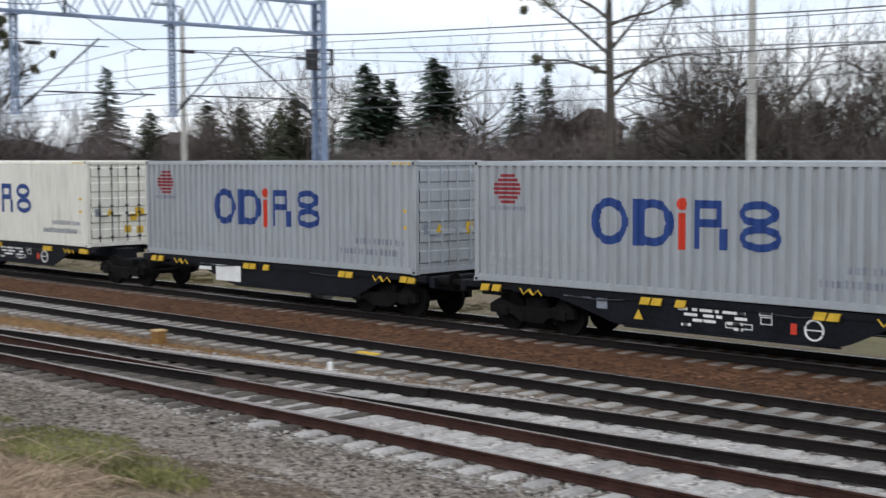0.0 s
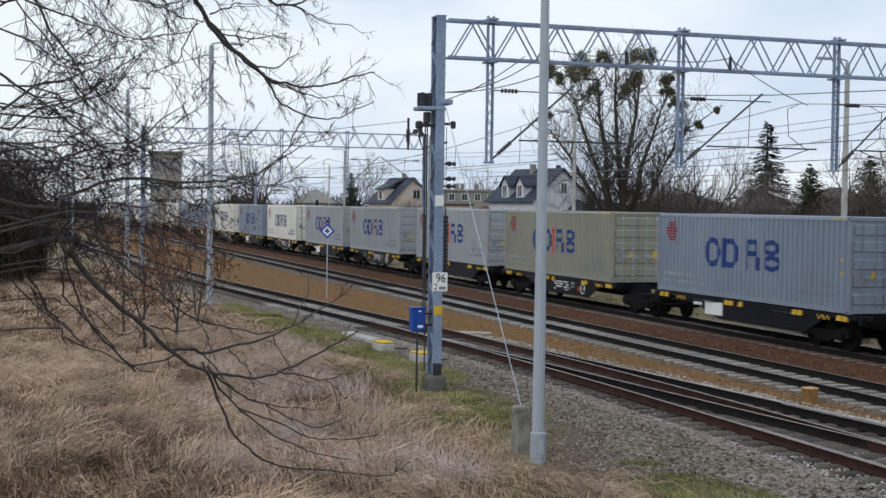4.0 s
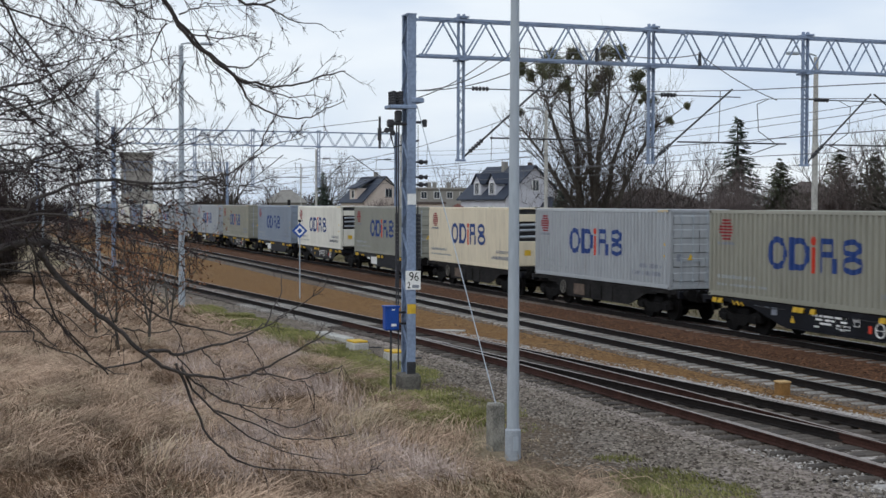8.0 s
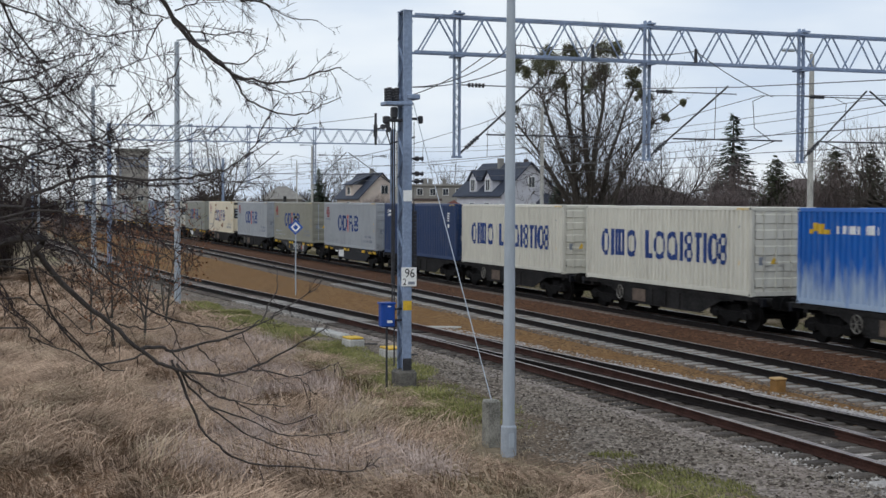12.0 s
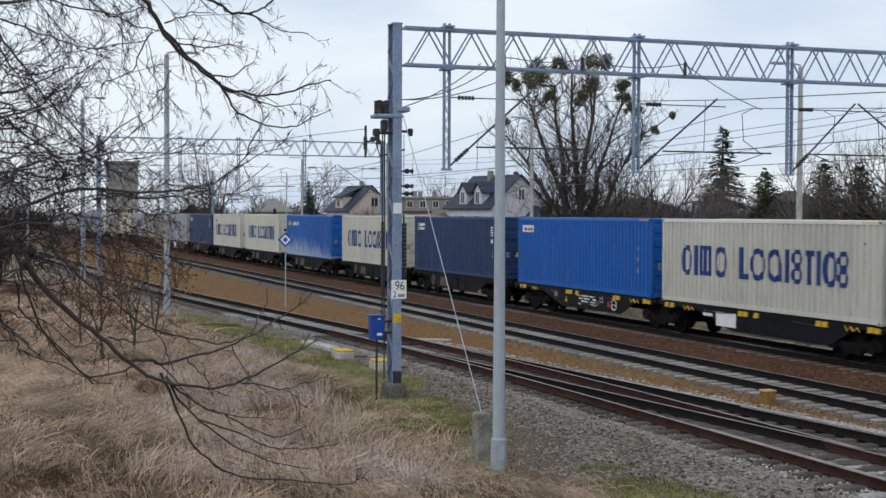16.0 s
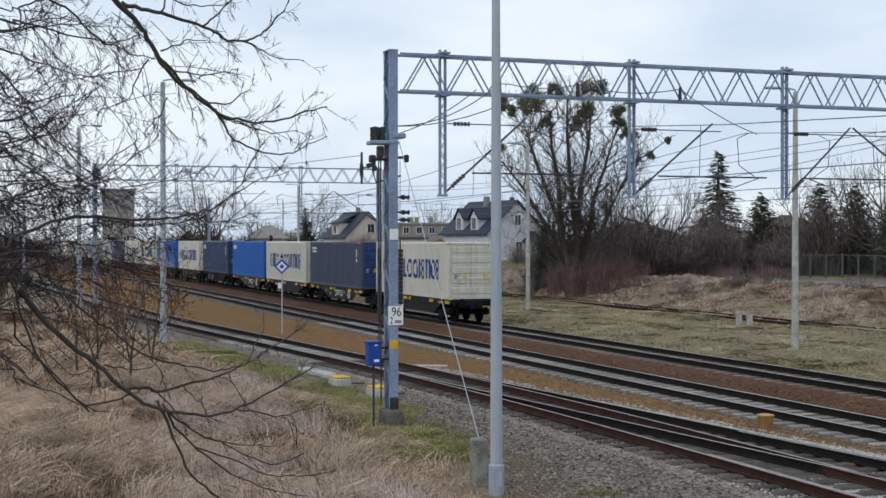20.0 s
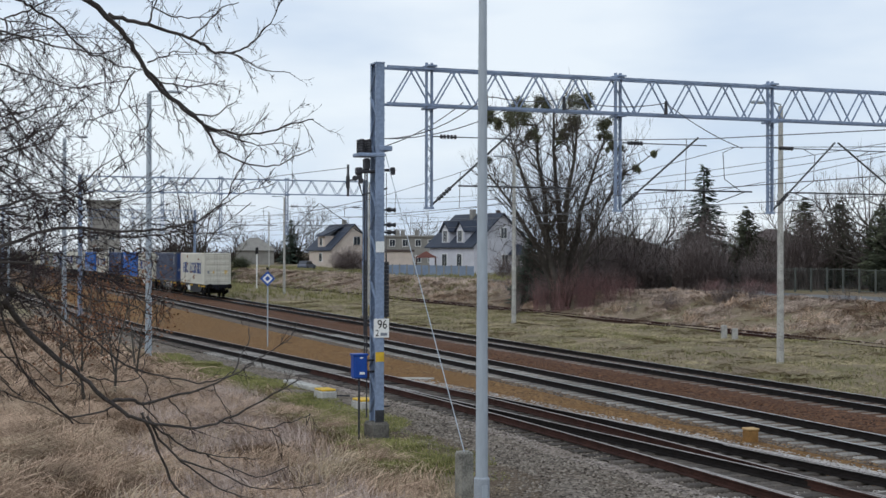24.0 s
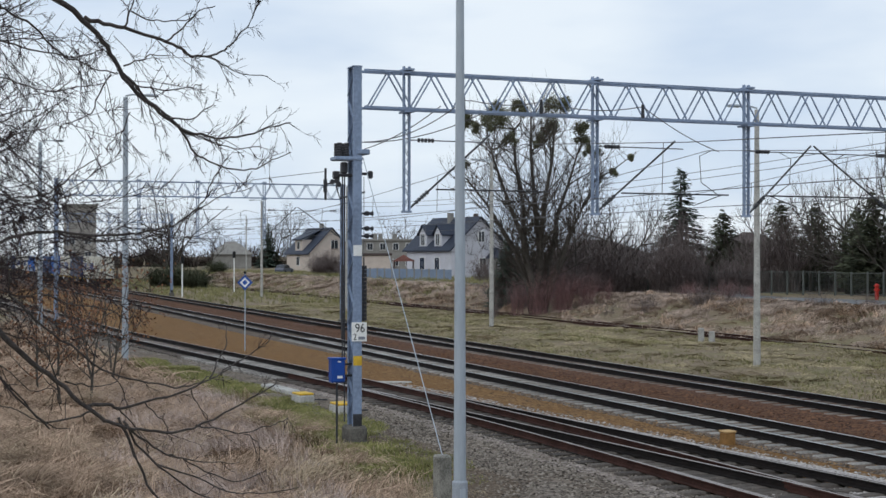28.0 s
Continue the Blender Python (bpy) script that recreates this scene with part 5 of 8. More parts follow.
def tension_gear():
    """The pulleys that keep the wires tight, on a post of the second gantry."""
    g = thing("tension_gear", "dark pulley wheels on a short post of the far gantry", "tension gear", m=pose(-83.2, 25.2, 0))
    part("post", Mesh().box(-0.06, 0.06, -0.06, 0.06, 7.7, 9.7), M_STEEL_DARK, g)
    part("hanger", Mesh().box(-0.09, 0.09, -0.12, 0.1, 8.2, 9.0, bevel=0.03), M_STEEL_DARK, g)
    for y, z in ((0.45, 8.85), (0.75, 9.0), (0.85, 8.7)):
        part("pulley", Mesh().tube([(0, y, z), (0.08, y, z)], 0.17, 14), M_STEEL_DARK, g)
    part("arm", Mesh().tube([(0, 0.0, 8.7), (0, 0.95, 8.85)], 0.05, 8), M_STEEL_DARK, g)
    part("weight_arm", Mesh().tube([(0, 0.7, 8.6), (0, 0.95, 7.8), (0, 2.6, 8.25)], 0.06, 8), M_STEEL_DARK, g)
    part("wire_tail", Mesh().tube([(0, 0.0, 9.5), (-4, -3.6, 9.1), (-60, -9.0, 7.0)], 0.02, 5), M_WIRE, g)


tension_gear()
tagged(part("concrete_plank", Mesh().box(-1.0, 1.0, -0.12, 0.12, -0.1, 0.05, bevel=0.02), M_CONCRETE, m=pose(-45.5, 15.9, -0.24, 0, 0, 60)), "pale concrete plank on the bare earth", "plank")


# ---- vegetation ----
M_BARK = mat("bark_grey", (0.085, 0.075, 0.065), 0.95, 0, 0.4, 4, bump=0.4)
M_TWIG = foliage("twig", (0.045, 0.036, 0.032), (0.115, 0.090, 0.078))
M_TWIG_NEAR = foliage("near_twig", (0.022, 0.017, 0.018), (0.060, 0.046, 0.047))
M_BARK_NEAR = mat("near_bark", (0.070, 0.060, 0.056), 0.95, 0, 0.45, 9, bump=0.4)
M_THICKET = foliage("thicket_twig", (0.115, 0.092, 0.088), (0.25, 0.207, 0.195))
M_THICKET_RED = foliage("red_thicket_twig", (0.17, 0.098, 0.095), (0.36, 0.215, 0.205))
M_NEEDLE = foliage("needle", (0.042, 0.062, 0.050), (0.11, 0.14, 0.105))
M_NEEDLE_OLIVE = foliage("needle_olive", (0.048, 0.055, 0.037), (0.12, 0.128, 0.08))
M_MISTLETOE = foliage("mistletoe_leaf", (0.072, 0.076, 0.048), (0.17, 0.172, 0.105))
M_TAN = foliage("tan_grass", (0.125, 0.082, 0.053), (0.50, 0.365, 0.265), patch=0.55, patch_scale=1.10)
M_STRAW = foliage("bank_straw", (0.20, 0.15, 0.118), (0.47, 0.37, 0.30), patch=0.45, patch_scale=0.35)
M_TUFT = foliage("field_tuft", (0.16, 0.135, 0.078), (0.36, 0.30, 0.185), patch=0.45, patch_scale=0.45)
M_OLIVE = foliage("olive_grass", (0.14, 0.112, 0.068), (0.46, 0.37, 0.25), patch=0.40, patch_scale=1.30)
M_DRY = foliage("dry_grass", (0.16, 0.115, 0.072), (0.48, 0.38, 0.265), patch=0.40, patch_scale=1.00)
M_DEAD = foliage("dead_grass", (0.065, 0.040, 0.030), (0.23, 0.150, 0.108), patch=0.40, patch_scale=1.00)
M_DRY_PINK = foliage("dry_reed", (0.27, 0.205, 0.175), (0.56, 0.45, 0.39), patch=0.35, patch_scale=1.20)
M_MOSS = foliage("fresh_grass", (0.095, 0.098, 0.034), (0.25, 0.238, 0.095), patch=0.40, patch_scale=1.20)
M_FIELD = foliage("field_grass", (0.11, 0.108, 0.045), (0.25, 0.225, 0.105), patch=0.40, patch_scale=0.40)
M_RUST_LEAF = foliage("dead_leaf", (0.12, 0.055, 0.032), (0.30, 0.155, 0.09))


def ribbons(rows):
    """Thin tapered strips: each row holds points and a width."""
    m = Mesh()
    for pts, w in rows:
        v, n = [], len(pts)
        for i, p in enumerate(pts):
            q = pts[min(i + 1, n - 1)]
            o = pts[max(i - 1, 0)]
            dx, dy, dz = q[0] - o[0], q[1] - o[1], q[2] - o[2]
            # across: level, and at right angles to the strip
            sx, sy = -dy, dx
            l = math.hypot(sx, sy)
            if l < 1e-4 or abs(dz) > 3 * l:
                a = (p[0] * 7.3 + p[1] * 3.1) % 6.28
                sx, sy, l = math.cos(a), math.sin(a), 1
            h = w * (1 - 0.8 * i / max(1, n - 1)) / 2 / l
            v += [(p[0] - sx * h, p[1] - sy * h, p[2]), (p[0] + sx * h, p[1] + sy * h, p[2])]
        m.add(v, [(2 * i, 2 * i + 1, 2 * i + 3, 2 * i + 2) for i in range(n - 1)])
    return m


def grow(r, p, d, length, radius, level, limbs, twigs, droop=0.0, kids=(4, 6), spread=0.9, wander=0.18, min_r=0.008, up=0.12, first=0.25, stiff=1.0):
    """Adds a limb and, in turn, its side limbs; the last ones are twigs."""
    n = 5 if level > 1 else 4
    pts, q, dd = [p.copy()], p.copy(), d.copy()
    for i in range(n):
        dd = (dd + Vector((r.uniform(-1, 1), r.uniform(-1, 1), r.uniform(-1, 1))) * wander * stiff + Vector((0, 0, up - droop * i / n))).normalized()
        q = q + dd * length / n
        pts.append(q.copy())
    if level <= 0:
        twigs.append(([tuple(x) for x in pts], max(min_r, radius) * 2))
        return pts
    limbs.append((pts, [max(0.006, radius * (1 - 0.72 * i / n)) for i in range(n + 1)], level))
    for k in range(r.randint(*kids)):
        t = r.uniform(first, 1.0)
        i = min(n - 1, int(t * n))
        o = pts[i].lerp(pts[i + 1], t * n - i)
        base = (pts[i + 1] - pts[i]).normalized()
        side = base.cross(Vector((r.uniform(-1, 1), r.uniform(-1, 1), r.uniform(-1, 1)))).normalized()
        nd = (base * (1 - spread * 0.45) + side * spread * r.uniform(0.7, 1.1)).normalized()
        grow(r, o, nd, length * r.uniform(0.42, 0.68), radius * 0.45, level - 1, limbs, twigs, droop, kids, spread, wander, min_r, up)
    grow(r, pts[-1], (pts[-1] - pts[-2]).normalized(), length * 0.55, radius * 0.32, level - 1, limbs, twigs, droop, kids, spread, wander, min_r, up)
    return pts


def leaf_ball(r, c, radius, count, size):
    """A loose round clump of small leaves."""
    m = Mesh()
    for k in range(count):
        d = Vector((r.gauss(0, 1), r.gauss(0, 1), r.gauss(0, 1))).normalized()
        p = Vector(c) + d * radius * (r.random() ** 0.45) * r.uniform(0.75, 1.2)
        a = Vector((r.uniform(-1, 1), r.uniform(-1, 1), r.uniform(-1, 1))).normalized() * size
        b = a.cross(d).normalized() * size * 0.5
        m.add([tuple(p - a), tuple(p + b), tuple(p + a), tuple(p - b)], [(0, 1, 2, 3)])
    return m


def bare_tree(seed, label, stems, height, radius, levels, kids=(4, 6), spread=0.9, up=0.12, lean=0.25, min_r=0.012, single=False, first=0.25):
    """A leafless tree: trunks, limbs and a crown of fine twigs."""
    r = random.Random(seed)
    t = thing("bare_tree", label, "tree", "bare trees")
    limbs, twigs = [], []
    for k in range(stems):
        a = 2 * math.pi * k / stems + r.uniform(-0.4, 0.4)
        d = Vector((math.cos(a) * lean, math.sin(a) * lean, 1)).normalized() if not single else Vector((0.02, 0, 1))
        grow(r, Vector((0.25 * math.cos(a) * (stems > 1), 0.25 * math.sin(a) * (stems > 1), -0.2)), d, height * r.uniform(0.5, 0.62), radius * r.uniform(0.75, 1.0), levels, limbs, twigs, 0, kids, spread, 0.13, min_r, up, first, 0.25 if single else 1.0)
    trunk, bough = Mesh(), Mesh()
    for pts, radii, level in limbs:
        if level == levels:
            trunk.tube(pts, radii, 8)
        else:
            bough.tube(pts, radii, 5 if level > 1 else 3, cap=False)
    part("trunk", smooth(trunk.data("trunk", M_BARK)), None, t)
    tagged(part("branchwork", bough, M_BARK, t), kind="stuff")
    tagged(part("crown", ribbons(twigs), M_TWIG, t), kind="stuff")
    return t


def conifer(seed, label, height, width, material, tiers=26, dense=9, droop=0.35, columnar=False):
    """A trunk with whorls of drooping branches set with needle clumps."""
    r = random.Random(seed)
    t = thing("conifer", label, "tree", "conifers")
    part("trunk", Mesh().tube([(0, 0, -0.2), (0, 0, height * 0.6), (0, 0, height)], [width * 0.05, width * 0.03, 0.01], 8), M_BARK, t)
    m = Mesh()
    for i in range(tiers):
        u = i / (tiers - 1)
        z = height * (0.04 + 0.95 * u)
        reach = width / 2 * ((1 - u) ** (0.5 if columnar else 0.75)) * r.uniform(0.8, 1.1) + 0.06
        for k in range(dense):
            a = 2 * math.pi * (k + r.random()) / dense
            l = reach * r.uniform(0.65, 1.1)
            jit = r.uniform(-1.2, 1.2) * height / tiers
            n = max(4, int(l / 0.15))
            for j in range(n):
                q = (j + r.random()) / n
                x, y = math.cos(a) * l * q, math.sin(a) * l * q
                zz = z + jit - droop * l * q * (1 - 0.35 * q) + r.uniform(-0.08, 0.08) + (0.5 * l * q if columnar else 0)
                s = r.uniform(0.16, 0.36) * (1.2 - 0.5 * u) * width / 4.0
                b = a + r.uniform(-0.9, 0.9)
                dx, dy, e = math.cos(b) * s, math.sin(b) * s, r.uniform(-0.6, 0.15) * s
                m.add([(x, y, zz + 0.02), (x + dx * 0.6 - dy * 0.45, y + dy * 0.6 + dx * 0.45, zz + e * 0.5 - 0.03), (x + dx * 1.4, y + dy * 1.4, zz + e), (x + dx * 0.6 + dy * 0.45, y + dy * 0.6 - dx * 0.45, zz + e * 0.5 + 0.05)], [(0, 1, 2, 3)])
    tagged(part("needles", m, material, t), kind="stuff")
    return t


def place(ob, x, y, rot=0.0, s=1.0, first=False):
    m = pose(x, y, hill(x, y) - 0.05, 0, 0, rot) @ Matrix.Scale(s, 4)
    if first:
        ob.matrix_basis = m
        return ob
    return copy_thing(ob, m)


def old_tree():
    """The many-stemmed tree by the road with its mistletoe balls high in the crown."""
    r = random.Random(5)
    x0, y0, _ = polar(64.35, 104)
    base = Vector((x0, y0, hill(x0, y0)))
    t = thing("mistletoe_tree", "tall bare tree hung with dark green mistletoe balls", "tree", "bare trees", Matrix.Translation(base))
    balls = [(67.3, 14.7, 0.85), (67.5, 11.2, 0.6), (66.9, 13.6, 0.51), (66.4, 14.1, 0.85), (65.8, 14.4, 1.2), (66.1, 15.3, 0.64), (65.5, 13.0, 0.6), (64.9, 15.1, 0.6), (63.8, 14.2, 1.11), (63.6, 15.5, 1.2), (64.2, 13.2, 0.51), (62.6, 13.9, 0.77), (62.4, 13.1, 0.6), (63.2, 15.6, 0.6), (61.2, 10.5, 0.36), (60.5, 11.5, 0.30), (61.8, 9.9, 0.28), (64.4, 12.5, 0.34), (61.9, 11.8, 0.34), (65.2, 15.7, 0.51), (62.2, 12.2, 0.43)]
    stems = []
    for k, (az, top, depth) in enumerate(((66.3, 12.0, -1.0), (65.4, 14.0, 1.0), (64.6, 15.0, 0.2), (63.6, 14.0, -1.2), (62.7, 12.0, 1.2), (61.7, 10.0, -0.6), (67.2, 10.0, 0.6))):
        tip = Vector(polar(az, 104 + 2.5 * depth)) - base
        tip.z = top - base.z
        foot = Vector((r.uniform(-0.4, 0.4), r.uniform(-0.4, 0.4), -0.2))
        pts = [foot.lerp(tip, u) + Vector((-tip.x * 0.08, -tip.y * 0.08, 0.3)) * math.sin(math.pi * u) + Vector((r.uniform(-1, 1), r.uniform(-1, 1), 0)) * 0.16 for u in (0, 0.15, 0.3, 0.45, 0.6, 0.8, 1.0)]
        stems.append(pts)
        part("stem", smooth(Mesh().tube(pts, [0.34, 0.29, 0.25, 0.21, 0.16, 0.11, 0.06], 8).data("stem", M_BARK)), None, t)
    limbs, twigs = [], []
    for pts in stems:
        for i in range(2, 7):
            for k in range(5 if i < 6 else 6):
                d = (pts[i] - pts[i - 1]).normalized()
                side = Vector((r.uniform(-1, 1), r.uniform(-1, 1), r.uniform(-0.2, 0.6))).normalized()
                grow(r, pts[i - 1].lerp(pts[i], r.random()), (d * 0.5 + side * 0.8).normalized(), r.uniform(2.0, 4.4) * (1.0 if i < 6 else 0.5), 0.055, 2, limbs, twigs, 0, (5, 7), 0.85, 0.17, 0.012, 0.10)
    for az, z, rad in balls:
        p = Vector(polar(az, 104 + r.uniform(-2.5, 2.5))) - base
        p.z = z - base.z
        q = min((pt for pts in stems for pt in pts[3:] if pt.z < p.z - 0.3), key=lambda pt: (pt - p).length)
        m = q.lerp(p, 0.5) + Vector((r.uniform(-0.3, 0.3), r.uniform(-0.3, 0.3), -0.3))
        limbs.append(([q, m, p, p + (p - m) * 0.35], [0.07, 0.05, 0.03, 0.012], 1))
        for k in range(5):
            grow(r, m.lerp(p, r.random()), Vector((r.uniform(-1, 1), r.uniform(-1, 1), r.uniform(0, 1.2))).normalized(), r.uniform(0.8, 1.7), 0.02, 1, limbs, twigs, 0, (4, 6), 0.8, 0.17, 0.011, 0.1)
        for k in range(4):
            c = p + Vector((r.uniform(-1, 1), r.uniform(-1, 1), r.uniform(-1, 1))) * rad * (0.75 if k else 0)
            part("mistletoe", leaf_ball(r, c, rad * (0.85 if not k else 0.55), int(240 + 420 * rad) if not k else int(90 + 150 * rad), 0.075), M_MISTLETOE, t, "round olive green mistletoe clump")["kind"] = "stuff"
    m = Mesh()
    for pts, radii, level in limbs:
        m.tube(pts, radii, 4, cap=False)
    tagged(part("branchwork", m, M_BARK, t), kind="stuff")
    tagged(part("crown", ribbons(twigs), M_TWIG, t), kind="stuff")


def lone_tree():
    """A tall straight tree with a few long limbs and mistletoe."""
    r = random.Random(23)
    d0 = 72.0
    x0, y0, _ = polar(37.85, d0)
    base = Vector((x0, y0, hill(x0, y0)))
    t = thing("lone_tree", "tall lone bare tree with a straight trunk and some mistletoe", "tree", "bare trees", Matrix.Translation(base))

    def spot(az, z, depth=0.0):
        q = Vector(polar(az, d0 + depth)) - base
        q.z = z - base.z
        return q

    axis = [(37.82, 0.9), (37.83, 4.1), (37.85, 6.8), (37.89, 9.5), (37.93, 12.4), (38.0, 15.2), (38.04, 17.6)]
    part("trunk", smooth(Mesh().tube([spot(*q) for q in axis], [0.34, 0.27, 0.24, 0.20, 0.15, 0.09, 0.03], 10).data("trunk", M_BARK)), None, t)
    boughs = [[(37.92, 9.3), (38.9, 10.4), (39.66, 11.2), (40.29, 11.8), (40.8, 12.5), (41.44, 13.3)],
              [(37.88, 9.5), (37.15, 10.6), (36.6, 11.5), (36.23, 12.3), (35.81, 13.2)],
              [(37.85, 7.0), (36.89, 8.4), (36.15, 9.3), (35.67, 10.4), (35.31, 11.5), (34.95, 12.6)],
              [(37.86, 8.0), (36.76, 8.6), (35.78, 9.1), (34.8, 9.3), (33.95, 9.1)],
              [(37.87, 8.3), (38.89, 8.7), (39.65, 9.0), (40.28, 9.0), (40.91, 9.0)],
              [(37.92, 11.1), (38.53, 11.7), (39.16, 12.1), (39.66, 12.4), (40.29, 13.1)],
              [(37.91, 10.8), (37.03, 11.2), (36.16, 11.4), (35.19, 12.0), (34.46, 12.5)],
              [(37.95, 13.0), (38.8, 14.0), (39.5, 15.0), (39.9, 16.0)], [(37.97, 14.0), (37.2, 15.0), (36.6, 16.2)]]
    limbs, twigs = [], []
    for k, line in enumerate(boughs):
        side = r.uniform(-1.6, 1.6)
        pts = [spot(az, z, side * i / len(line)) for i, (az, z) in enumerate(line)]
        n = len(pts)
        limbs.append((pts, [0.10 * (1 - 0.75 * i / (n - 1)) for i in range(n)], 1))
        for i in range(1, n):
            for q in range(3):
                d = (pts[i] - pts[i - 1]).normalized()
                w = Vector((r.uniform(-1, 1), r.uniform(-1, 1), r.uniform(-0.5, 0.8))).normalized()
                grow(r, pts[i - 1].lerp(pts[i], r.random()), (d * 0.6 + w * 0.7).normalized(), r.uniform(0.8, 1.9), 0.03, 1, limbs, twigs, 0, (3, 5), 0.8, 0.17, 0.010, 0.06)
    for az, z, rad in ((40.91, 9.1, 0.32), (40.4, 8.7, 0.36), (40.36, 12.4, 0.85), (41.5, 12.5, 0.5), (41.4, 11.6, 0.25), (38.45, 8.6, 0.25), (35.13, 12.0, 0.55), (39.6, 14.9, 0.6), (36.7, 16.0, 0.5)):
        part("mistletoe", leaf_ball(r, spot(az, z, r.uniform(-0.8, 0.8)), rad, int(120 + 240 * rad), 0.09), M_MISTLETOE, t, "round olive green mistletoe clump")["kind"] = "stuff"
    m = Mesh()
    for pts, radii, level in limbs:
        m.tube(pts, radii, 5, cap=False)
    tagged(part("branchwork", m, M_BARK, t), kind="stuff")
    tagged(part("crown", ribbons(twigs), M_TWIG, t), kind="stuff")


def build_far_trees():
    old_tree()
    lone_tree()
    a = bare_tree(31, "bare broad-crowned tree with dark twigs", 3, 12.0, 0.22, 3, (6, 7), 0.95, 0.05, 0.35, 0.018)
    b = bare_tree(37, "bare slender tree with fine dark twigs", 1, 11.0, 0.18, 3, (6, 7), 0.8, 0.14, 0.1, 0.014, single=True)
    spots = [(31.9, 90, 0, 1.0), (26.0, 90, 0, 1.0), (29.3, 92, 0, 1.05), (34.3, 94, 1, 1.05), (27.0, 96, 1, 1.1), (33.4, 76, 0, 1.0), (33.2, 74, 0, 0.95), (33.8, 77, 0, 0.9), (30.6, 78, 1, 1.1), (28.2, 85, 0, 1.05), (25.5, 80, 1, 1.0), (35.2, 95, 1, 1.0), (43.3, 98, 0, 0.95), (44.3, 118, 1, 1.2), (50.3, 108, 1, 0.95), (51.7, 112, 0, 0.9),
             (47.2, 120, 0, 1.0), (61.0, 118, 0, 0.8), (59.9, 122, 1, 0.85), (62.7, 112, 1, 0.8), (55.2, 128, 1, 0.9), (66.3, 190, 0, 0.8), (79.3, 200, 0, 1.4), (74.6, 330, 1, 1.5), (75.3, 340, 0, 1.3),
             (51.9, 117, 1, 1.05), (53.3, 120, 1, 0.95), (49.4, 112, 1, 1.1), (50.2, 118, 1, 1.1), (88.2, 130, 1, 1.0), (85.3, 230, 1, 1.2), (89.5, 140, 0, 1.0), (81.6, 260, 1, 1.2), (77.8, 300, 1, 1.1), (70.0, 330, 0, 1.2)]
    for k, (az, d, kind, s) in enumerate(spots):
        x, y, _ = polar(az, d)
        place((a, b)[kind], x, y, (k * 67) % 360, s, kind not in [q[2] for q in spots[:k]])
    sp = conifer(41, "dark green spruce with drooping tiers", 10.6, 7.0, M_NEEDLE, 23, 13, 0.34)
    cy = conifer(43, "dark olive columnar conifer", 8.3, 5.0, M_NEEDLE_OLIVE, 28, 16, 0.1, True)
    fir = conifer(47, "dense dark green fir", 9.0, 6.4, M_NEEDLE, 30, 16, 0.25)
    first = set()
    for k, (az, d, ob, s) in enumerate([(58.45, 124, sp, 1.0), (56.75, 124, cy, 0.84), (54.45, 122, cy, 1.08), (53.1, 122, cy, 1.05), (51.5, 112, cy, 0.95), (50.9, 110, cy, 1.1), (48.0, 94, fir, 1.0), (46.95, 96, fir, 0.9), (45.2, 94, fir, 1.04),
                                        (44.8, 97, fir, 1.0), (41.6, 92, sp, 0.72), (40.5, 95, sp, 0.78), (39.9, 93, cy, 0.8), (36.6, 88, cy, 0.75), (34.6, 90, cy, 0.7), (31.8, 92, fir, 0.75), (65.6, 112, fir, 0.62), (47.6, 104, sp, 0.85), (75.5, 330, sp, 1.0), (73.9, 320, fir, 0.8), (29.6, 95, fir, 0.7)]):
        x, y, _ = polar(az, d)
        place(ob, x, y, (k * 83) % 360, s, ob.name not in first)
        first.add(ob.name)


build_far_trees()


def thicket(name, label, spots, stems, height, material, seed, width=0.03, twigs=10):
    """Rounded bare shrubs: stems that fan out from the ground and end in fine twigs pointing every way."""
    r = random.Random(seed)
    rows = []
    weights = [rad * rad * hs for _, _, rad, hs in spots]
    for x, y, rad, hs in r.choices(spots, weights, k=stems):
        a, q = r.uniform(0, 6.28), rad * 0.45 * math.sqrt(r.random())
        px, py = x + math.cos(a) * q, y + math.sin(a) * q
        z0 = hill(px, py) - 0.05
        b, u = r.uniform(0, 6.28), math.sqrt(r.random())
        h = height * hs * math.sqrt(1 - 0.8 * u * u) * r.uniform(0.55, 1.0)
        ex, ey = x + math.cos(b) * rad * u, y + math.sin(b) * rad * u
        at = lambda t: (px + (ex - px) * t ** 1.4, py + (ey - py) * t ** 1.4, z0 + h * t ** 0.85)
        rows.append(([at(t) for t in (0, 0.3, 0.65, 1.0)], width))
        for j in range(twigs):
            o = Vector(at(r.uniform(0.12, 1.0) ** 0.7))
            d = Vector((r.gauss(0, 1), r.gauss(0, 1), r.gauss(0.25, 0.8))).normalized()
            e = height * hs * r.uniform(0.06, 0.20)
            k = (d + Vector((r.uniform(-0.5, 0.5), r.uniform(-0.5, 0.5), r.uniform(-0.2, 0.5)))).normalized()
            m = o + d * e * 0.5
            rows.append(([tuple(o), tuple(m), tuple(m + k * e * 0.5)], width * 0.55))
    return tagged(part(name, ribbons(rows), material), label, "shrubs", kind="stuff")


def shrubs(spots):
    return [(*polar(az, d)[:2], rr, hs) for az, d, rr, hs in spots]


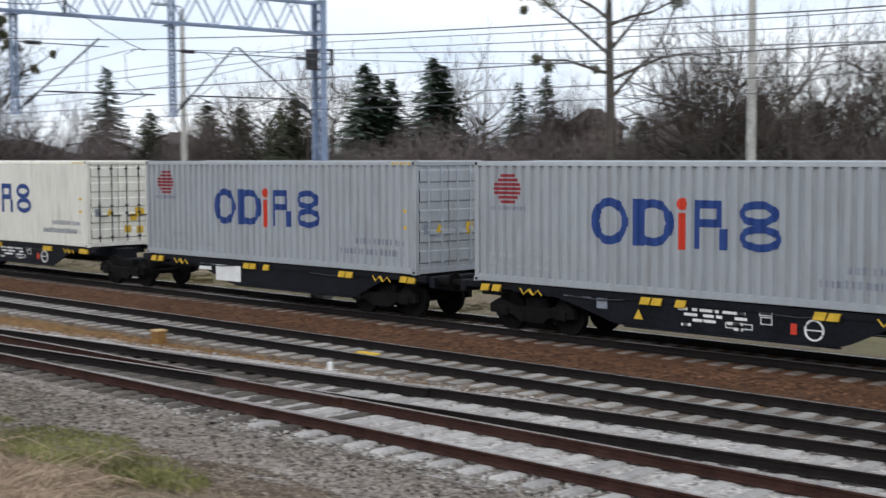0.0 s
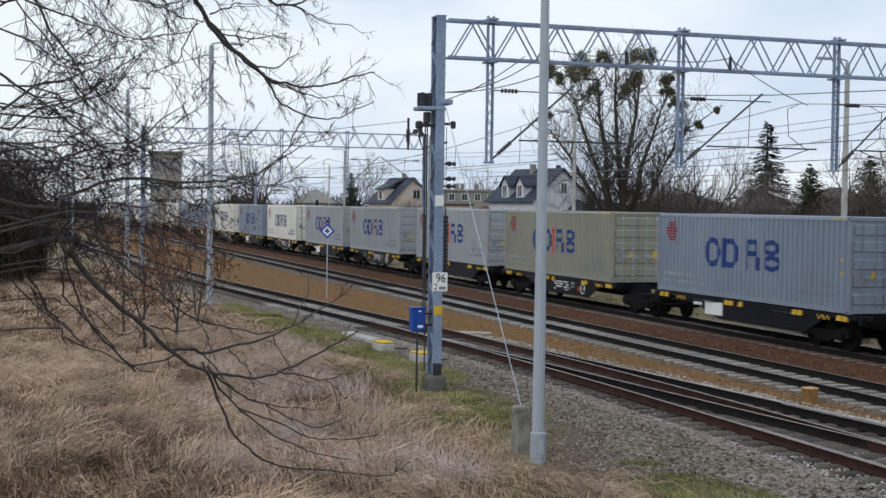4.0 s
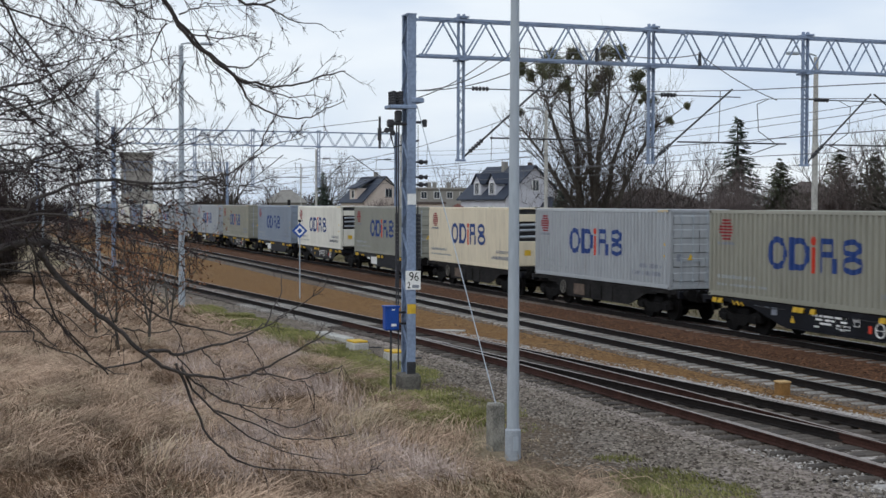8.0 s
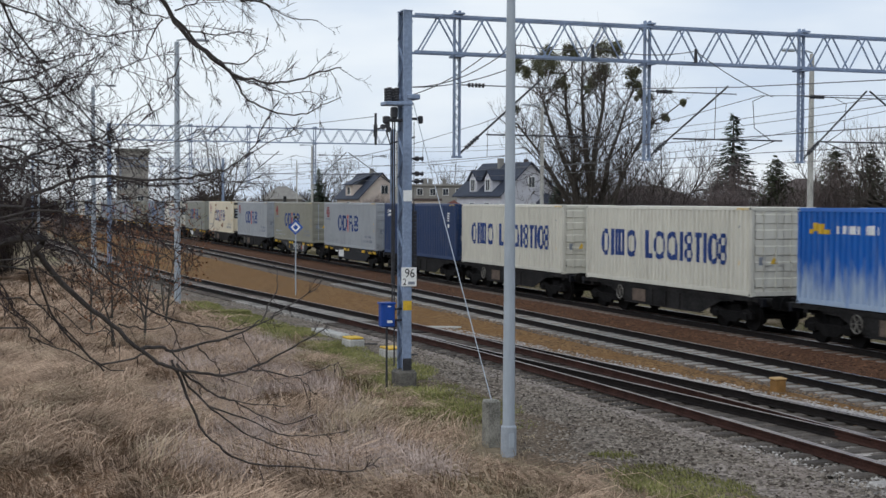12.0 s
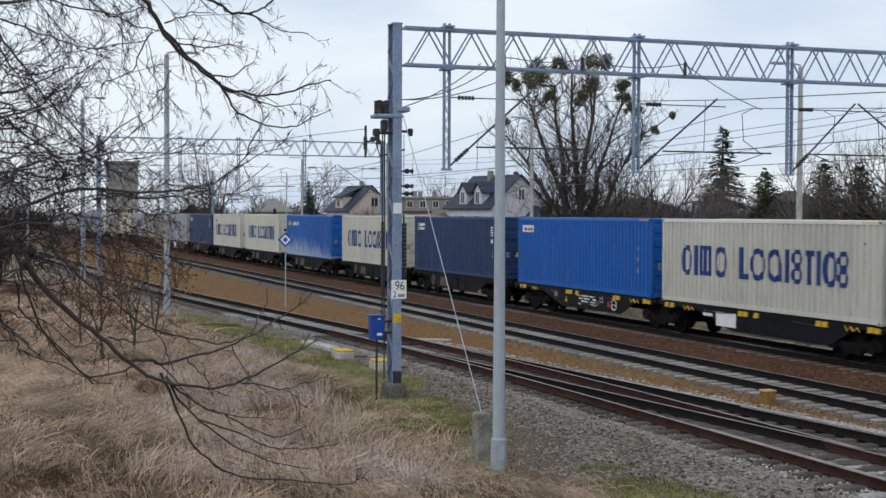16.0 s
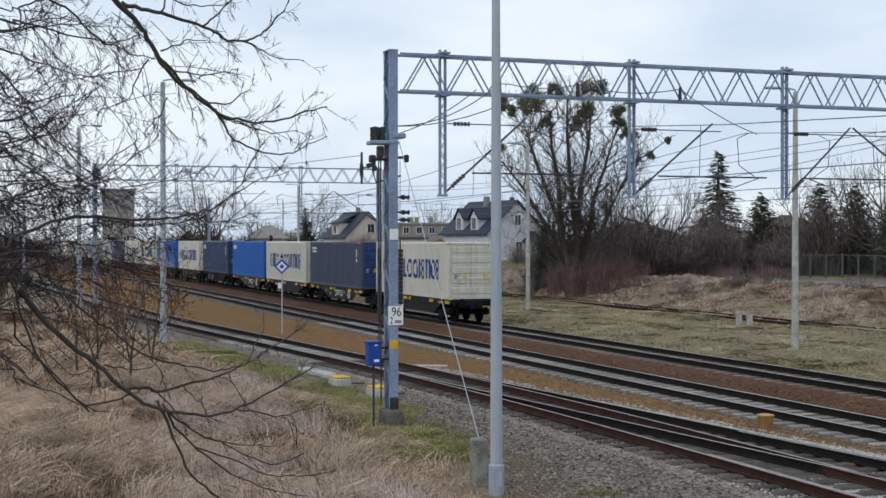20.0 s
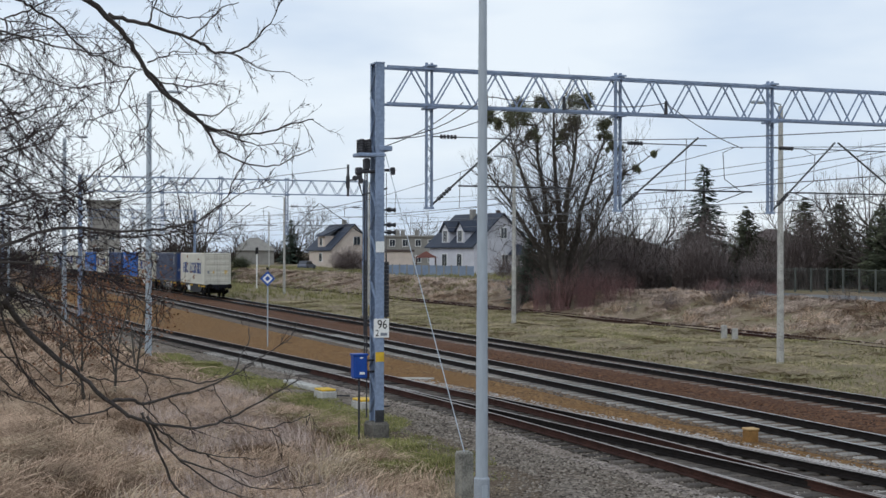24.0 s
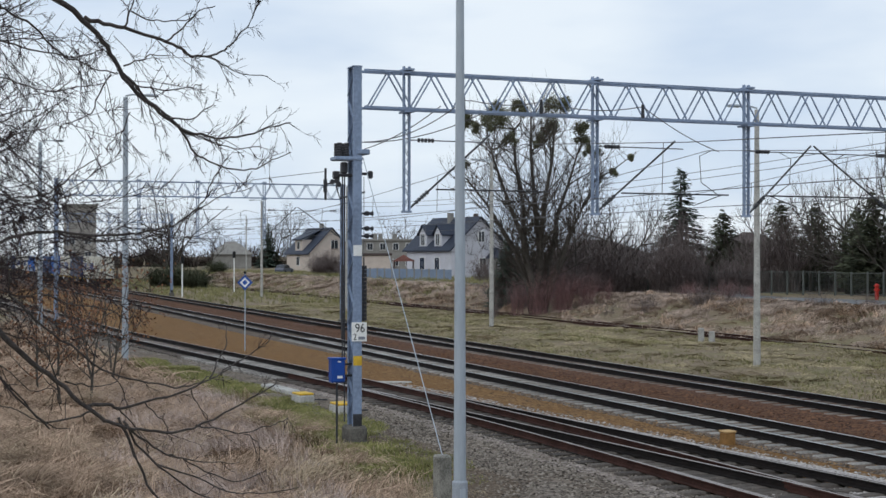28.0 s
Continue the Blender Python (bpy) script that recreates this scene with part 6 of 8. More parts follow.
def build_thickets():
    wave = lambda k, a, b: a + b * math.sin(k * 2.3) * math.sin(k * 0.7 + 1)
    band = [(25 + 1.05 * k, 121 + 5 * math.sin(k * 1.7), 3.4, wave(k, 0.88, 0.22)) for k in range(38)]
    thicket("shrub_belt", "dense belt of bare brown shrubs behind the fence", shrubs(band), 9500, 7.4, M_THICKET, 5, 0.052, 11)
    thicket("undergrowth", "tall bare undergrowth round the old tree", shrubs([(65.7 - 0.8 * k, 112 + 2 * math.sin(k * 2.0), 2.6, 0.8 + 0.2 * math.sin(k * 1.6)) for k in range(9)]), 2200, 5.6, M_THICKET, 25, 0.04, 12)
    thicket("evergreen_hedge", "dark olive overgrown hedge behind the fence", shrubs([(26.5 + 1.35 * k, 126 + 3 * math.sin(k * 1.1), 2.8, wave(k + 2, 0.9, 0.3)) for k in range(28)]), 3200, 4.6, M_NEEDLE_OLIVE, 15, 0.12, 10)
    near = [(24.5 + 1.25 * k, 84 + 4 * math.sin(k * 2.1), 2.8, wave(k, 0.85, 0.25)) for k in range(20)]
    thicket("shrub_belt", "dense belt of bare brown shrubs beyond the train", shrubs(near), 6400, 6.0, M_THICKET, 6, 0.045, 12)
    tall = [(24.5 + 1.9 * k, 92 + 3 * math.sin(k * 1.3), 3.2, wave(k + 1, 0.9, 0.25)) for k in range(10)]
    thicket("tall_scrub", "tall bare grey-brown scrub behind the shrubs", shrubs(tall), 3600, 8.4, M_TWIG, 16, 0.04, 12)
    thicket("dark_shrub", "large rounded dark bare shrub by the fence", shrubs([(58.5, 108.5, 2.4, 1.0), (57.9, 109, 1.7, 0.8), (59.2, 108.5, 1.8, 0.78), (56.5, 109, 2.0, 0.72), (55.7, 109.5, 1.6, 0.62)]), 1500, 4.7, M_THICKET, 7, 0.036, 16)
    thicket("grey_shrubs", "bare grey-brown shrubs under the old tree", shrubs([(65.0, 109, 1.6, 0.8), (62.2, 109, 1.8, 0.75), (61.2, 110, 1.8, 0.7), (60.3, 111, 1.6, 0.66)]), 1300, 3.4, M_THICKET, 17, 0.03, 13)
    thicket("red_shrubs", "reddish bare shrubs on the bank", shrubs([(64.3, 103, 1.7, 1.0), (63.3, 103, 1.9, 1.05), (62.3, 103.5, 1.5, 0.85), (65.2, 103.5, 1.3, 0.95), (61.5, 104, 1.2, 0.6)]), 620, 3.7, M_THICKET_RED, 8, 0.020, 13)
    thicket("bare_bush", "small bare brown bush on the bank", shrubs([(66.15, 101, 0.8, 1.0)]), 90, 2.4, M_THICKET, 28, 0.022, 12)
    thicket("red_shrubs", "low reddish bare shrubs along the road", shrubs([(56.6, 104, 1.5, 0.8), (55.7, 104, 1.2, 0.7), (58.0, 104.5, 1.6, 0.7)]), 420, 1.9, M_THICKET_RED, 18, 0.022, 12)
    low = [(57.6, 93, 1.7, 1.0), (56.3, 92, 1.5, 0.9), (53.0, 88, 1.5, 0.7), (51.0, 84, 1.5, 0.7), (59.8, 95, 1.4, 0.9), (61.4, 97, 1.1, 0.8), (48.6, 80, 1.4, 0.8)]
    thicket("low_brambles", "low brown brambles in the dry grass", shrubs(low), 620, 1.7, M_THICKET, 9, 0.02, 13)
    thicket("garden_shrubs", "bare brown garden shrubs before the houses", shrubs([(72.9, 225, 4.5, 0.95), (73.4, 228, 3.0, 0.8), (72.2, 210, 3.0, 0.6), (66.6, 165, 2.5, 0.8)]), 1100, 4.6, M_THICKET, 10, 0.06)
    thicket("dark_hedge", "dark rounded hedge beside the far line", shrubs([(78.4, 190, 3.0, 0.9), (79.2, 192, 3.0, 1.0), (79.9, 195, 3.0, 0.95), (77.6, 240, 3.0, 0.7)]), 1800, 3.6, M_NEEDLE_OLIVE, 12, 0.09)
    thicket("distant_wood", "low dark band of distant woodland", shrubs([(66 + 1.0 * k, 360 + 25 * math.sin(k * 2.7), 8.0, 0.72 + 0.25 * math.sin(k * 1.9)) for k in range(30)]), 5200, 8.5, M_TWIG, 13, 0.28)
    thicket("tall_dark_bush", "tall dense bush of dark bare twigs beside the line", shrubs([(89.6, 74, 3.0, 0.9), (91.5, 70, 3.4, 1.05), (88.3, 78, 2.2, 0.75), (94, 66, 3.2, 1.0)]), 2600, 9.6, M_TWIG, 44, 0.04, 16)
    thicket("trackside_scrub", "bare brown scrub beside the line", shrubs([(84.9, 190, 3, 0.8), (85.8, 170, 3, 1.0), (87.0, 150, 3, 1.0), (88.2, 135, 3, 1.0), (89.5, 120, 3, 1.0), (91, 110, 3, 1.0)]), 1300, 4.0, M_THICKET, 14, 0.035)


build_thickets()


def blades(name, label, count, region, length, width, material, seed, lean=0.8, per=6, keep=None, segs=2, tuft=0.10, lift=False):
    """Tufts of grass blades over a stretch of ground."""
    r = random.Random(seed)
    x0, x1, y0, y1 = region
    v, f = [], []
    n = 0
    while n < count:
        x, y = r.uniform(x0, x1), r.uniform(y0, y1)
        if keep and r.random() > keep(x, y):
            n += 0.2
            continue
        n += 1
        z = max(hill(x, y) - 0.02, -0.27 if lift else -9)
        wind = 3.6 + 2.2 * noise.noise((x * 0.4, y * 0.4, 9))
        for k in range(per):
            a = wind + r.uniform(-1.3, 1.3)
            l = length * r.uniform(0.5, 1.15)
            q = r.uniform(0.25, 1.0) * lean
            bx, by = x + r.uniform(-tuft, tuft), y + r.uniform(-tuft, tuft)
            ca, sa = math.cos(a), math.sin(a)
            b = a + 1.57 + r.uniform(-0.6, 0.6)
            wx, wy = math.cos(b) * width / 2, math.sin(b) * width / 2
            o = len(v)
            h1, d1 = l * 0.5 * math.cos(q * 0.6), l * 0.5 * math.sin(q * 0.6)
            h2, d2 = h1 + l * 0.5 * math.cos(q * 1.5), d1 + l * 0.5 * math.sin(q * 1.5)
            v += [(bx - wx, by - wy, z), (bx + wx, by + wy, z), (bx + ca * d1 - wx * 0.8, by + sa * d1 - wy * 0.8, z + h1), (bx + ca * d1 + wx * 0.8, by + sa * d1 + wy * 0.8, z + h1), (bx + ca * d2, by + sa * d2, z + h2)]
            f += [(o, o + 1, o + 3, o + 2), (o + 2, o + 3, o + 4)]
    m = Mesh()
    m.v, m.f, m.mi = v, f, [0] * len(f)
    return tagged(part(name, m, material), label, "grass", kind="stuff")


def tussocks(name, label, count, region, length, width, material, seed, keep, per=46, rise=0.30):
    """Matted grass: bundles of long blades that rise a little, bend over and lie combed one way, tangled."""
    r = random.Random(seed)
    v, f, n = [], [], 0.0
    while n < count:
        x, y = r.uniform(region[0], region[1]), r.uniform(region[2], region[3])
        if r.random() > keep(x, y):
            n += 0.1
            continue
        n += 1
        z = hill(x, y) - 0.03
        comb = 2.5 + 5.0 * noise.noise((x * 0.33, y * 0.33, 9)) + r.uniform(-0.7, 0.7)
        size = r.uniform(0.45, 1.1) * (1.5 if r.random() < 0.22 else 1.0)
        for k in range(int(per * size)):
            a = comb + r.gauss(0, 0.55)
            l = length * size * r.uniform(0.5, 1.1)
            h = rise * size * r.uniform(0.25, 1.1)
            bx, by = x + r.gauss(0, 0.16) * size, y + r.gauss(0, 0.16) * size
            ca, sa, bend = math.cos(a), math.sin(a), r.uniform(-0.45, 0.45)
            w = width * r.uniform(0.6, 1.3) / 2
            o = len(v)
            for t, up in ((0.0, 0.0), (0.28, 0.8), (0.62, 1.0), (1.0, r.uniform(0.15, 0.75))):
                px, py = bx + ca * l * t - sa * bend * l * t * t, by + sa * l * t + ca * bend * l * t * t
                ww = w * (1 - 0.75 * t)
                v += [(px + sa * ww, py - ca * ww, z + h * up), (px - sa * ww, py + ca * ww, z + h * up + w * 0.6)]
            f += [(o, o + 1, o + 3, o + 2), (o + 2, o + 3, o + 5, o + 4), (o + 4, o + 5, o + 7, o + 6)]
    m = Mesh()
    m.v, m.f, m.mi = v, f, [0] * len(f)
    return tagged(part(name, m, material), label, "grass", kind="stuff")


def build_grass():
    def slope(x, y):
        return 0.0 if y > verge(x) - 1.55 + 0.5 * noise.noise((x * 0.5, y * 0.5, 4)) else 1.0

    def reed_bed(x, y):
        e = 0.9 * noise.noise((x * 0.3, y * 0.3, 31))
        return 1.0 if 4.6 - 0.15 * (x + 32) < y + e < 8.1 - 0.10 * (x + 28) else 0.0

    def tan(x, y):
        return slope(x, y) * (0.25 if y > 7.2 - 0.10 * (x + 28) else 1.0) * (1 - 0.5 * reed_bed(x, y)) * (0.75 + 0.7 * noise.noise((x * 0.45, y * 0.45, 2)))

    def other(x, y):
        return tan(x, y) * (1.0 if noise.noise((x * 0.4, y * 0.6, 21)) > 0.0 else 0.15)

    def rim(x, y):
        return slope(x, y) * (1.0 if y > 7.6 - 0.10 * (x + 28) + noise.noise((x * 0.4, y * 0.4, 12)) else 0.12)

    tussocks("dry_grass", "matted tan dry winter grass on the near slope", 2100, (-44, -15, -0.6, 11), 0.75, 0.013, M_TAN, 1, tan, 50, 0.36)
    tussocks("dead_grass", "flattened brown dead grass in matted clumps", 900, (-44, -15, -0.6, 11), 0.62, 0.018, M_DEAD, 11, other, 38, 0.20)
    tussocks("straw", "pale straw lying over the dry grass", 520, (-44, -15, -0.6, 10), 0.9, 0.014, M_DRY, 12, other, 30, 0.36)
    tussocks("dry_grass", "matted tan dry grass on the far slope", 1500, (-85, -44, -0.6, 10.5), 0.95, 0.035, M_TAN, 2, tan, 26, 0.36)
    tussocks("short_grass", "short olive-tan grass beside the gravel", 1500, (-60, -14, 5.0, 12), 0.34, 0.014, M_OLIVE, 13, rim, 40, 0.15)
    bed_patch = lambda x, y: reed_bed(x, y) * slope(x, y) * (0.45 + 1.5 * noise.noise((x * 0.5, y * 0.5, 6)))
    tussocks("reed_litter", "fallen pinkish grey reeds", 520, (-44, -20, 3, 10), 0.6, 0.013, M_DRY_PINK, 14, bed_patch, 36, 0.26)
    blades("dry_reeds", "upright pinkish grey dry reeds", 2300, (-44, -20, 3, 10), 0.58, 0.012, M_DRY_PINK, 3, 0.75, 7, bed_patch, tuft=0.18)
    edge = lambda x, y: verge(x) - 2.0 < y + 0.5 * noise.noise((x * 0.45, y * 0.45, 8)) < verge(x) + 0.35
    patch = lambda x, y: 1.0 - ((x + 18.6) / 3.2) ** 2 - ((y - 10.7) / 0.75) ** 2 + 1.1 * noise.noise((x * 0.9, y * 0.9, 52))
    moss = lambda x, y: (0.9 if patch(x, y) > 0.15 else 0.0) if x > -24.5 else (0.55 + 0.9 * noise.noise((x * 0.6, y * 0.6, 18))) * (1.0 if x < -32 or -30.9 < x < -26.0 else 0.12) if edge(x, y) else 0.0
    blades("fresh_grass", "short patchy green grass along the gravel", 18000, (-60, -14, 7, 13.5), 0.13, 0.022, M_MOSS, 4, 0.9, 7, moss, tuft=0.13, lift=True)
    weeds = lambda x, y: 0.35 + 0.8 * noise.noise((x * 0.5, y * 0.5, 28)) if edge(x, y + 0.5) else 0.0
    blades("verge_grass", "thin dry grass among the verge stones", 3500, (-60, -14, 6, 14), 0.16, 0.012, M_OLIVE, 19, 1.1, 5, weeds, tuft=0.12, lift=True)
    far = lambda x, y: 0.55 + 0.9 * noise.noise((x * 0.12, y * 0.35, 3))
    green = lambda x, y: 0.35 + 1.1 * noise.noise((x * 0.10, y * 0.3, 33))
    bank = lambda x, y: 0.6 + 0.8 * noise.noise((x * 0.2, y * 0.4, 3))
    tussocks("field_grass", "tufted dry olive grass between the line and the siding", 6500, (-120, -22, 27.6, 42.6), 0.36, 0.035, M_TUFT, 5, far, 11, 0.09)
    blades("field_grass", "short green grass between the line and the siding", 5500, (-120, -22, 28.0, 42.6), 0.16, 0.035, M_FIELD, 15, 0.9, 6, green, tuft=0.3)
    tussocks("bank_grass", "pale tan dry grass on the bank below the road", 8500, (-230, -40, 43.8, 54.6), 0.62, 0.045, M_STRAW, 6, bank, 13, 0.24)
    tussocks("bank_grass", "brown dead stalks on the bank below the road", 420, (-130, -40, 43.8, 54), 0.7, 0.04, M_TAN, 16, lambda x, y: bank(x, y) * (1.0 if noise.noise((x * 0.15, y * 0.3, 41)) > 0.05 else 0.0), 18, 0.42)
    blades("distant_grass", "rough grass beside the far line", 5000, (-260, -120, 27.6, 75), 0.5, 0.07, M_FIELD, 7, 0.8, 6, far, tuft=0.4)


build_grass()


def stones(name, label, count, region, size, material, seed, z, keep=None):
    """Loose stones lying on the ballast."""
    r = random.Random(seed)
    v, f = [], []
    n = 0
    while n < count:
        x, y = r.uniform(region[0], region[1]), r.uniform(region[2], region[3])
        if keep and not keep(x, y):
            n += 0.05
            continue
        n += 1
        s = size * r.uniform(0.5, 1.3)
        o, h = len(v), z(x, y)
        a = r.uniform(0, 6.28)
        for k in range(5):
            b = a + 1.2566 * k
            q = s * r.uniform(0.6, 1.0)
            v.append((x + math.cos(b) * q, y + math.sin(b) * q, h + s * r.uniform(-0.2, 0.15)))
        v.append((x + s * r.uniform(-0.3, 0.3), y + s * r.uniform(-0.3, 0.3), h + s * r.uniform(0.35, 0.7)))
        f += [(o + k, o + (k + 1) % 5, o + 5) for k in range(5)]
    m = Mesh()
    m.v, m.f, m.mi = v, f, [0] * len(f)
    return tagged(part(name, m, material), label, "stones", kind="stuff")


M_STONE_GREY = foliage("stone_grey", (0.035, 0.027, 0.022), (0.32, 0.28, 0.235))
M_STONE_PALE = foliage("stone_pale", (0.13, 0.115, 0.10), (0.52, 0.49, 0.46))
M_STONE_RUST = foliage("stone_rust", (0.030, 0.016, 0.011), (0.22, 0.115, 0.066))
M_STONE_BROWN = foliage("stone_brown", (0.07, 0.040, 0.020), (0.33, 0.215, 0.115))
stones("loose_gravel", "loose grey stones on the gravel shoulder", 16000, (-40, -8, 9.5, 15), 0.045, M_STONE_GREY, 1, lambda x, y: -0.228, lambda x, y: verge(x) - 0.2 < y < siding_near(x) - 0.6)
stones("loose_ballast", "loose pale stones round the turnout rails", 12000, (-45, -6, 12, 19), 0.04, M_STONE_PALE, 2, lambda x, y: -0.208, lambda x, y: siding_near(x) - 1.5 < y < min(branch(x) + 2.2, 18.9) and (x > -21.5 or y > branch(x) + 1.0))
stones("rusty_stones", "loose rust-brown stones between the main lines", 12000, (-60, -6, 20.9, 27), 0.045, M_STONE_RUST, 3, lambda x, y: -0.205 if y > 23.4 or y < 21.7 else -0.25)
stones("brown_stones", "loose brown stones on the bare earth", 9000, (-60, -12, 15, 20.8), 0.04, M_STONE_BROWN, 4, lambda x, y: -0.208 if y > 18.4 else -0.26, lambda x, y: branch(x) + 2.0 < y)


# ---- near tree ----
def near_tree():
    """The bare tree beside the viewer; its branches hang across the view."""
    r = random.Random(77)
    t = thing("overhanging_tree", "bare dark-barked tree with long drooping branches", "tree")
    base = Vector((-7.6, -2.9, 0))
    base.z = hill(base.x, base.y)
    trunk = [base + Vector((0, 0, -0.3)), base + Vector((-0.1, 0.1, 1.6)), base + Vector((-0.2, 0.25, 3.2)), base + Vector((-0.25, 0.3, 4.8)), base + Vector((-0.2, 0.5, 7.0))]
    part("trunk", smooth(Mesh().tube(trunk, [0.24, 0.20, 0.17, 0.13, 0.07], 12).data("trunk", M_BARK)), None, t)
    twigs = []

    def at(az, el, d):
        return Vector((-math.sin(radians(az)) * d * math.cos(radians(el)), math.cos(radians(az)) * d * math.cos(radians(el)), EYE[2] + d * math.sin(radians(el))))

    def sprigs(pts, radius, count, length, depth=2):
        """Side twigs that leave at a sharp angle, run along and curve up at the tip."""
        flip = 1
        for k in range(count):
            u = r.uniform(0.10, 1.0) * (len(pts) - 1)
            i = min(len(pts) - 2, int(u))
            p = pts[i].lerp(pts[i + 1], u - i)
            d = (pts[i + 1] - pts[i]).normalized()
            side = d.cross(Vector((r.uniform(-0.35, 0.35), 1.0, r.uniform(-0.35, 0.35)))).normalized() * flip
            side = (side + Vector((r.uniform(-0.5, 0.5), r.uniform(-0.5, 0.5), r.uniform(-0.3, 0.3)))).normalized()
            flip = -flip if r.random() < 0.8 else flip
            nd = (d * r.uniform(0.45, 1.0) + side * r.uniform(0.3, 1.0)).normalized()
            l = length * r.uniform(0.3, 1.15) * (1.25 - 0.6 * u / (len(pts) - 1))
            q, line = p.copy(), [p.copy()]
            for j in range(5):
                nd = (nd + Vector((r.uniform(-1, 1), r.uniform(-1, 1), r.uniform(-1, 1))) * 0.13 + Vector((0, 0, 0.05 if j > 2 else -0.03))).normalized()
                q = q + nd * l / 5
                line.append(q.copy())
            twigs.append((line, [radius * (1 - 0.12 * j) for j in range(6)]))
            if depth:
                sprigs(line, max(0.0017, radius * 0.72), r.randint(2, 4), length * 0.5, depth - 1)

    def branch_line(points, d0, d1, r0, r1, count=14, length=0.55, root=None):
        n = len(points)
        pts = [at(az, el, d0 + (d1 - d0) * k / (n - 1)) for k, (az, el) in enumerate(points)]
        if root is not None:
            lead = pts[0] + (pts[0] - pts[1]) * 1.4
            pts = [root, root.lerp(lead, 0.55), lead] + pts
        # smooth the line
        fine = []
        for i in range(len(pts) - 1):
            a, b, c, d = pts[max(i - 1, 0)], pts[i], pts[i + 1], pts[min(i + 2, len(pts) - 1)]
            for k in range(3):
                u = k / 3
                fine.append(0.5 * ((2 * b) + (c - a) * u + (2 * a - 5 * b + 4 * c - d) * u * u + (3 * b - a - 3 * c + d) * u ** 3) + Vector((r.uniform(-1, 1), r.uniform(-1, 1), r.uniform(-1, 1))) * 0.008)
        fine.append(pts[-1])
        radii = [1.05 * (r0 + (r1 - r0) * (k / (len(fine) - 1)) ** 0.7) for k in range(len(fine))]
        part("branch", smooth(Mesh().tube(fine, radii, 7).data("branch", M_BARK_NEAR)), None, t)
        sprigs(fine[1 if root is None else 8:], max(0.0023, r1 * 0.65), max(2, int(count * 0.75)), length * 0.78, 1 if points[0][1] < -1.5 else 2)

    up, low = trunk[3], trunk[1]
    branch_line([(84.19, 10.23), (82.98, 9.46), (82.21, 8.60), (81.76, 7.87), (81.09, 6.88), (80.42, 6.21), (79.63, 5.61), (78.95, 5.14), (78.26, 4.92), (77.34, 4.82), (76.42, 4.96), (75.50, 5.25), (74.57, 5.47)], 7.5, 8.0, 0.0214, 0.0033, 20, 0.42, up)
    branch_line([(82.87, 9.47), (82.09, 9.27), (81.31, 9.17), (80.53, 8.93), (79.62, 8.68), (79.06, 8.38), (78.60, 8.14), (77.92, 8.13), (77.46, 8.33), (77.00, 8.68), (76.42, 9.37), (75.84, 10.41)], 8.0, 8.4, 0.0132, 0.0033, 20, 0.34)
    branch_line([(81.54, 7.50), (80.98, 6.88), (80.35, 6.26), (79.63, 5.77), (79.17, 5.27), (78.60, 4.87), (78.03, 4.74)], 8.0, 8.4, 0.0099, 0.0033, 8, 0.30)
    branch_line([(79.62, 8.68), (79.17, 9.08), (78.83, 9.47), (78.37, 9.89), (77.68, 10.14)], 8.0, 8.4, 0.0058, 0.0025, 7, 0.26)
    branch_line([(78.26, 8.13), (77.69, 7.96), (77.23, 7.72), (76.65, 7.47), (75.54, 7.35)], 8.0, 8.4, 0.0049, 0.0025, 6, 0.24)
    branch_line([(81.43, 9.16), (81.16, 9.58), (81.02, 10.14), (80.75, 10.60)], 8.0, 8.4, 0.0066, 0.0033, 6, 0.30)
    branch_line([(81.07, 9.85), (80.48, 9.56), (79.74, 9.49), (78.83, 9.52), (78.44, 9.89)], 8.0, 8.4, 0.0049, 0.0025, 7, 0.25)
    branch_line([(87.09, 10.23), (86.24, 9.84), (85.81, 9.60), (85.06, 9.20), (84.41, 8.61), (83.75, 7.99), (82.98, 7.72), (82.32, 7.45), (81.54, 7.34)], 7.5, 8.3, 0.0099, 0.0033, 16, 0.40, up)
    branch_line([(87.09, 8.66), (86.45, 8.52), (85.60, 8.29), (84.73, 8.10), (83.75, 7.96), (82.98, 7.99), (82.10, 8.25)], 7.8, 8.5, 0.0082, 0.0033, 14, 0.40, up)
    branch_line([(87.09, 7.35), (86.35, 7.11), (85.60, 6.85), (84.73, 6.59), (84.08, 6.57), (83.20, 6.77), (82.10, 6.92)], 7.8, 8.3, 0.0066, 0.0025, 12, 0.36, up)
    branch_line([(79.17, 5.27), (78.83, 4.75), (78.60, 4.36), (78.15, 3.95), (77.46, 3.63), (76.54, 3.50), (75.73, 3.67), (75.15, 4.02), (74.57, 4.26)], 8.0, 8.4, 0.0082, 0.0025, 12, 0.30)
    branch_line([(79.63, 5.61), (78.95, 5.55), (78.38, 5.68), (78.03, 6.03), (77.69, 6.12)], 8.0, 8.4, 0.0058, 0.0025, 7, 0.24)
    branch_line([(78.49, 4.92), (78.03, 4.74), (77.46, 4.54), (76.65, 4.36), (75.85, 4.48)], 8.0, 8.4, 0.0049, 0.0025, 7, 0.22)
    branch_line([(81.09, 6.88), (80.30, 6.78), (79.40, 6.73), (78.60, 6.87), (78.21, 7.01)], 8.0, 8.4, 0.0049, 0.0025, 8, 0.26)
    branch_line([(81.31, 7.59), (80.64, 7.91), (80.30, 8.10), (79.51, 8.10)], 8.0, 8.4, 0.0049, 0.0025, 5, 0.24)
    branch_line([(86.88, 9.11), (86.24, 9.40), (85.81, 9.64), (85.16, 9.96), (84.84, 10.26)], 7.6, 8.1, 0.0066, 0.0033, 6, 0.30, up)
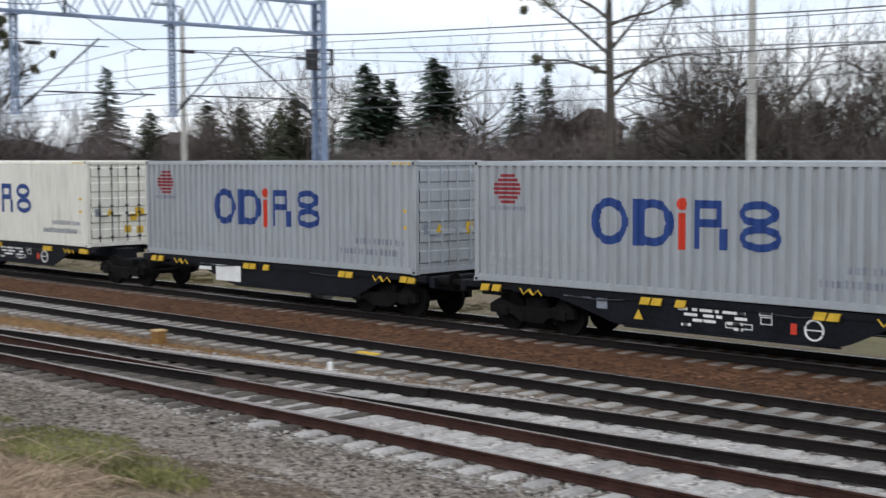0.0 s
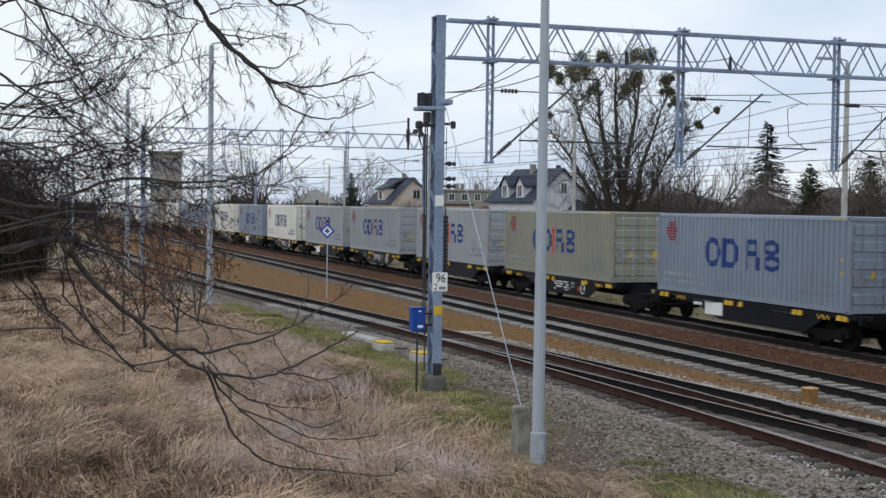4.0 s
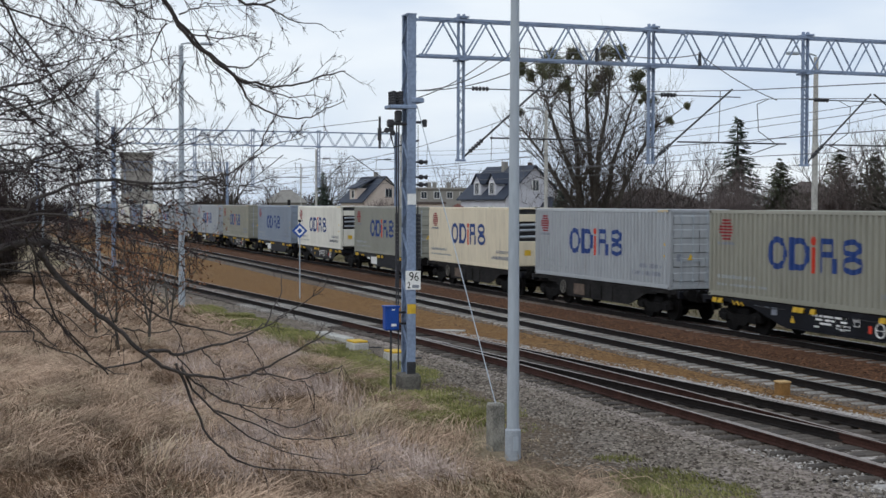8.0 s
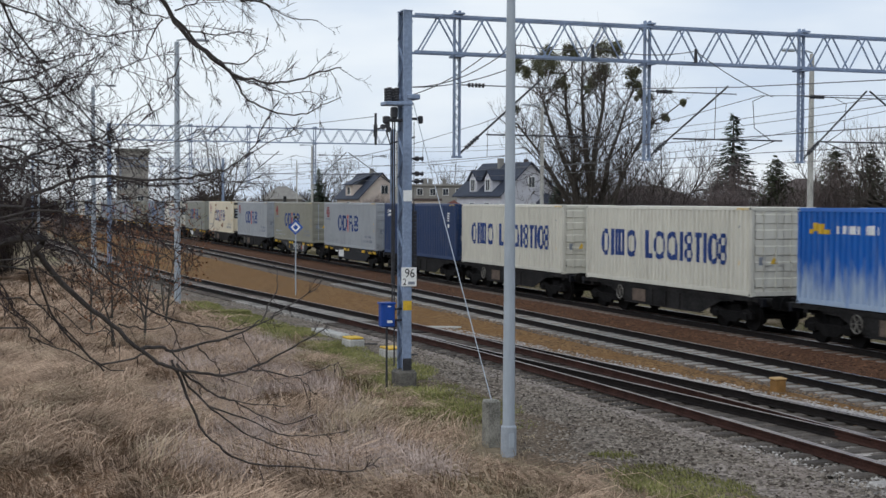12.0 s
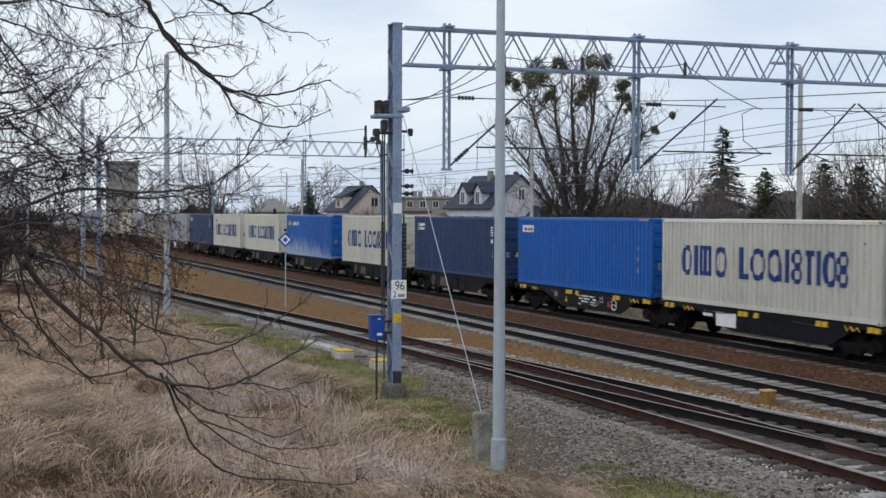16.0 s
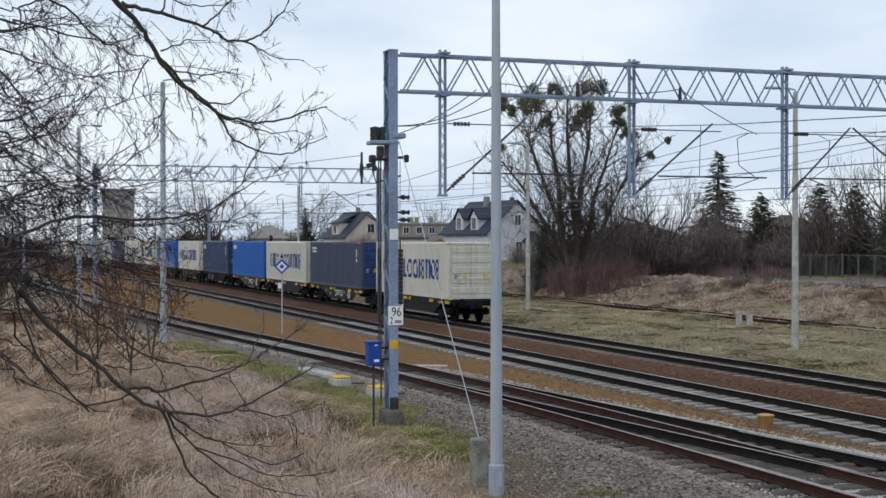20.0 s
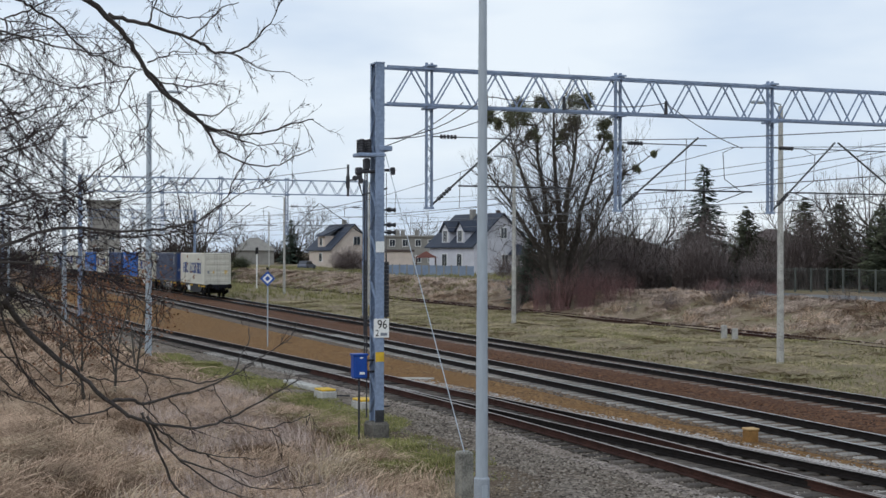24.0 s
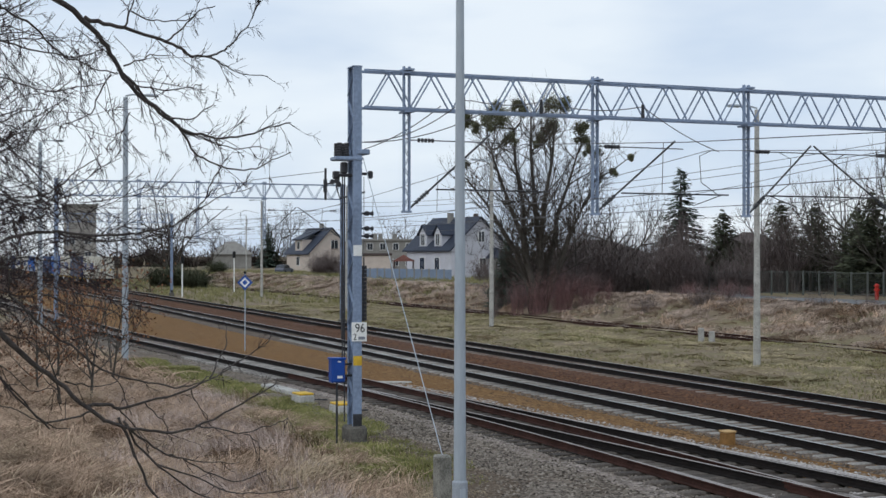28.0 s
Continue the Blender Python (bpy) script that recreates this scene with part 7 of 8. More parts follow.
    branch_line([(86.88, 3.70), (86.35, 4.00), (85.60, 4.24), (84.95, 4.75), (84.52, 5.55), (84.30, 6.11)], 7.9, 8.6, 0.0066, 0.0025, 12, 0.32, trunk[2])
    branch_line([(87.09, 9.10), (86.34, 9.00), (85.38, 8.92), (84.30, 8.57), (83.53, 8.55)], 7.7, 8.2, 0.0049, 0.0025, 8, 0.32, up)
    branch_line([(81.87, 7.31), (82.32, 6.51), (82.65, 5.71), (83.20, 5.38), (83.64, 5.23), (83.86, 4.96)], 8.0, 8.4, 0.0049, 0.0021, 8, 0.28)
    branch_line([(81.09, 5.74), (81.38, 5.05), (81.87, 4.54), (81.99, 4.13)], 8.0, 8.4, 0.0033, 0.0020, 5, 0.25)
    branch_line([(80.42, 6.17), (80.19, 5.42), (79.97, 4.73), (79.74, 4.05)], 8.0, 8.4, 0.0033, 0.0020, 5, 0.22)
    branch_line([(87.19, 1.67), (86.35, 1.95), (85.38, 2.27), (84.30, 2.42), (83.42, 3.15), (82.65, 3.78), (82.21, 4.08)], 7.7, 8.3, 0.0099, 0.0025, 16, 0.36, trunk[2])
    branch_line([(87.19, 0.14), (86.35, 0.43), (85.60, 0.70), (84.30, 0.93), (82.98, 0.84), (81.88, 0.80), (80.76, 0.89), (79.86, 1.12), (79.18, 1.29), (78.61, 1.75), (78.15, 2.22), (77.81, 3.03), (77.46, 3.61)], 7.5, 8.0, 0.0132, 0.0026, 22, 0.34, trunk[2])
    branch_line([(83.86, 0.84), (82.54, 0.59), (81.43, 0.59), (80.53, 0.71), (79.74, 0.80), (78.95, 0.71), (77.35, 0.71)], 8.0, 8.4, 0.0066, 0.0021, 12, 0.26)
    branch_line([(78.61, 1.75), (78.03, 2.10), (77.35, 2.45), (76.19, 2.81)], 8.0, 8.4, 0.0041, 0.0021, 6, 0.24)
    branch_line([(87.19, 1.70), (86.35, 1.41), (85.60, 1.28), (84.95, 1.38), (84.19, 1.65), (83.42, 2.02)], 7.5, 8.2, 0.0066, 0.0025, 14, 0.34, trunk[2])
    branch_line([(87.19, 3.81), (86.35, 3.38), (85.38, 2.99), (84.52, 2.39), (83.64, 1.95)], 7.6, 8.2, 0.0066, 0.0025, 14, 0.34, trunk[2])
    branch_line([(87.19, -0.42), (86.24, -0.25), (85.17, -0.09), (84.19, -0.25), (83.21, -0.10), (82.54, -0.44)], 7.9, 8.4, 0.0066, 0.0025, 14, 0.30, trunk[2])
    branch_line([(87.19, -1.09), (86.35, -1.21), (85.38, -1.67), (84.30, -1.56), (83.21, -2.03), (82.10, -2.15), (81.10, -2.62), (80.87, -2.05)], 7.6, 8.1, 0.0066, 0.0025, 16, 0.30, trunk[2])
    branch_line([(86.88, -2.10), (86.56, -2.44), (85.81, -3.34), (85.17, -4.03), (84.52, -4.61), (83.87, -5.07), (82.99, -5.95), (82.21, -6.54), (81.77, -6.82), (80.99, -7.00), (80.31, -7.16), (79.41, -7.20), (78.50, -7.02), (77.35, -6.54), (76.20, -5.85), (75.39, -5.40), (75.11, -5.08)], 7.7, 8.2, 0.0230, 0.0030, 10, 0.34, low)
    branch_line([(82.77, -6.07), (81.99, -6.05), (81.55, -6.19), (80.76, -6.01), (79.63, -5.78), (78.50, -5.46), (77.93, -5.08), (77.47, -4.86), (77.01, -4.63)], 8.0, 8.4, 0.0115, 0.0030, 7, 0.30)
    branch_line([(77.93, -5.04), (77.58, -4.40), (77.28, -3.82), (77.19, -3.24), (77.28, -2.82)], 8.0, 8.4, 0.0049, 0.0021, 4, 0.22)
    branch_line([(77.47, -4.86), (76.78, -4.41), (76.20, -4.07), (75.50, -3.49), (75.16, -2.84)], 8.0, 8.4, 0.0049, 0.0021, 4, 0.22)
    branch_line([(85.81, -1.55), (85.06, -2.30), (84.74, -2.69), (83.76, -3.38), (82.77, -4.19), (81.77, -4.78), (80.76, -5.08), (79.63, -5.33), (78.95, -5.39), (78.27, -5.19), (77.93, -4.97)], 7.4, 7.9, 0.0082, 0.0033, 10, 0.30, low)
    branch_line([(81.56, -6.61), (81.17, -7.46), (80.71, -8.50), (80.14, -9.54), (79.33, -10.35), (78.41, -10.78), (77.13, -10.96), (75.72, -11.05), (74.31, -11.18), (73.49, -11.07), (72.90, -10.62)], 8.0, 8.4, 0.0099, 0.0025, 9, 0.28)
    branch_line([(81.28, -6.71), (80.83, -7.58), (79.91, -8.52), (78.87, -9.34), (77.83, -9.93), (76.66, -10.36), (75.37, -10.55)], 8.0, 8.4, 0.0082, 0.0023, 6, 0.28)
    branch_line([(79.91, -8.52), (78.53, -9.00), (77.13, -9.59), (75.73, -9.73), (74.20, -9.51)], 8.0, 8.4, 0.0058, 0.0021, 5, 0.25)
    branch_line([(81.10, -6.98), (80.43, -7.54), (79.64, -8.06), (78.96, -8.30), (78.04, -8.85), (76.90, -9.26), (75.97, -8.97), (75.63, -8.84)], 8.0, 8.4, 0.0066, 0.0023, 7, 0.28)
    branch_line([(79.64, -8.06), (78.50, -8.32), (77.36, -8.48), (76.67, -8.45)], 8.0, 8.4, 0.0041, 0.0020, 4, 0.22)
    branch_line([(78.38, -6.98), (77.35, -7.16), (76.43, -7.29), (75.74, -7.08), (75.04, -6.86), (74.70, -6.70)], 8.0, 8.4, 0.0049, 0.0021, 5, 0.22)
    branch_line([(76.43, -7.29), (75.97, -7.69), (75.56, -8.04)], 8.0, 8.4, 0.0033, 0.0018, 2, 0.18)
    branch_line([(87.09, -3.87), (86.35, -4.67), (85.38, -5.59), (84.74, -6.39), (84.19, -6.79), (83.43, -6.95)], 7.9, 8.6, 0.0074, 0.0025, 6, 0.28, low)
    branch_line([(84.30, -6.69), (83.21, -6.51), (82.66, -6.30)], 8.0, 8.4, 0.0049, 0.0049, 2, 0.20)
    branch_line([(87.09, -5.53), (86.35, -5.82), (85.38, -6.21), (84.30, -6.74)], 7.7, 8.4, 0.0058, 0.0025, 6, 0.25, low)
    branch_line([(81.55, -6.19), (80.99, -6.73), (80.58, -7.42), (80.31, -7.99)], 8.0, 8.4, 0.0049, 0.0020, 3, 0.22)
    branch_line([(80.49, -5.99), (79.97, -6.53), (79.52, -7.04)], 8.0, 8.4, 0.0041, 0.0020, 2, 0.20)
    branch_line([(83.65, -5.08), (82.99, -5.21), (81.88, -5.23), (81.39, -4.90)], 8.0, 8.4, 0.0049, 0.0021, 4, 0.22)
    branch_line([(81.77, -4.83), (81.39, -5.47), (80.99, -6.50)], 8.0, 8.4, 0.0033, 0.0018, 3, 0.20)
    branch_line([(87.09, -2.76), (86.24, -3.00), (84.95, -3.36), (83.86, -3.65), (82.99, -3.35)], 7.4, 7.9, 0.0058, 0.0021, 10, 0.28, low)
    branch_line([(87.09, -4.21), (86.03, -4.41), (84.95, -5.38), (84.08, -5.36), (83.76, -6.20)], 7.8, 8.3, 0.0049, 0.0020, 8, 0.26, low)
    branch_line([(78.61, -5.53), (78.38, -6.11), (77.93, -6.58)], 8.0, 8.4, 0.0030, 0.0018, 2, 0.18)
    branch_line([(88.29, 8.03), (87.64, 6.74), (86.76, 5.56), (86.09, 4.68), (85.20, 3.70), (84.19, 2.70), (83.74, 2.44)], 7.9, 8.5, 0.0099, 0.0033, 12, 0.34, up)
    branch_line([(86.76, 5.38), (85.99, 5.59), (85.11, 5.89)], 8.0, 8.4, 0.0066, 0.0025, 5, 0.30)
    branch_line([(90.41, 5.39), (88.92, 4.58), (87.94, 3.94), (86.96, 3.19), (85.96, 2.43), (84.96, 2.04), (84.30, 2.20), (83.17, 2.50)], 7.4, 7.9, 0.0099, 0.0033, 12, 0.34, trunk[2])
    branch_line([(90.39, 1.19), (89.54, 1.28), (88.47, 1.42), (86.73, 1.66), (85.19, 2.04), (84.30, 2.13)], 7.7, 8.2, 0.0066, 0.0033, 12, 0.30, trunk[2])
    branch_line([(89.15, 8.09), (88.29, 7.04), (87.30, 5.76), (86.53, 4.44), (85.42, 2.90)], 7.4, 8.0, 0.0066, 0.0025, 12, 0.34, up)
    branch_line([(90.19, 3.86), (88.70, 3.69), (87.18, 3.97), (85.87, 4.13), (84.87, 4.73), (84.32, 5.65)], 7.5, 8.3, 0.0066, 0.0025, 12, 0.34, trunk[2])
    branch_line([(87.37, -1.46), (87.10, -1.91), (86.81, -3.04), (86.25, -4.63), (85.12, -6.01), (84.22, -6.93)], 7.5, 8.1, 0.0082, 0.0049, 5, 0.30, low)
    branch_line([(89.10, -1.36), (88.88, -1.92), (88.55, -2.82), (88.00, -3.72), (87.67, -4.40), (86.68, -5.31)], 7.8, 8.4, 0.0066, 0.0033, 7, 0.30, low)
    branch_line([(90.16, -1.93), (89.52, -2.59), (88.44, -3.94), (87.34, -4.85), (86.24, -5.77)], 7.9, 8.5, 0.0066, 0.0033, 7, 0.30, low)
    branch_line([(90.39, 2.75), (88.26, 2.86), (86.96, 2.74), (85.64, 2.66), (84.53, 3.04)], 7.5, 8.1, 0.0058, 0.0023, 12, 0.30, trunk[2])
    for k in range(12):
        a, e = r.uniform(88.0, 91.0), r.uniform(-6.5, 9.5)
        s = r.uniform(-2.0, 1.5)
        branch_line([(a, e), (a - 1.6, e + 0.3 * s), (a - 2.6, e + 0.8 * s), (a - r.uniform(3.0, 4.2), e + s)], r.uniform(7.0, 8.5), r.uniform(7.6, 9.0), 0.010, 0.003, 12, 0.4, up if e > 3 else trunk[2] if e > -1.5 else low)
    # thin hanging sprays between the larger branches
    for k in range(80):
        az, el = r.uniform(80.6, 90.5), r.uniform(0.5, 10.5)
        if az < 82.5 and el < 6.0 or az < 84.0 and 2.6 < el < 4.6:
            continue
        p = at(az, el, r.uniform(7.6, 8.8))
        d = Vector((r.uniform(-0.5, 0.5), r.uniform(0.0, 0.9), r.uniform(-0.9, 0.35))).normalized()
        line = [p]
        for j in range(5):
            d = (d + Vector((r.uniform(-1, 1), r.uniform(-1, 1), r.uniform(-1, 0.8))) * 0.16).normalized()
            line.append(line[-1] + d * r.uniform(0.05, 0.10))
        twigs.append((line, [0.0024 * (1 - 0.1 * j) for j in range(6)]))
        sprigs(line, 0.0017, 7, 0.20, 1)
    for k in range(85):
        az, el = (r.uniform(86.6, 91.0), r.uniform(-3.0, 6.0)) if k < 45 else (r.uniform(82.5, 90.0), r.uniform(-2.2, 2.4))
        p = at(az, el, r.uniform(7.2, 8.8))
        d = Vector((r.uniform(-0.3, 0.3), r.uniform(0.2, 1.0), r.uniform(-0.6, 0.5))).normalized()
        line = [p + d * 0.09 * j + Vector((r.uniform(-1, 1), r.uniform(-1, 1), r.uniform(-1, 1))) * 0.02 for j in range(6)]
        twigs.append((line, [0.0034 * (1 - 0.1 * j) for j in range(6)]))
        sprigs(line, 0.0022, 9, 0.22, 1)
    m = Mesh()
    for line, radii in twigs:
        m.tube(line, radii, 3, cap=False)
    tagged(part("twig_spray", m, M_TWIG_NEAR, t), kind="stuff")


near_tree()


def sapling(x, y, h, seed):
    """A small oak that has kept its dead leaves."""
    r = random.Random(seed)
    t = thing("oak_sapling", "young oak with rust-brown dead leaves", "tree", "oak saplings", pose(x, y, hill(x, y)))
    limbs, twigs = [], []
    grow(r, Vector((0, 0, -0.1)), Vector((0.05, 0, 1)), h * 0.6, 0.045, 2, limbs, twigs, 0, (7, 9), 0.9, 0.15, 0.006)
    m = Mesh()
    for pts, radii, level in limbs[1:]:
        m.tube(pts, radii, 5, cap=False)
    part("trunk", Mesh().tube(limbs[0][0], limbs[0][1], 6), M_BARK, t)
    tagged(part("branchwork", m, M_BARK, t), kind="stuff")
    tagged(part("twig_spray", ribbons(twigs), M_TWIG, t), kind="stuff")
    lv = Mesh()
    for pts, w in twigs:
        for p in pts[1:]:
            if r.random() < 0.85 and p[2] < h * 0.95:
                q = Vector(p) + Vector((r.uniform(-0.08, 0.08), r.uniform(-0.08, 0.08), r.uniform(-0.06, 0.03)))
                a = Vector((r.uniform(-1, 1), r.uniform(-1, 1), r.uniform(-1, 0.2))).normalized() * r.uniform(0.04, 0.07)
                b = a.cross(Vector((r.uniform(-1, 1), r.uniform(-1, 1), r.uniform(-1, 1)))).normalized() * 0.03
                lv.add([tuple(q - a), tuple(q + b), tuple(q + a), tuple(q - b)], [(0, 1, 2, 3)])
    tagged(part("dead_leaves", lv, M_RUST_LEAF, t), kind="stuff")


for k, (x, y, h) in enumerate(((-40.0, 5.2, 5.0), (-44.0, 5.8, 4.4), (-47.0, 6.8, 4.8), (-42.5, 3.9, 4.2), (-50.5, 7.3, 4.6), (-45.5, 4.8, 4.6), (-38.5, 4.2, 3.4), (-53.0, 6.4, 4.8))):
    sapling(x, y, h, 3 + k)


# ---- buildings and road ----
M_RENDER_WHITE = mat("white_render", (0.54, 0.54, 0.585), 0.9, 0, 0.12, 0.8)
M_RENDER_PINK = mat("pale_render", (0.56, 0.48, 0.42), 0.9, 0, 0.15, 0.8)
M_RENDER_GREY = mat("grey_render", (0.25, 0.238, 0.218), 0.9, 0, 0.2, 0.8)
M_TOWER = mat("tower_concrete", (0.29, 0.27, 0.245), 0.9, 0, 0.35, 0.4)
M_ROOF = mat("slate_roof", (0.032, 0.040, 0.062), 0.6, 0, 0.25, 1.2)
M_ROOF_BROWN = mat("brown_roof", (0.085, 0.065, 0.06), 0.8, 0, 0.25, 1.2)
M_TILE_RED = mat("red_tiles", (0.13, 0.05, 0.038), 0.8, 0, 0.3, 1.2)
M_FENCE_BLUE = mat("fence_blue_grey", (0.20, 0.25, 0.33), 0.7, 0, 0.15, 1.0)
M_FENCE = mat("fence_steel", (0.13, 0.14, 0.13), 0.7, 0.2, 0.2, 1.0)


def window(parent, x, y, z, w, h, side=0):
    """A framed window on a wall that looks along -y (side 0) or -x (side 1)."""
    m = pose(x, y, z, 0, 0, -90 if side else 0)
    fr = part("window", Mesh().box(-w / 2 - 0.08, w / 2 + 0.08, -0.07, 0.03, -h / 2 - 0.08, h / 2 + 0.08), M_WHITE if side < 2 else M_ROOF, parent, m=m)
    part("pane", Mesh().box(-w / 2, -0.03, -0.085, -0.06, -h / 2, h / 2), M_GLASS, fr)
    part("pane", Mesh().box(0.03, w / 2, -0.085, -0.06, -h / 2, h / 2), M_GLASS, fr)
    return fr


def gable_roof(x0, x1, y0, y1, ez, rz, over=0.5, thick=0.18):
    """Two slopes whose ridge runs along y."""
    cx = (x0 + x1) / 2
    out = []
    for s in (-1, 1):
        e = x0 - over if s < 0 else x1 + over
        drop = (rz - ez) / (cx - x0) * over
        m = Mesh()
        v = [(e, y0 - over, ez - drop), (cx, y0 - over, rz), (cx, y1 + over, rz), (e, y1 + over, ez - drop)]
        m.add(v + [(a, b, c + thick) for a, b, c in v], [(0, 1, 2, 3), (7, 6, 5, 4), (0, 4, 5, 1), (1, 5, 6, 2), (2, 6, 7, 3), (3, 7, 4, 0)])
        out.append(m)
    return out


def gable_walls(x0, x1, y0, y1, ez, rz):
    cx = (x0 + x1) / 2
    return Mesh().add([(x0, y0, -1), (x1, y0, -1), (x1, y0, ez), (cx, y0, rz), (x0, y0, ez), (x0, y1, -1), (x1, y1, -1), (x1, y1, ez), (cx, y1, rz), (x0, y1, ez)],
                      [(0, 1, 2, 3, 4), (9, 8, 7, 6, 5), (0, 4, 9, 5), (2, 1, 6, 7)])


def white_house():
    x, y, _ = polar(66.72, 188)
    h = thing("white_house", "white rendered house with a dark blue-grey gabled roof and two dormers", "house", m=pose(x, y, hill(x, y), 0, 0, 66.75 + 33))
    part("wall", gable_walls(-4.6, 4.6, 0, 12, 4.0, 8.2), M_RENDER_WHITE, h)
    for m in gable_roof(-4.6, 4.6, 0, 12, 4.0, 8.2):
        part("roof_slope", m, M_ROOF, h)
    part("chimney", Mesh().box(-0.9, -0.2, 6.4, 7.1, 7.2, 9.0, bevel=0.04), M_RENDER_GREY, h)
    part("chimney", Mesh().box(0.5, 1.0, 2.0, 2.5, 7.4, 8.8, bevel=0.04), M_ROOF_BROWN, h)
    for q in (3.6, 7.6):
        d = part("dormer", Mesh().add([(-4.5, q - 1.0, 4.0), (-4.5, q + 1.0, 4.0), (-4.5, q + 1.0, 6.0), (-4.5, q, 7.1), (-4.5, q - 1.0, 6.0), (-0.5, q - 1.0, 4.0), (-0.5, q + 1.0, 4.0), (-1.8, q + 1.0, 6.0), (-1.0, q, 7.1), (-1.8, q - 1.0, 6.0)],
                                           [(0, 4, 3, 2, 1), (0, 5, 9, 4), (1, 2, 7, 6)]), M_RENDER_WHITE, h)
        for s in (-1, 1):
            part("dormer_roof", Mesh().add([(-4.8, q, 7.2), (-4.8, q + s * 1.35, 5.75), (-1.8, q + s * 1.35, 5.75), (-0.6, q, 7.2), (-4.8, q, 7.35), (-4.8, q + s * 1.35, 5.9), (-1.8, q + s * 1.35, 5.9), (-0.6, q, 7.35)], [(0, 1, 2, 3), (7, 6, 5, 4), (0, 4, 5, 1), (1, 5, 6, 2)]), M_ROOF, d)
        window(h, -4.53, q, 5.2, 1.0, 1.5, 1)
        window(h, -4.63, q, 1.9, 1.2, 1.6, 1)
    window(h, 0.2, -0.02, 5.6, 0.9, 1.4)
    window(h, 0.4, -0.02, 1.9, 0.9, 1.5)
    window(h, 3.6, -0.02, 1.9, 0.6, 1.5)
    porch = part("porch", Mesh().box(1.2, 1.4, -1.8, -1.6, 0, 2.6).box(3.2, 3.4, -1.8, -1.6, 0, 2.6), M_RENDER_GREY, h)
    part("porch_roof", Mesh().add([(0.8, -2.1, 2.6), (3.8, -2.1, 2.6), (3.8, 0, 2.6), (0.8, 0, 2.6), (2.3, -1.0, 4.1), (2.3, 0, 4.1)], [(3, 2, 1, 0), (0, 1, 4), (1, 2, 5, 4), (3, 0, 4, 5)]), M_ROOF, porch)
    part("door", Mesh().box(1.8, 2.8, -0.06, 0, 0, 2.1), M_ROOF_BROWN, h)


def pale_house():
    x, y, _ = polar(72.9, 256)
    h = thing("pale_house", "pale rendered house with a dark blue gabled roof", "house", m=pose(x, y, hill(x, y), 0, 0, 72.9 + 24))
    part("wall", gable_walls(-4.4, 4.4, 0, 11, 3.6, 8.0), M_RENDER_PINK, h)
    for m in gable_roof(-4.4, 4.4, 0, 11, 3.6, 8.0):
        part("roof_slope", m, M_ROOF, h)
    part("dormer", Mesh().box(-4.3, -1.2, 3.6, 7.0, 3.8, 5.9), M_RENDER_PINK, h)
    part("dormer_roof", Mesh().add([(-4.8, 3.2, 5.8), (-4.8, 7.4, 5.8), (0, 7.4, 8.0), (0, 3.2, 8.0), (-4.8, 3.2, 6.0), (-4.8, 7.4, 6.0), (0, 7.4, 8.2), (0, 3.2, 8.2)], [(3, 2, 1, 0), (4, 5, 6, 7), (0, 1, 5, 4), (1, 2, 6, 5), (3, 0, 4, 7)]), M_ROOF, h)
    window(h, -4.32, 5.3, 4.8, 1.1, 1.4, 1)
    window(h, -4.42, 5.3, 1.9, 1.3, 1.5, 1)
    w = window(h, 0.6, -0.02, 5.0, 1.3, 1.5)
    for q in (-0.87, 0.8):
        part("red_trim", Mesh().box(-0.75, 0.75, -0.075, 0.0, q, q + 0.07), M_TILE_RED, w)
    part("chimney", Mesh().box(-0.4, 0.3, 4.0, 4.7, 7.4, 9.0, bevel=0.04), M_RENDER_GREY, h)


def block(name, label, az, d, w, depth, height, material, roof, rows, cols, turn=0.0, cap=0.4, hip=0.0):
    """A plain building with rows of windows."""
    x, y, _ = polar(az, d)
    h = thing(name, label, "house", m=pose(x, y, hill(x, y), 0, 0, az + turn))
    part("wall", Mesh().box(-w / 2, w / 2, 0, depth, -1, height), material, h)
    if hip:
        part("roof", Mesh().add([(-w / 2 - 0.6, -0.6, height), (w / 2 + 0.6, -0.6, height), (w / 2 + 0.6, depth + 0.6, height), (-w / 2 - 0.6, depth + 0.6, height), (-w * 0.12, depth / 2, height + hip), (w * 0.12, depth / 2, height + hip)], [(3, 2, 1, 0), (0, 1, 5, 4), (1, 2, 5), (2, 3, 4, 5), (3, 0, 4)]), roof, h)
    else:
        part("roof", Mesh().box(-w / 2 - 0.3, w / 2 + 0.3, -0.3, depth + 0.3, height, height + cap, bevel=0.05), roof, h)
    for i in range(rows):
        for j in range(cols):
            window(h, -w / 2 + w * (j + 0.5) / cols, -0.02, 1.7 + i * 2.9, min(1.2, w / cols * 0.4), 1.15)
    return h


white_house()
pale_house()
b = block("flat_roofed_house", "grey flat-roofed house with chimneys", 70.5, 250, 9.5, 8, 5.6, M_RENDER_GREY, M_RENDER_GREY, 2, 4, 10)
for q in (-2.4, -1.4, 1.2):
    part("chimney", Mesh().box(q, q + 0.7, 3, 3.7, 5.9, 7.0), M_RENDER_GREY, b)
block("low_shed", "low pale garden building", 71.3, 235, 7, 5, 3.0, M_RENDER_PINK, M_ROOF_BROWN, 0, 0)
block("tower_block", "tall weathered concrete tower beyond the line", 83.05, 300, 6.6, 8, 14.6, M_TOWER, M_CONC_DARK, 3, 2, 0, 0.7)
block("hipped_house", "pale house with a brown hipped roof among the trees", 38.55, 112, 4.6, 7, 5.0, M_RENDER_PINK, M_ROOF_BROWN, 1, 2, 0, hip=1.7)
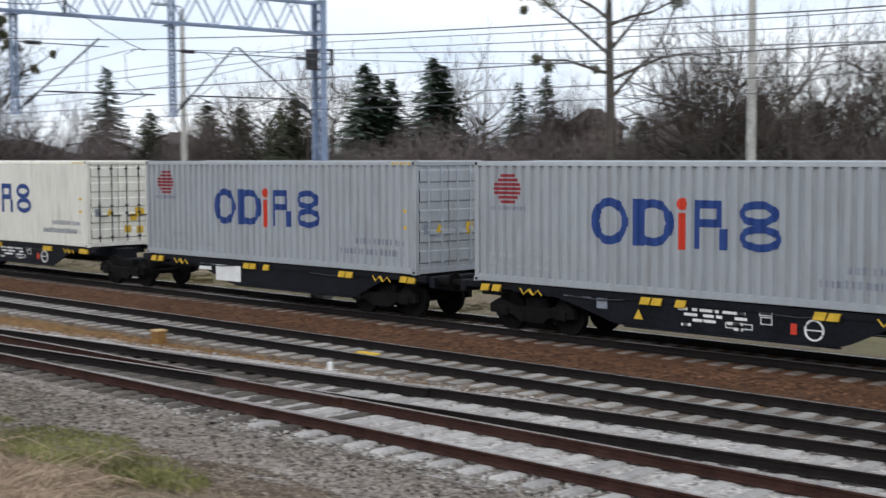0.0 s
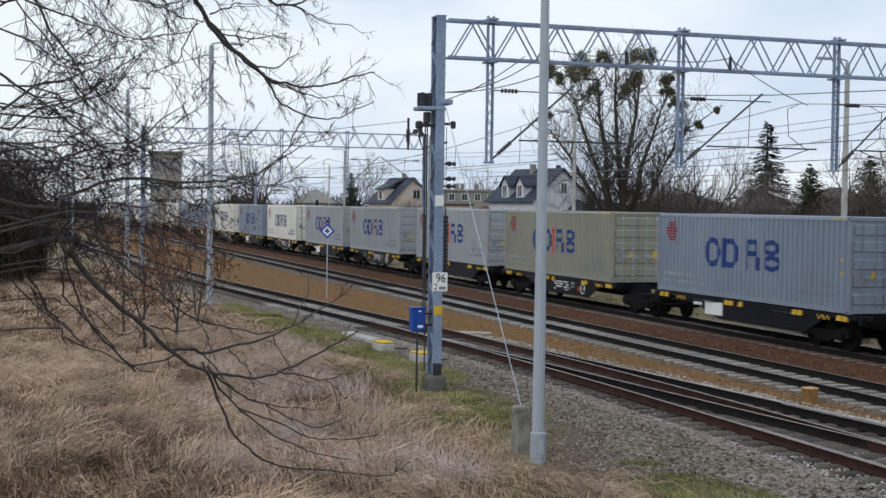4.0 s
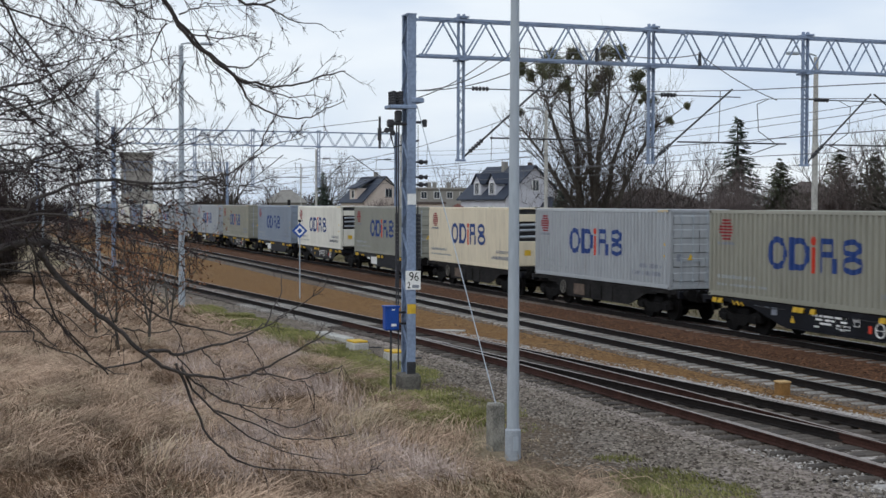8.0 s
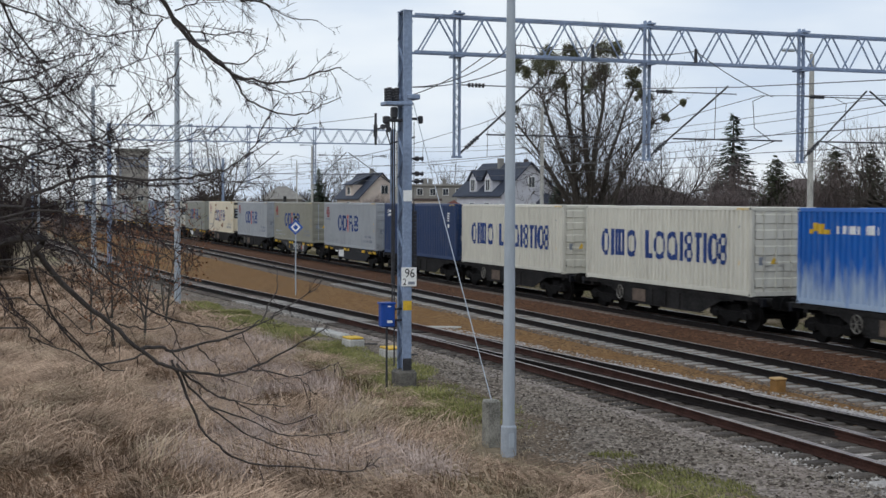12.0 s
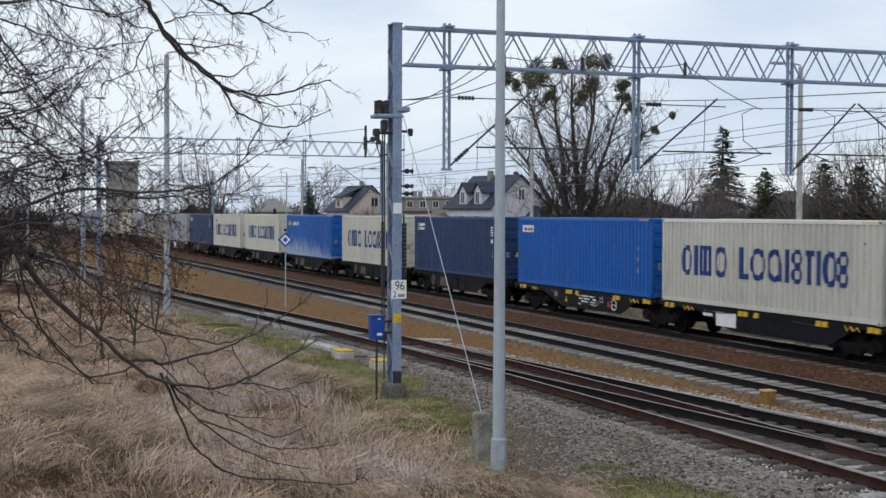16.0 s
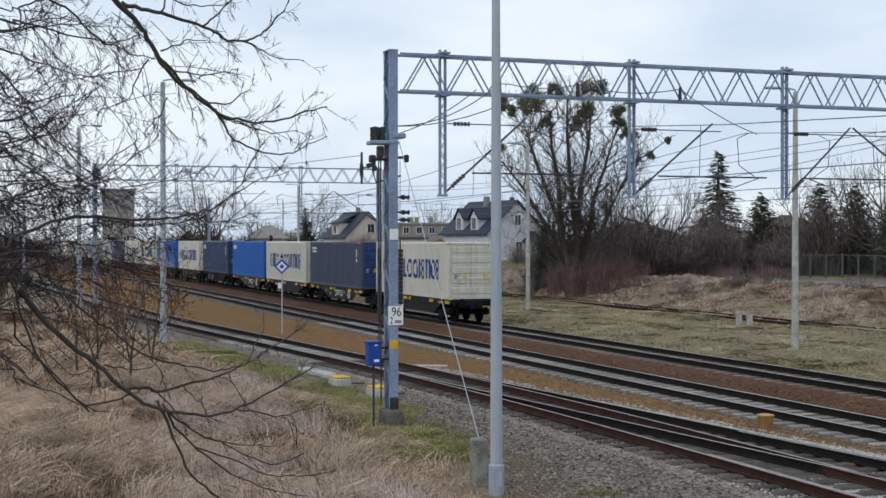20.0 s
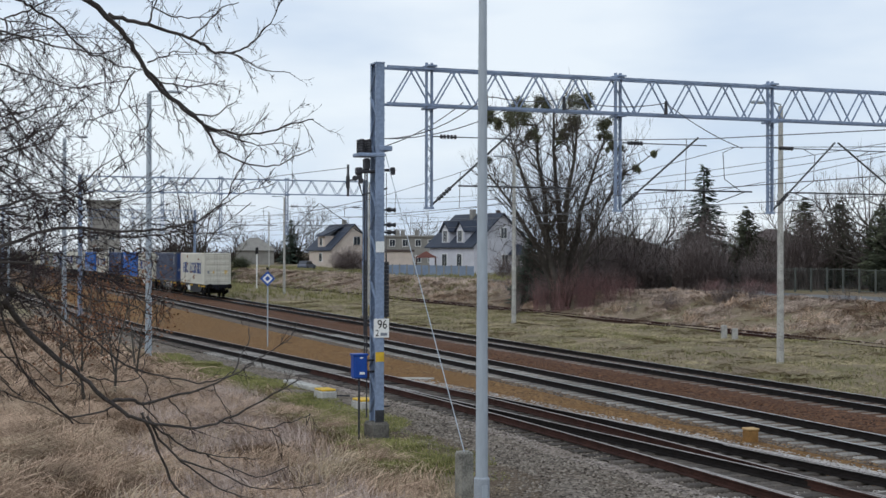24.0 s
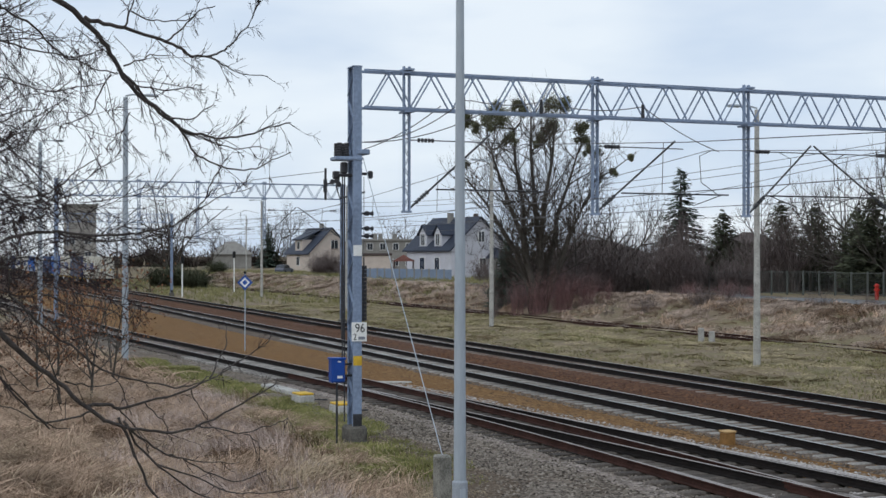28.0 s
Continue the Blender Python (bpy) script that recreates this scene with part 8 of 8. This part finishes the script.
block("hipped_house", "low house with a brown roof behind the trees", 61.9, 155, 12, 8, 3.0, M_RENDER_GREY, M_ROOF_BROWN, 1, 3, 0, hip=1.8)
block("hipped_house", "brick-brown house roof behind the conifers", 55.7, 150, 5.5, 6, 4.4, M_ROOF_BROWN, M_ROOF_BROWN, 1, 2, 0, hip=1.2)
block("far_shed", "grey-roofed shed beyond the line", 77.0, 320, 9, 6, 3.2, M_RENDER_GREY, M_RENDER_GREY, 0, 0, 0, hip=3.0)
g = thing("garden_pavilion", "small open pavilion with a red tiled roof", "pavilion", m=pose(*polar(69.9, 186)[:2], 1.2, 0, 0, 70))
part("roof", Mesh().add([(-1.6, -1.5, 2.2), (1.6, -1.5, 2.2), (1.6, 1.5, 2.2), (-1.6, 1.5, 2.2), (0, 0, 3.1)], [(3, 2, 1, 0), (0, 1, 4), (1, 2, 4), (2, 3, 4), (3, 0, 4)]), M_TILE_RED, g)
for q in ((-1.3, -1.2), (1.3, -1.2), (1.3, 1.2), (-1.3, 1.2)):
    part("post", Mesh().box(q[0] - 0.1, q[0] + 0.1, q[1] - 0.1, q[1] + 0.1, -0.5, 2.4), M_ROOF_BROWN, g)


def panel_fence(az0, az1, d0, d1, n, height):
    f = thing("garden_fence", "blue-grey panel fence round the garden", "fence")
    p, q = Vector(polar(az0, d0)), Vector(polar(az1, d1))
    for k in range(n):
        a, b = p.lerp(q, k / n), p.lerp(q, (k + 1) / n)
        z = hill(a.x, a.y)
        part("panel", Mesh().bar((a.x, a.y, z + height / 2), (b.x, b.y, z + height / 2), 0.05, height - 0.1), M_FENCE_BLUE, f)
        part("post", Mesh().box(a.x - 0.08, a.x + 0.08, a.y - 0.08, a.y + 0.08, z - 0.3, z + height + 0.05), M_RENDER_GREY, f)


panel_fence(71.6, 67.9, 176, 172, 12, 1.35)


def mesh_fence():
    f = thing("mesh_fence", "grey-green wire mesh fence with steel posts", "fence")
    n = 30
    pts = []
    for k in range(n + 1):
        x, y, _ = polar(63.5 - 0.62 * k, 112 - 0.25 * k)
        pts.append(Vector((x, y, hill(x, y))))
    wires = Mesh()
    for k, p in enumerate(pts):
        part("post", Mesh().box(p.x - 0.05, p.x + 0.05, p.y - 0.05, p.y + 0.05, p.z - 0.3, p.z + 1.85), M_FENCE, f)
        if k < n:
            q = pts[k + 1]
            for h in (0.15, 1.75):
                part("rail", Mesh().bar(p + Vector((0, 0, h)), q + Vector((0, 0, h)), 0.05), M_FENCE, f)
            for j in range(1, 12):
                a = p.lerp(q, j / 12)
                wires.bar(a + Vector((0, 0, 0.1)), a + Vector((0, 0, 1.75)), 0.012)
    tagged(part("mesh_infill", wires, M_FENCE, f), kind="stuff")


mesh_fence()


def build_road():
    """The road along the top of the bank."""
    xs = [20 - 4 * k for k in range(60)]
    v = [(x, y, hill(x, y) + 0.07) for x in xs for y in (55.0, 56.8, 58.6, 60.4)]
    f = [(k * 4 + j, k * 4 + j + 1, k * 4 + j + 5, k * 4 + j + 4)[::-1] for k in range(len(xs) - 1) for j in range(3)]
    me = bpy.data.meshes.new("road")
    me.from_pydata(v, [], f)
    me.materials.append(M_ASPHALT)
    tagged(new("road", me), "grey asphalt road on top of the bank", "road", kind="structure")


build_road()
x, y, _ = polar(50.75, 100)
h = thing("hydrant", "red hydrant post beside the fence", "hydrant", m=pose(x, y, hill(x, y)))
M_RED = mat("hydrant_red", (0.45, 0.03, 0.02), 0.5, 0, 0.2, 4)
part("post", Mesh().tube([(0, 0, -0.2), (0, 0, 0.9)], 0.13, 10), M_RED, h)
part("cap", Mesh().tube([(0, 0, 0.9), (0, 0, 1.0), (0, 0, 1.12)], [0.18, 0.18, 0.06], 10), M_RED, h)
part("outlet", Mesh().tube([(-0.24, 0, 0.7), (0.24, 0, 0.7)], 0.08, 8), M_RED, h)


def parked_car():
    x, y, _ = polar(74.85, 236)
    c = thing("parked_car", "small dark parked car by the house", "car", m=pose(x, y, hill(x, y), 0, 0, 140))
    P = mat("car_paint", (0.10, 0.11, 0.14), 0.3, 0.3, 0.1, 2)
    part("body", Mesh().prism([(-2.0, 0.3), (2.0, 0.3), (2.05, 0.75), (1.2, 0.92), (-1.95, 0.95), (-2.05, 0.6)], -0.8, 0.8), P, c)
    part("cabin", Mesh().prism([(-1.85, 0.95), (1.0, 0.93), (0.4, 1.45), (-1.4, 1.47)], -0.7, 0.7), M_GLASS, c)
    part("roof", Mesh().box(-1.35, 0.35, -0.68, 0.68, 1.45, 1.50, bevel=0.02), P, c)
    for q in (-1.25, 1.25):
        for s in (-0.82, 0.66):
            part("wheel", Mesh().tube([(q, s, 0.31), (q, s + 0.16, 0.31)], 0.31, 14), M_BLACK, c)


parked_car()


def signal_post(az, d, h):
    x, y, _ = polar(az, d)
    s = thing("signal_post", "white signal post with a dark head", "signal", "signal posts", pose(x, y, hill(x, y)))
    part("post", Mesh().tube([(0, 0, -0.3), (0, 0, h)], 0.08, 8), M_WHITE, s)
    part("head", Mesh().box(-0.25, 0.25, -0.15, 0.15, h, h + 0.8, bevel=0.05), M_BLACK, s)


signal_post(79.0, 150, 3.6)
signal_post(76.9, 170, 4.2)


motions()
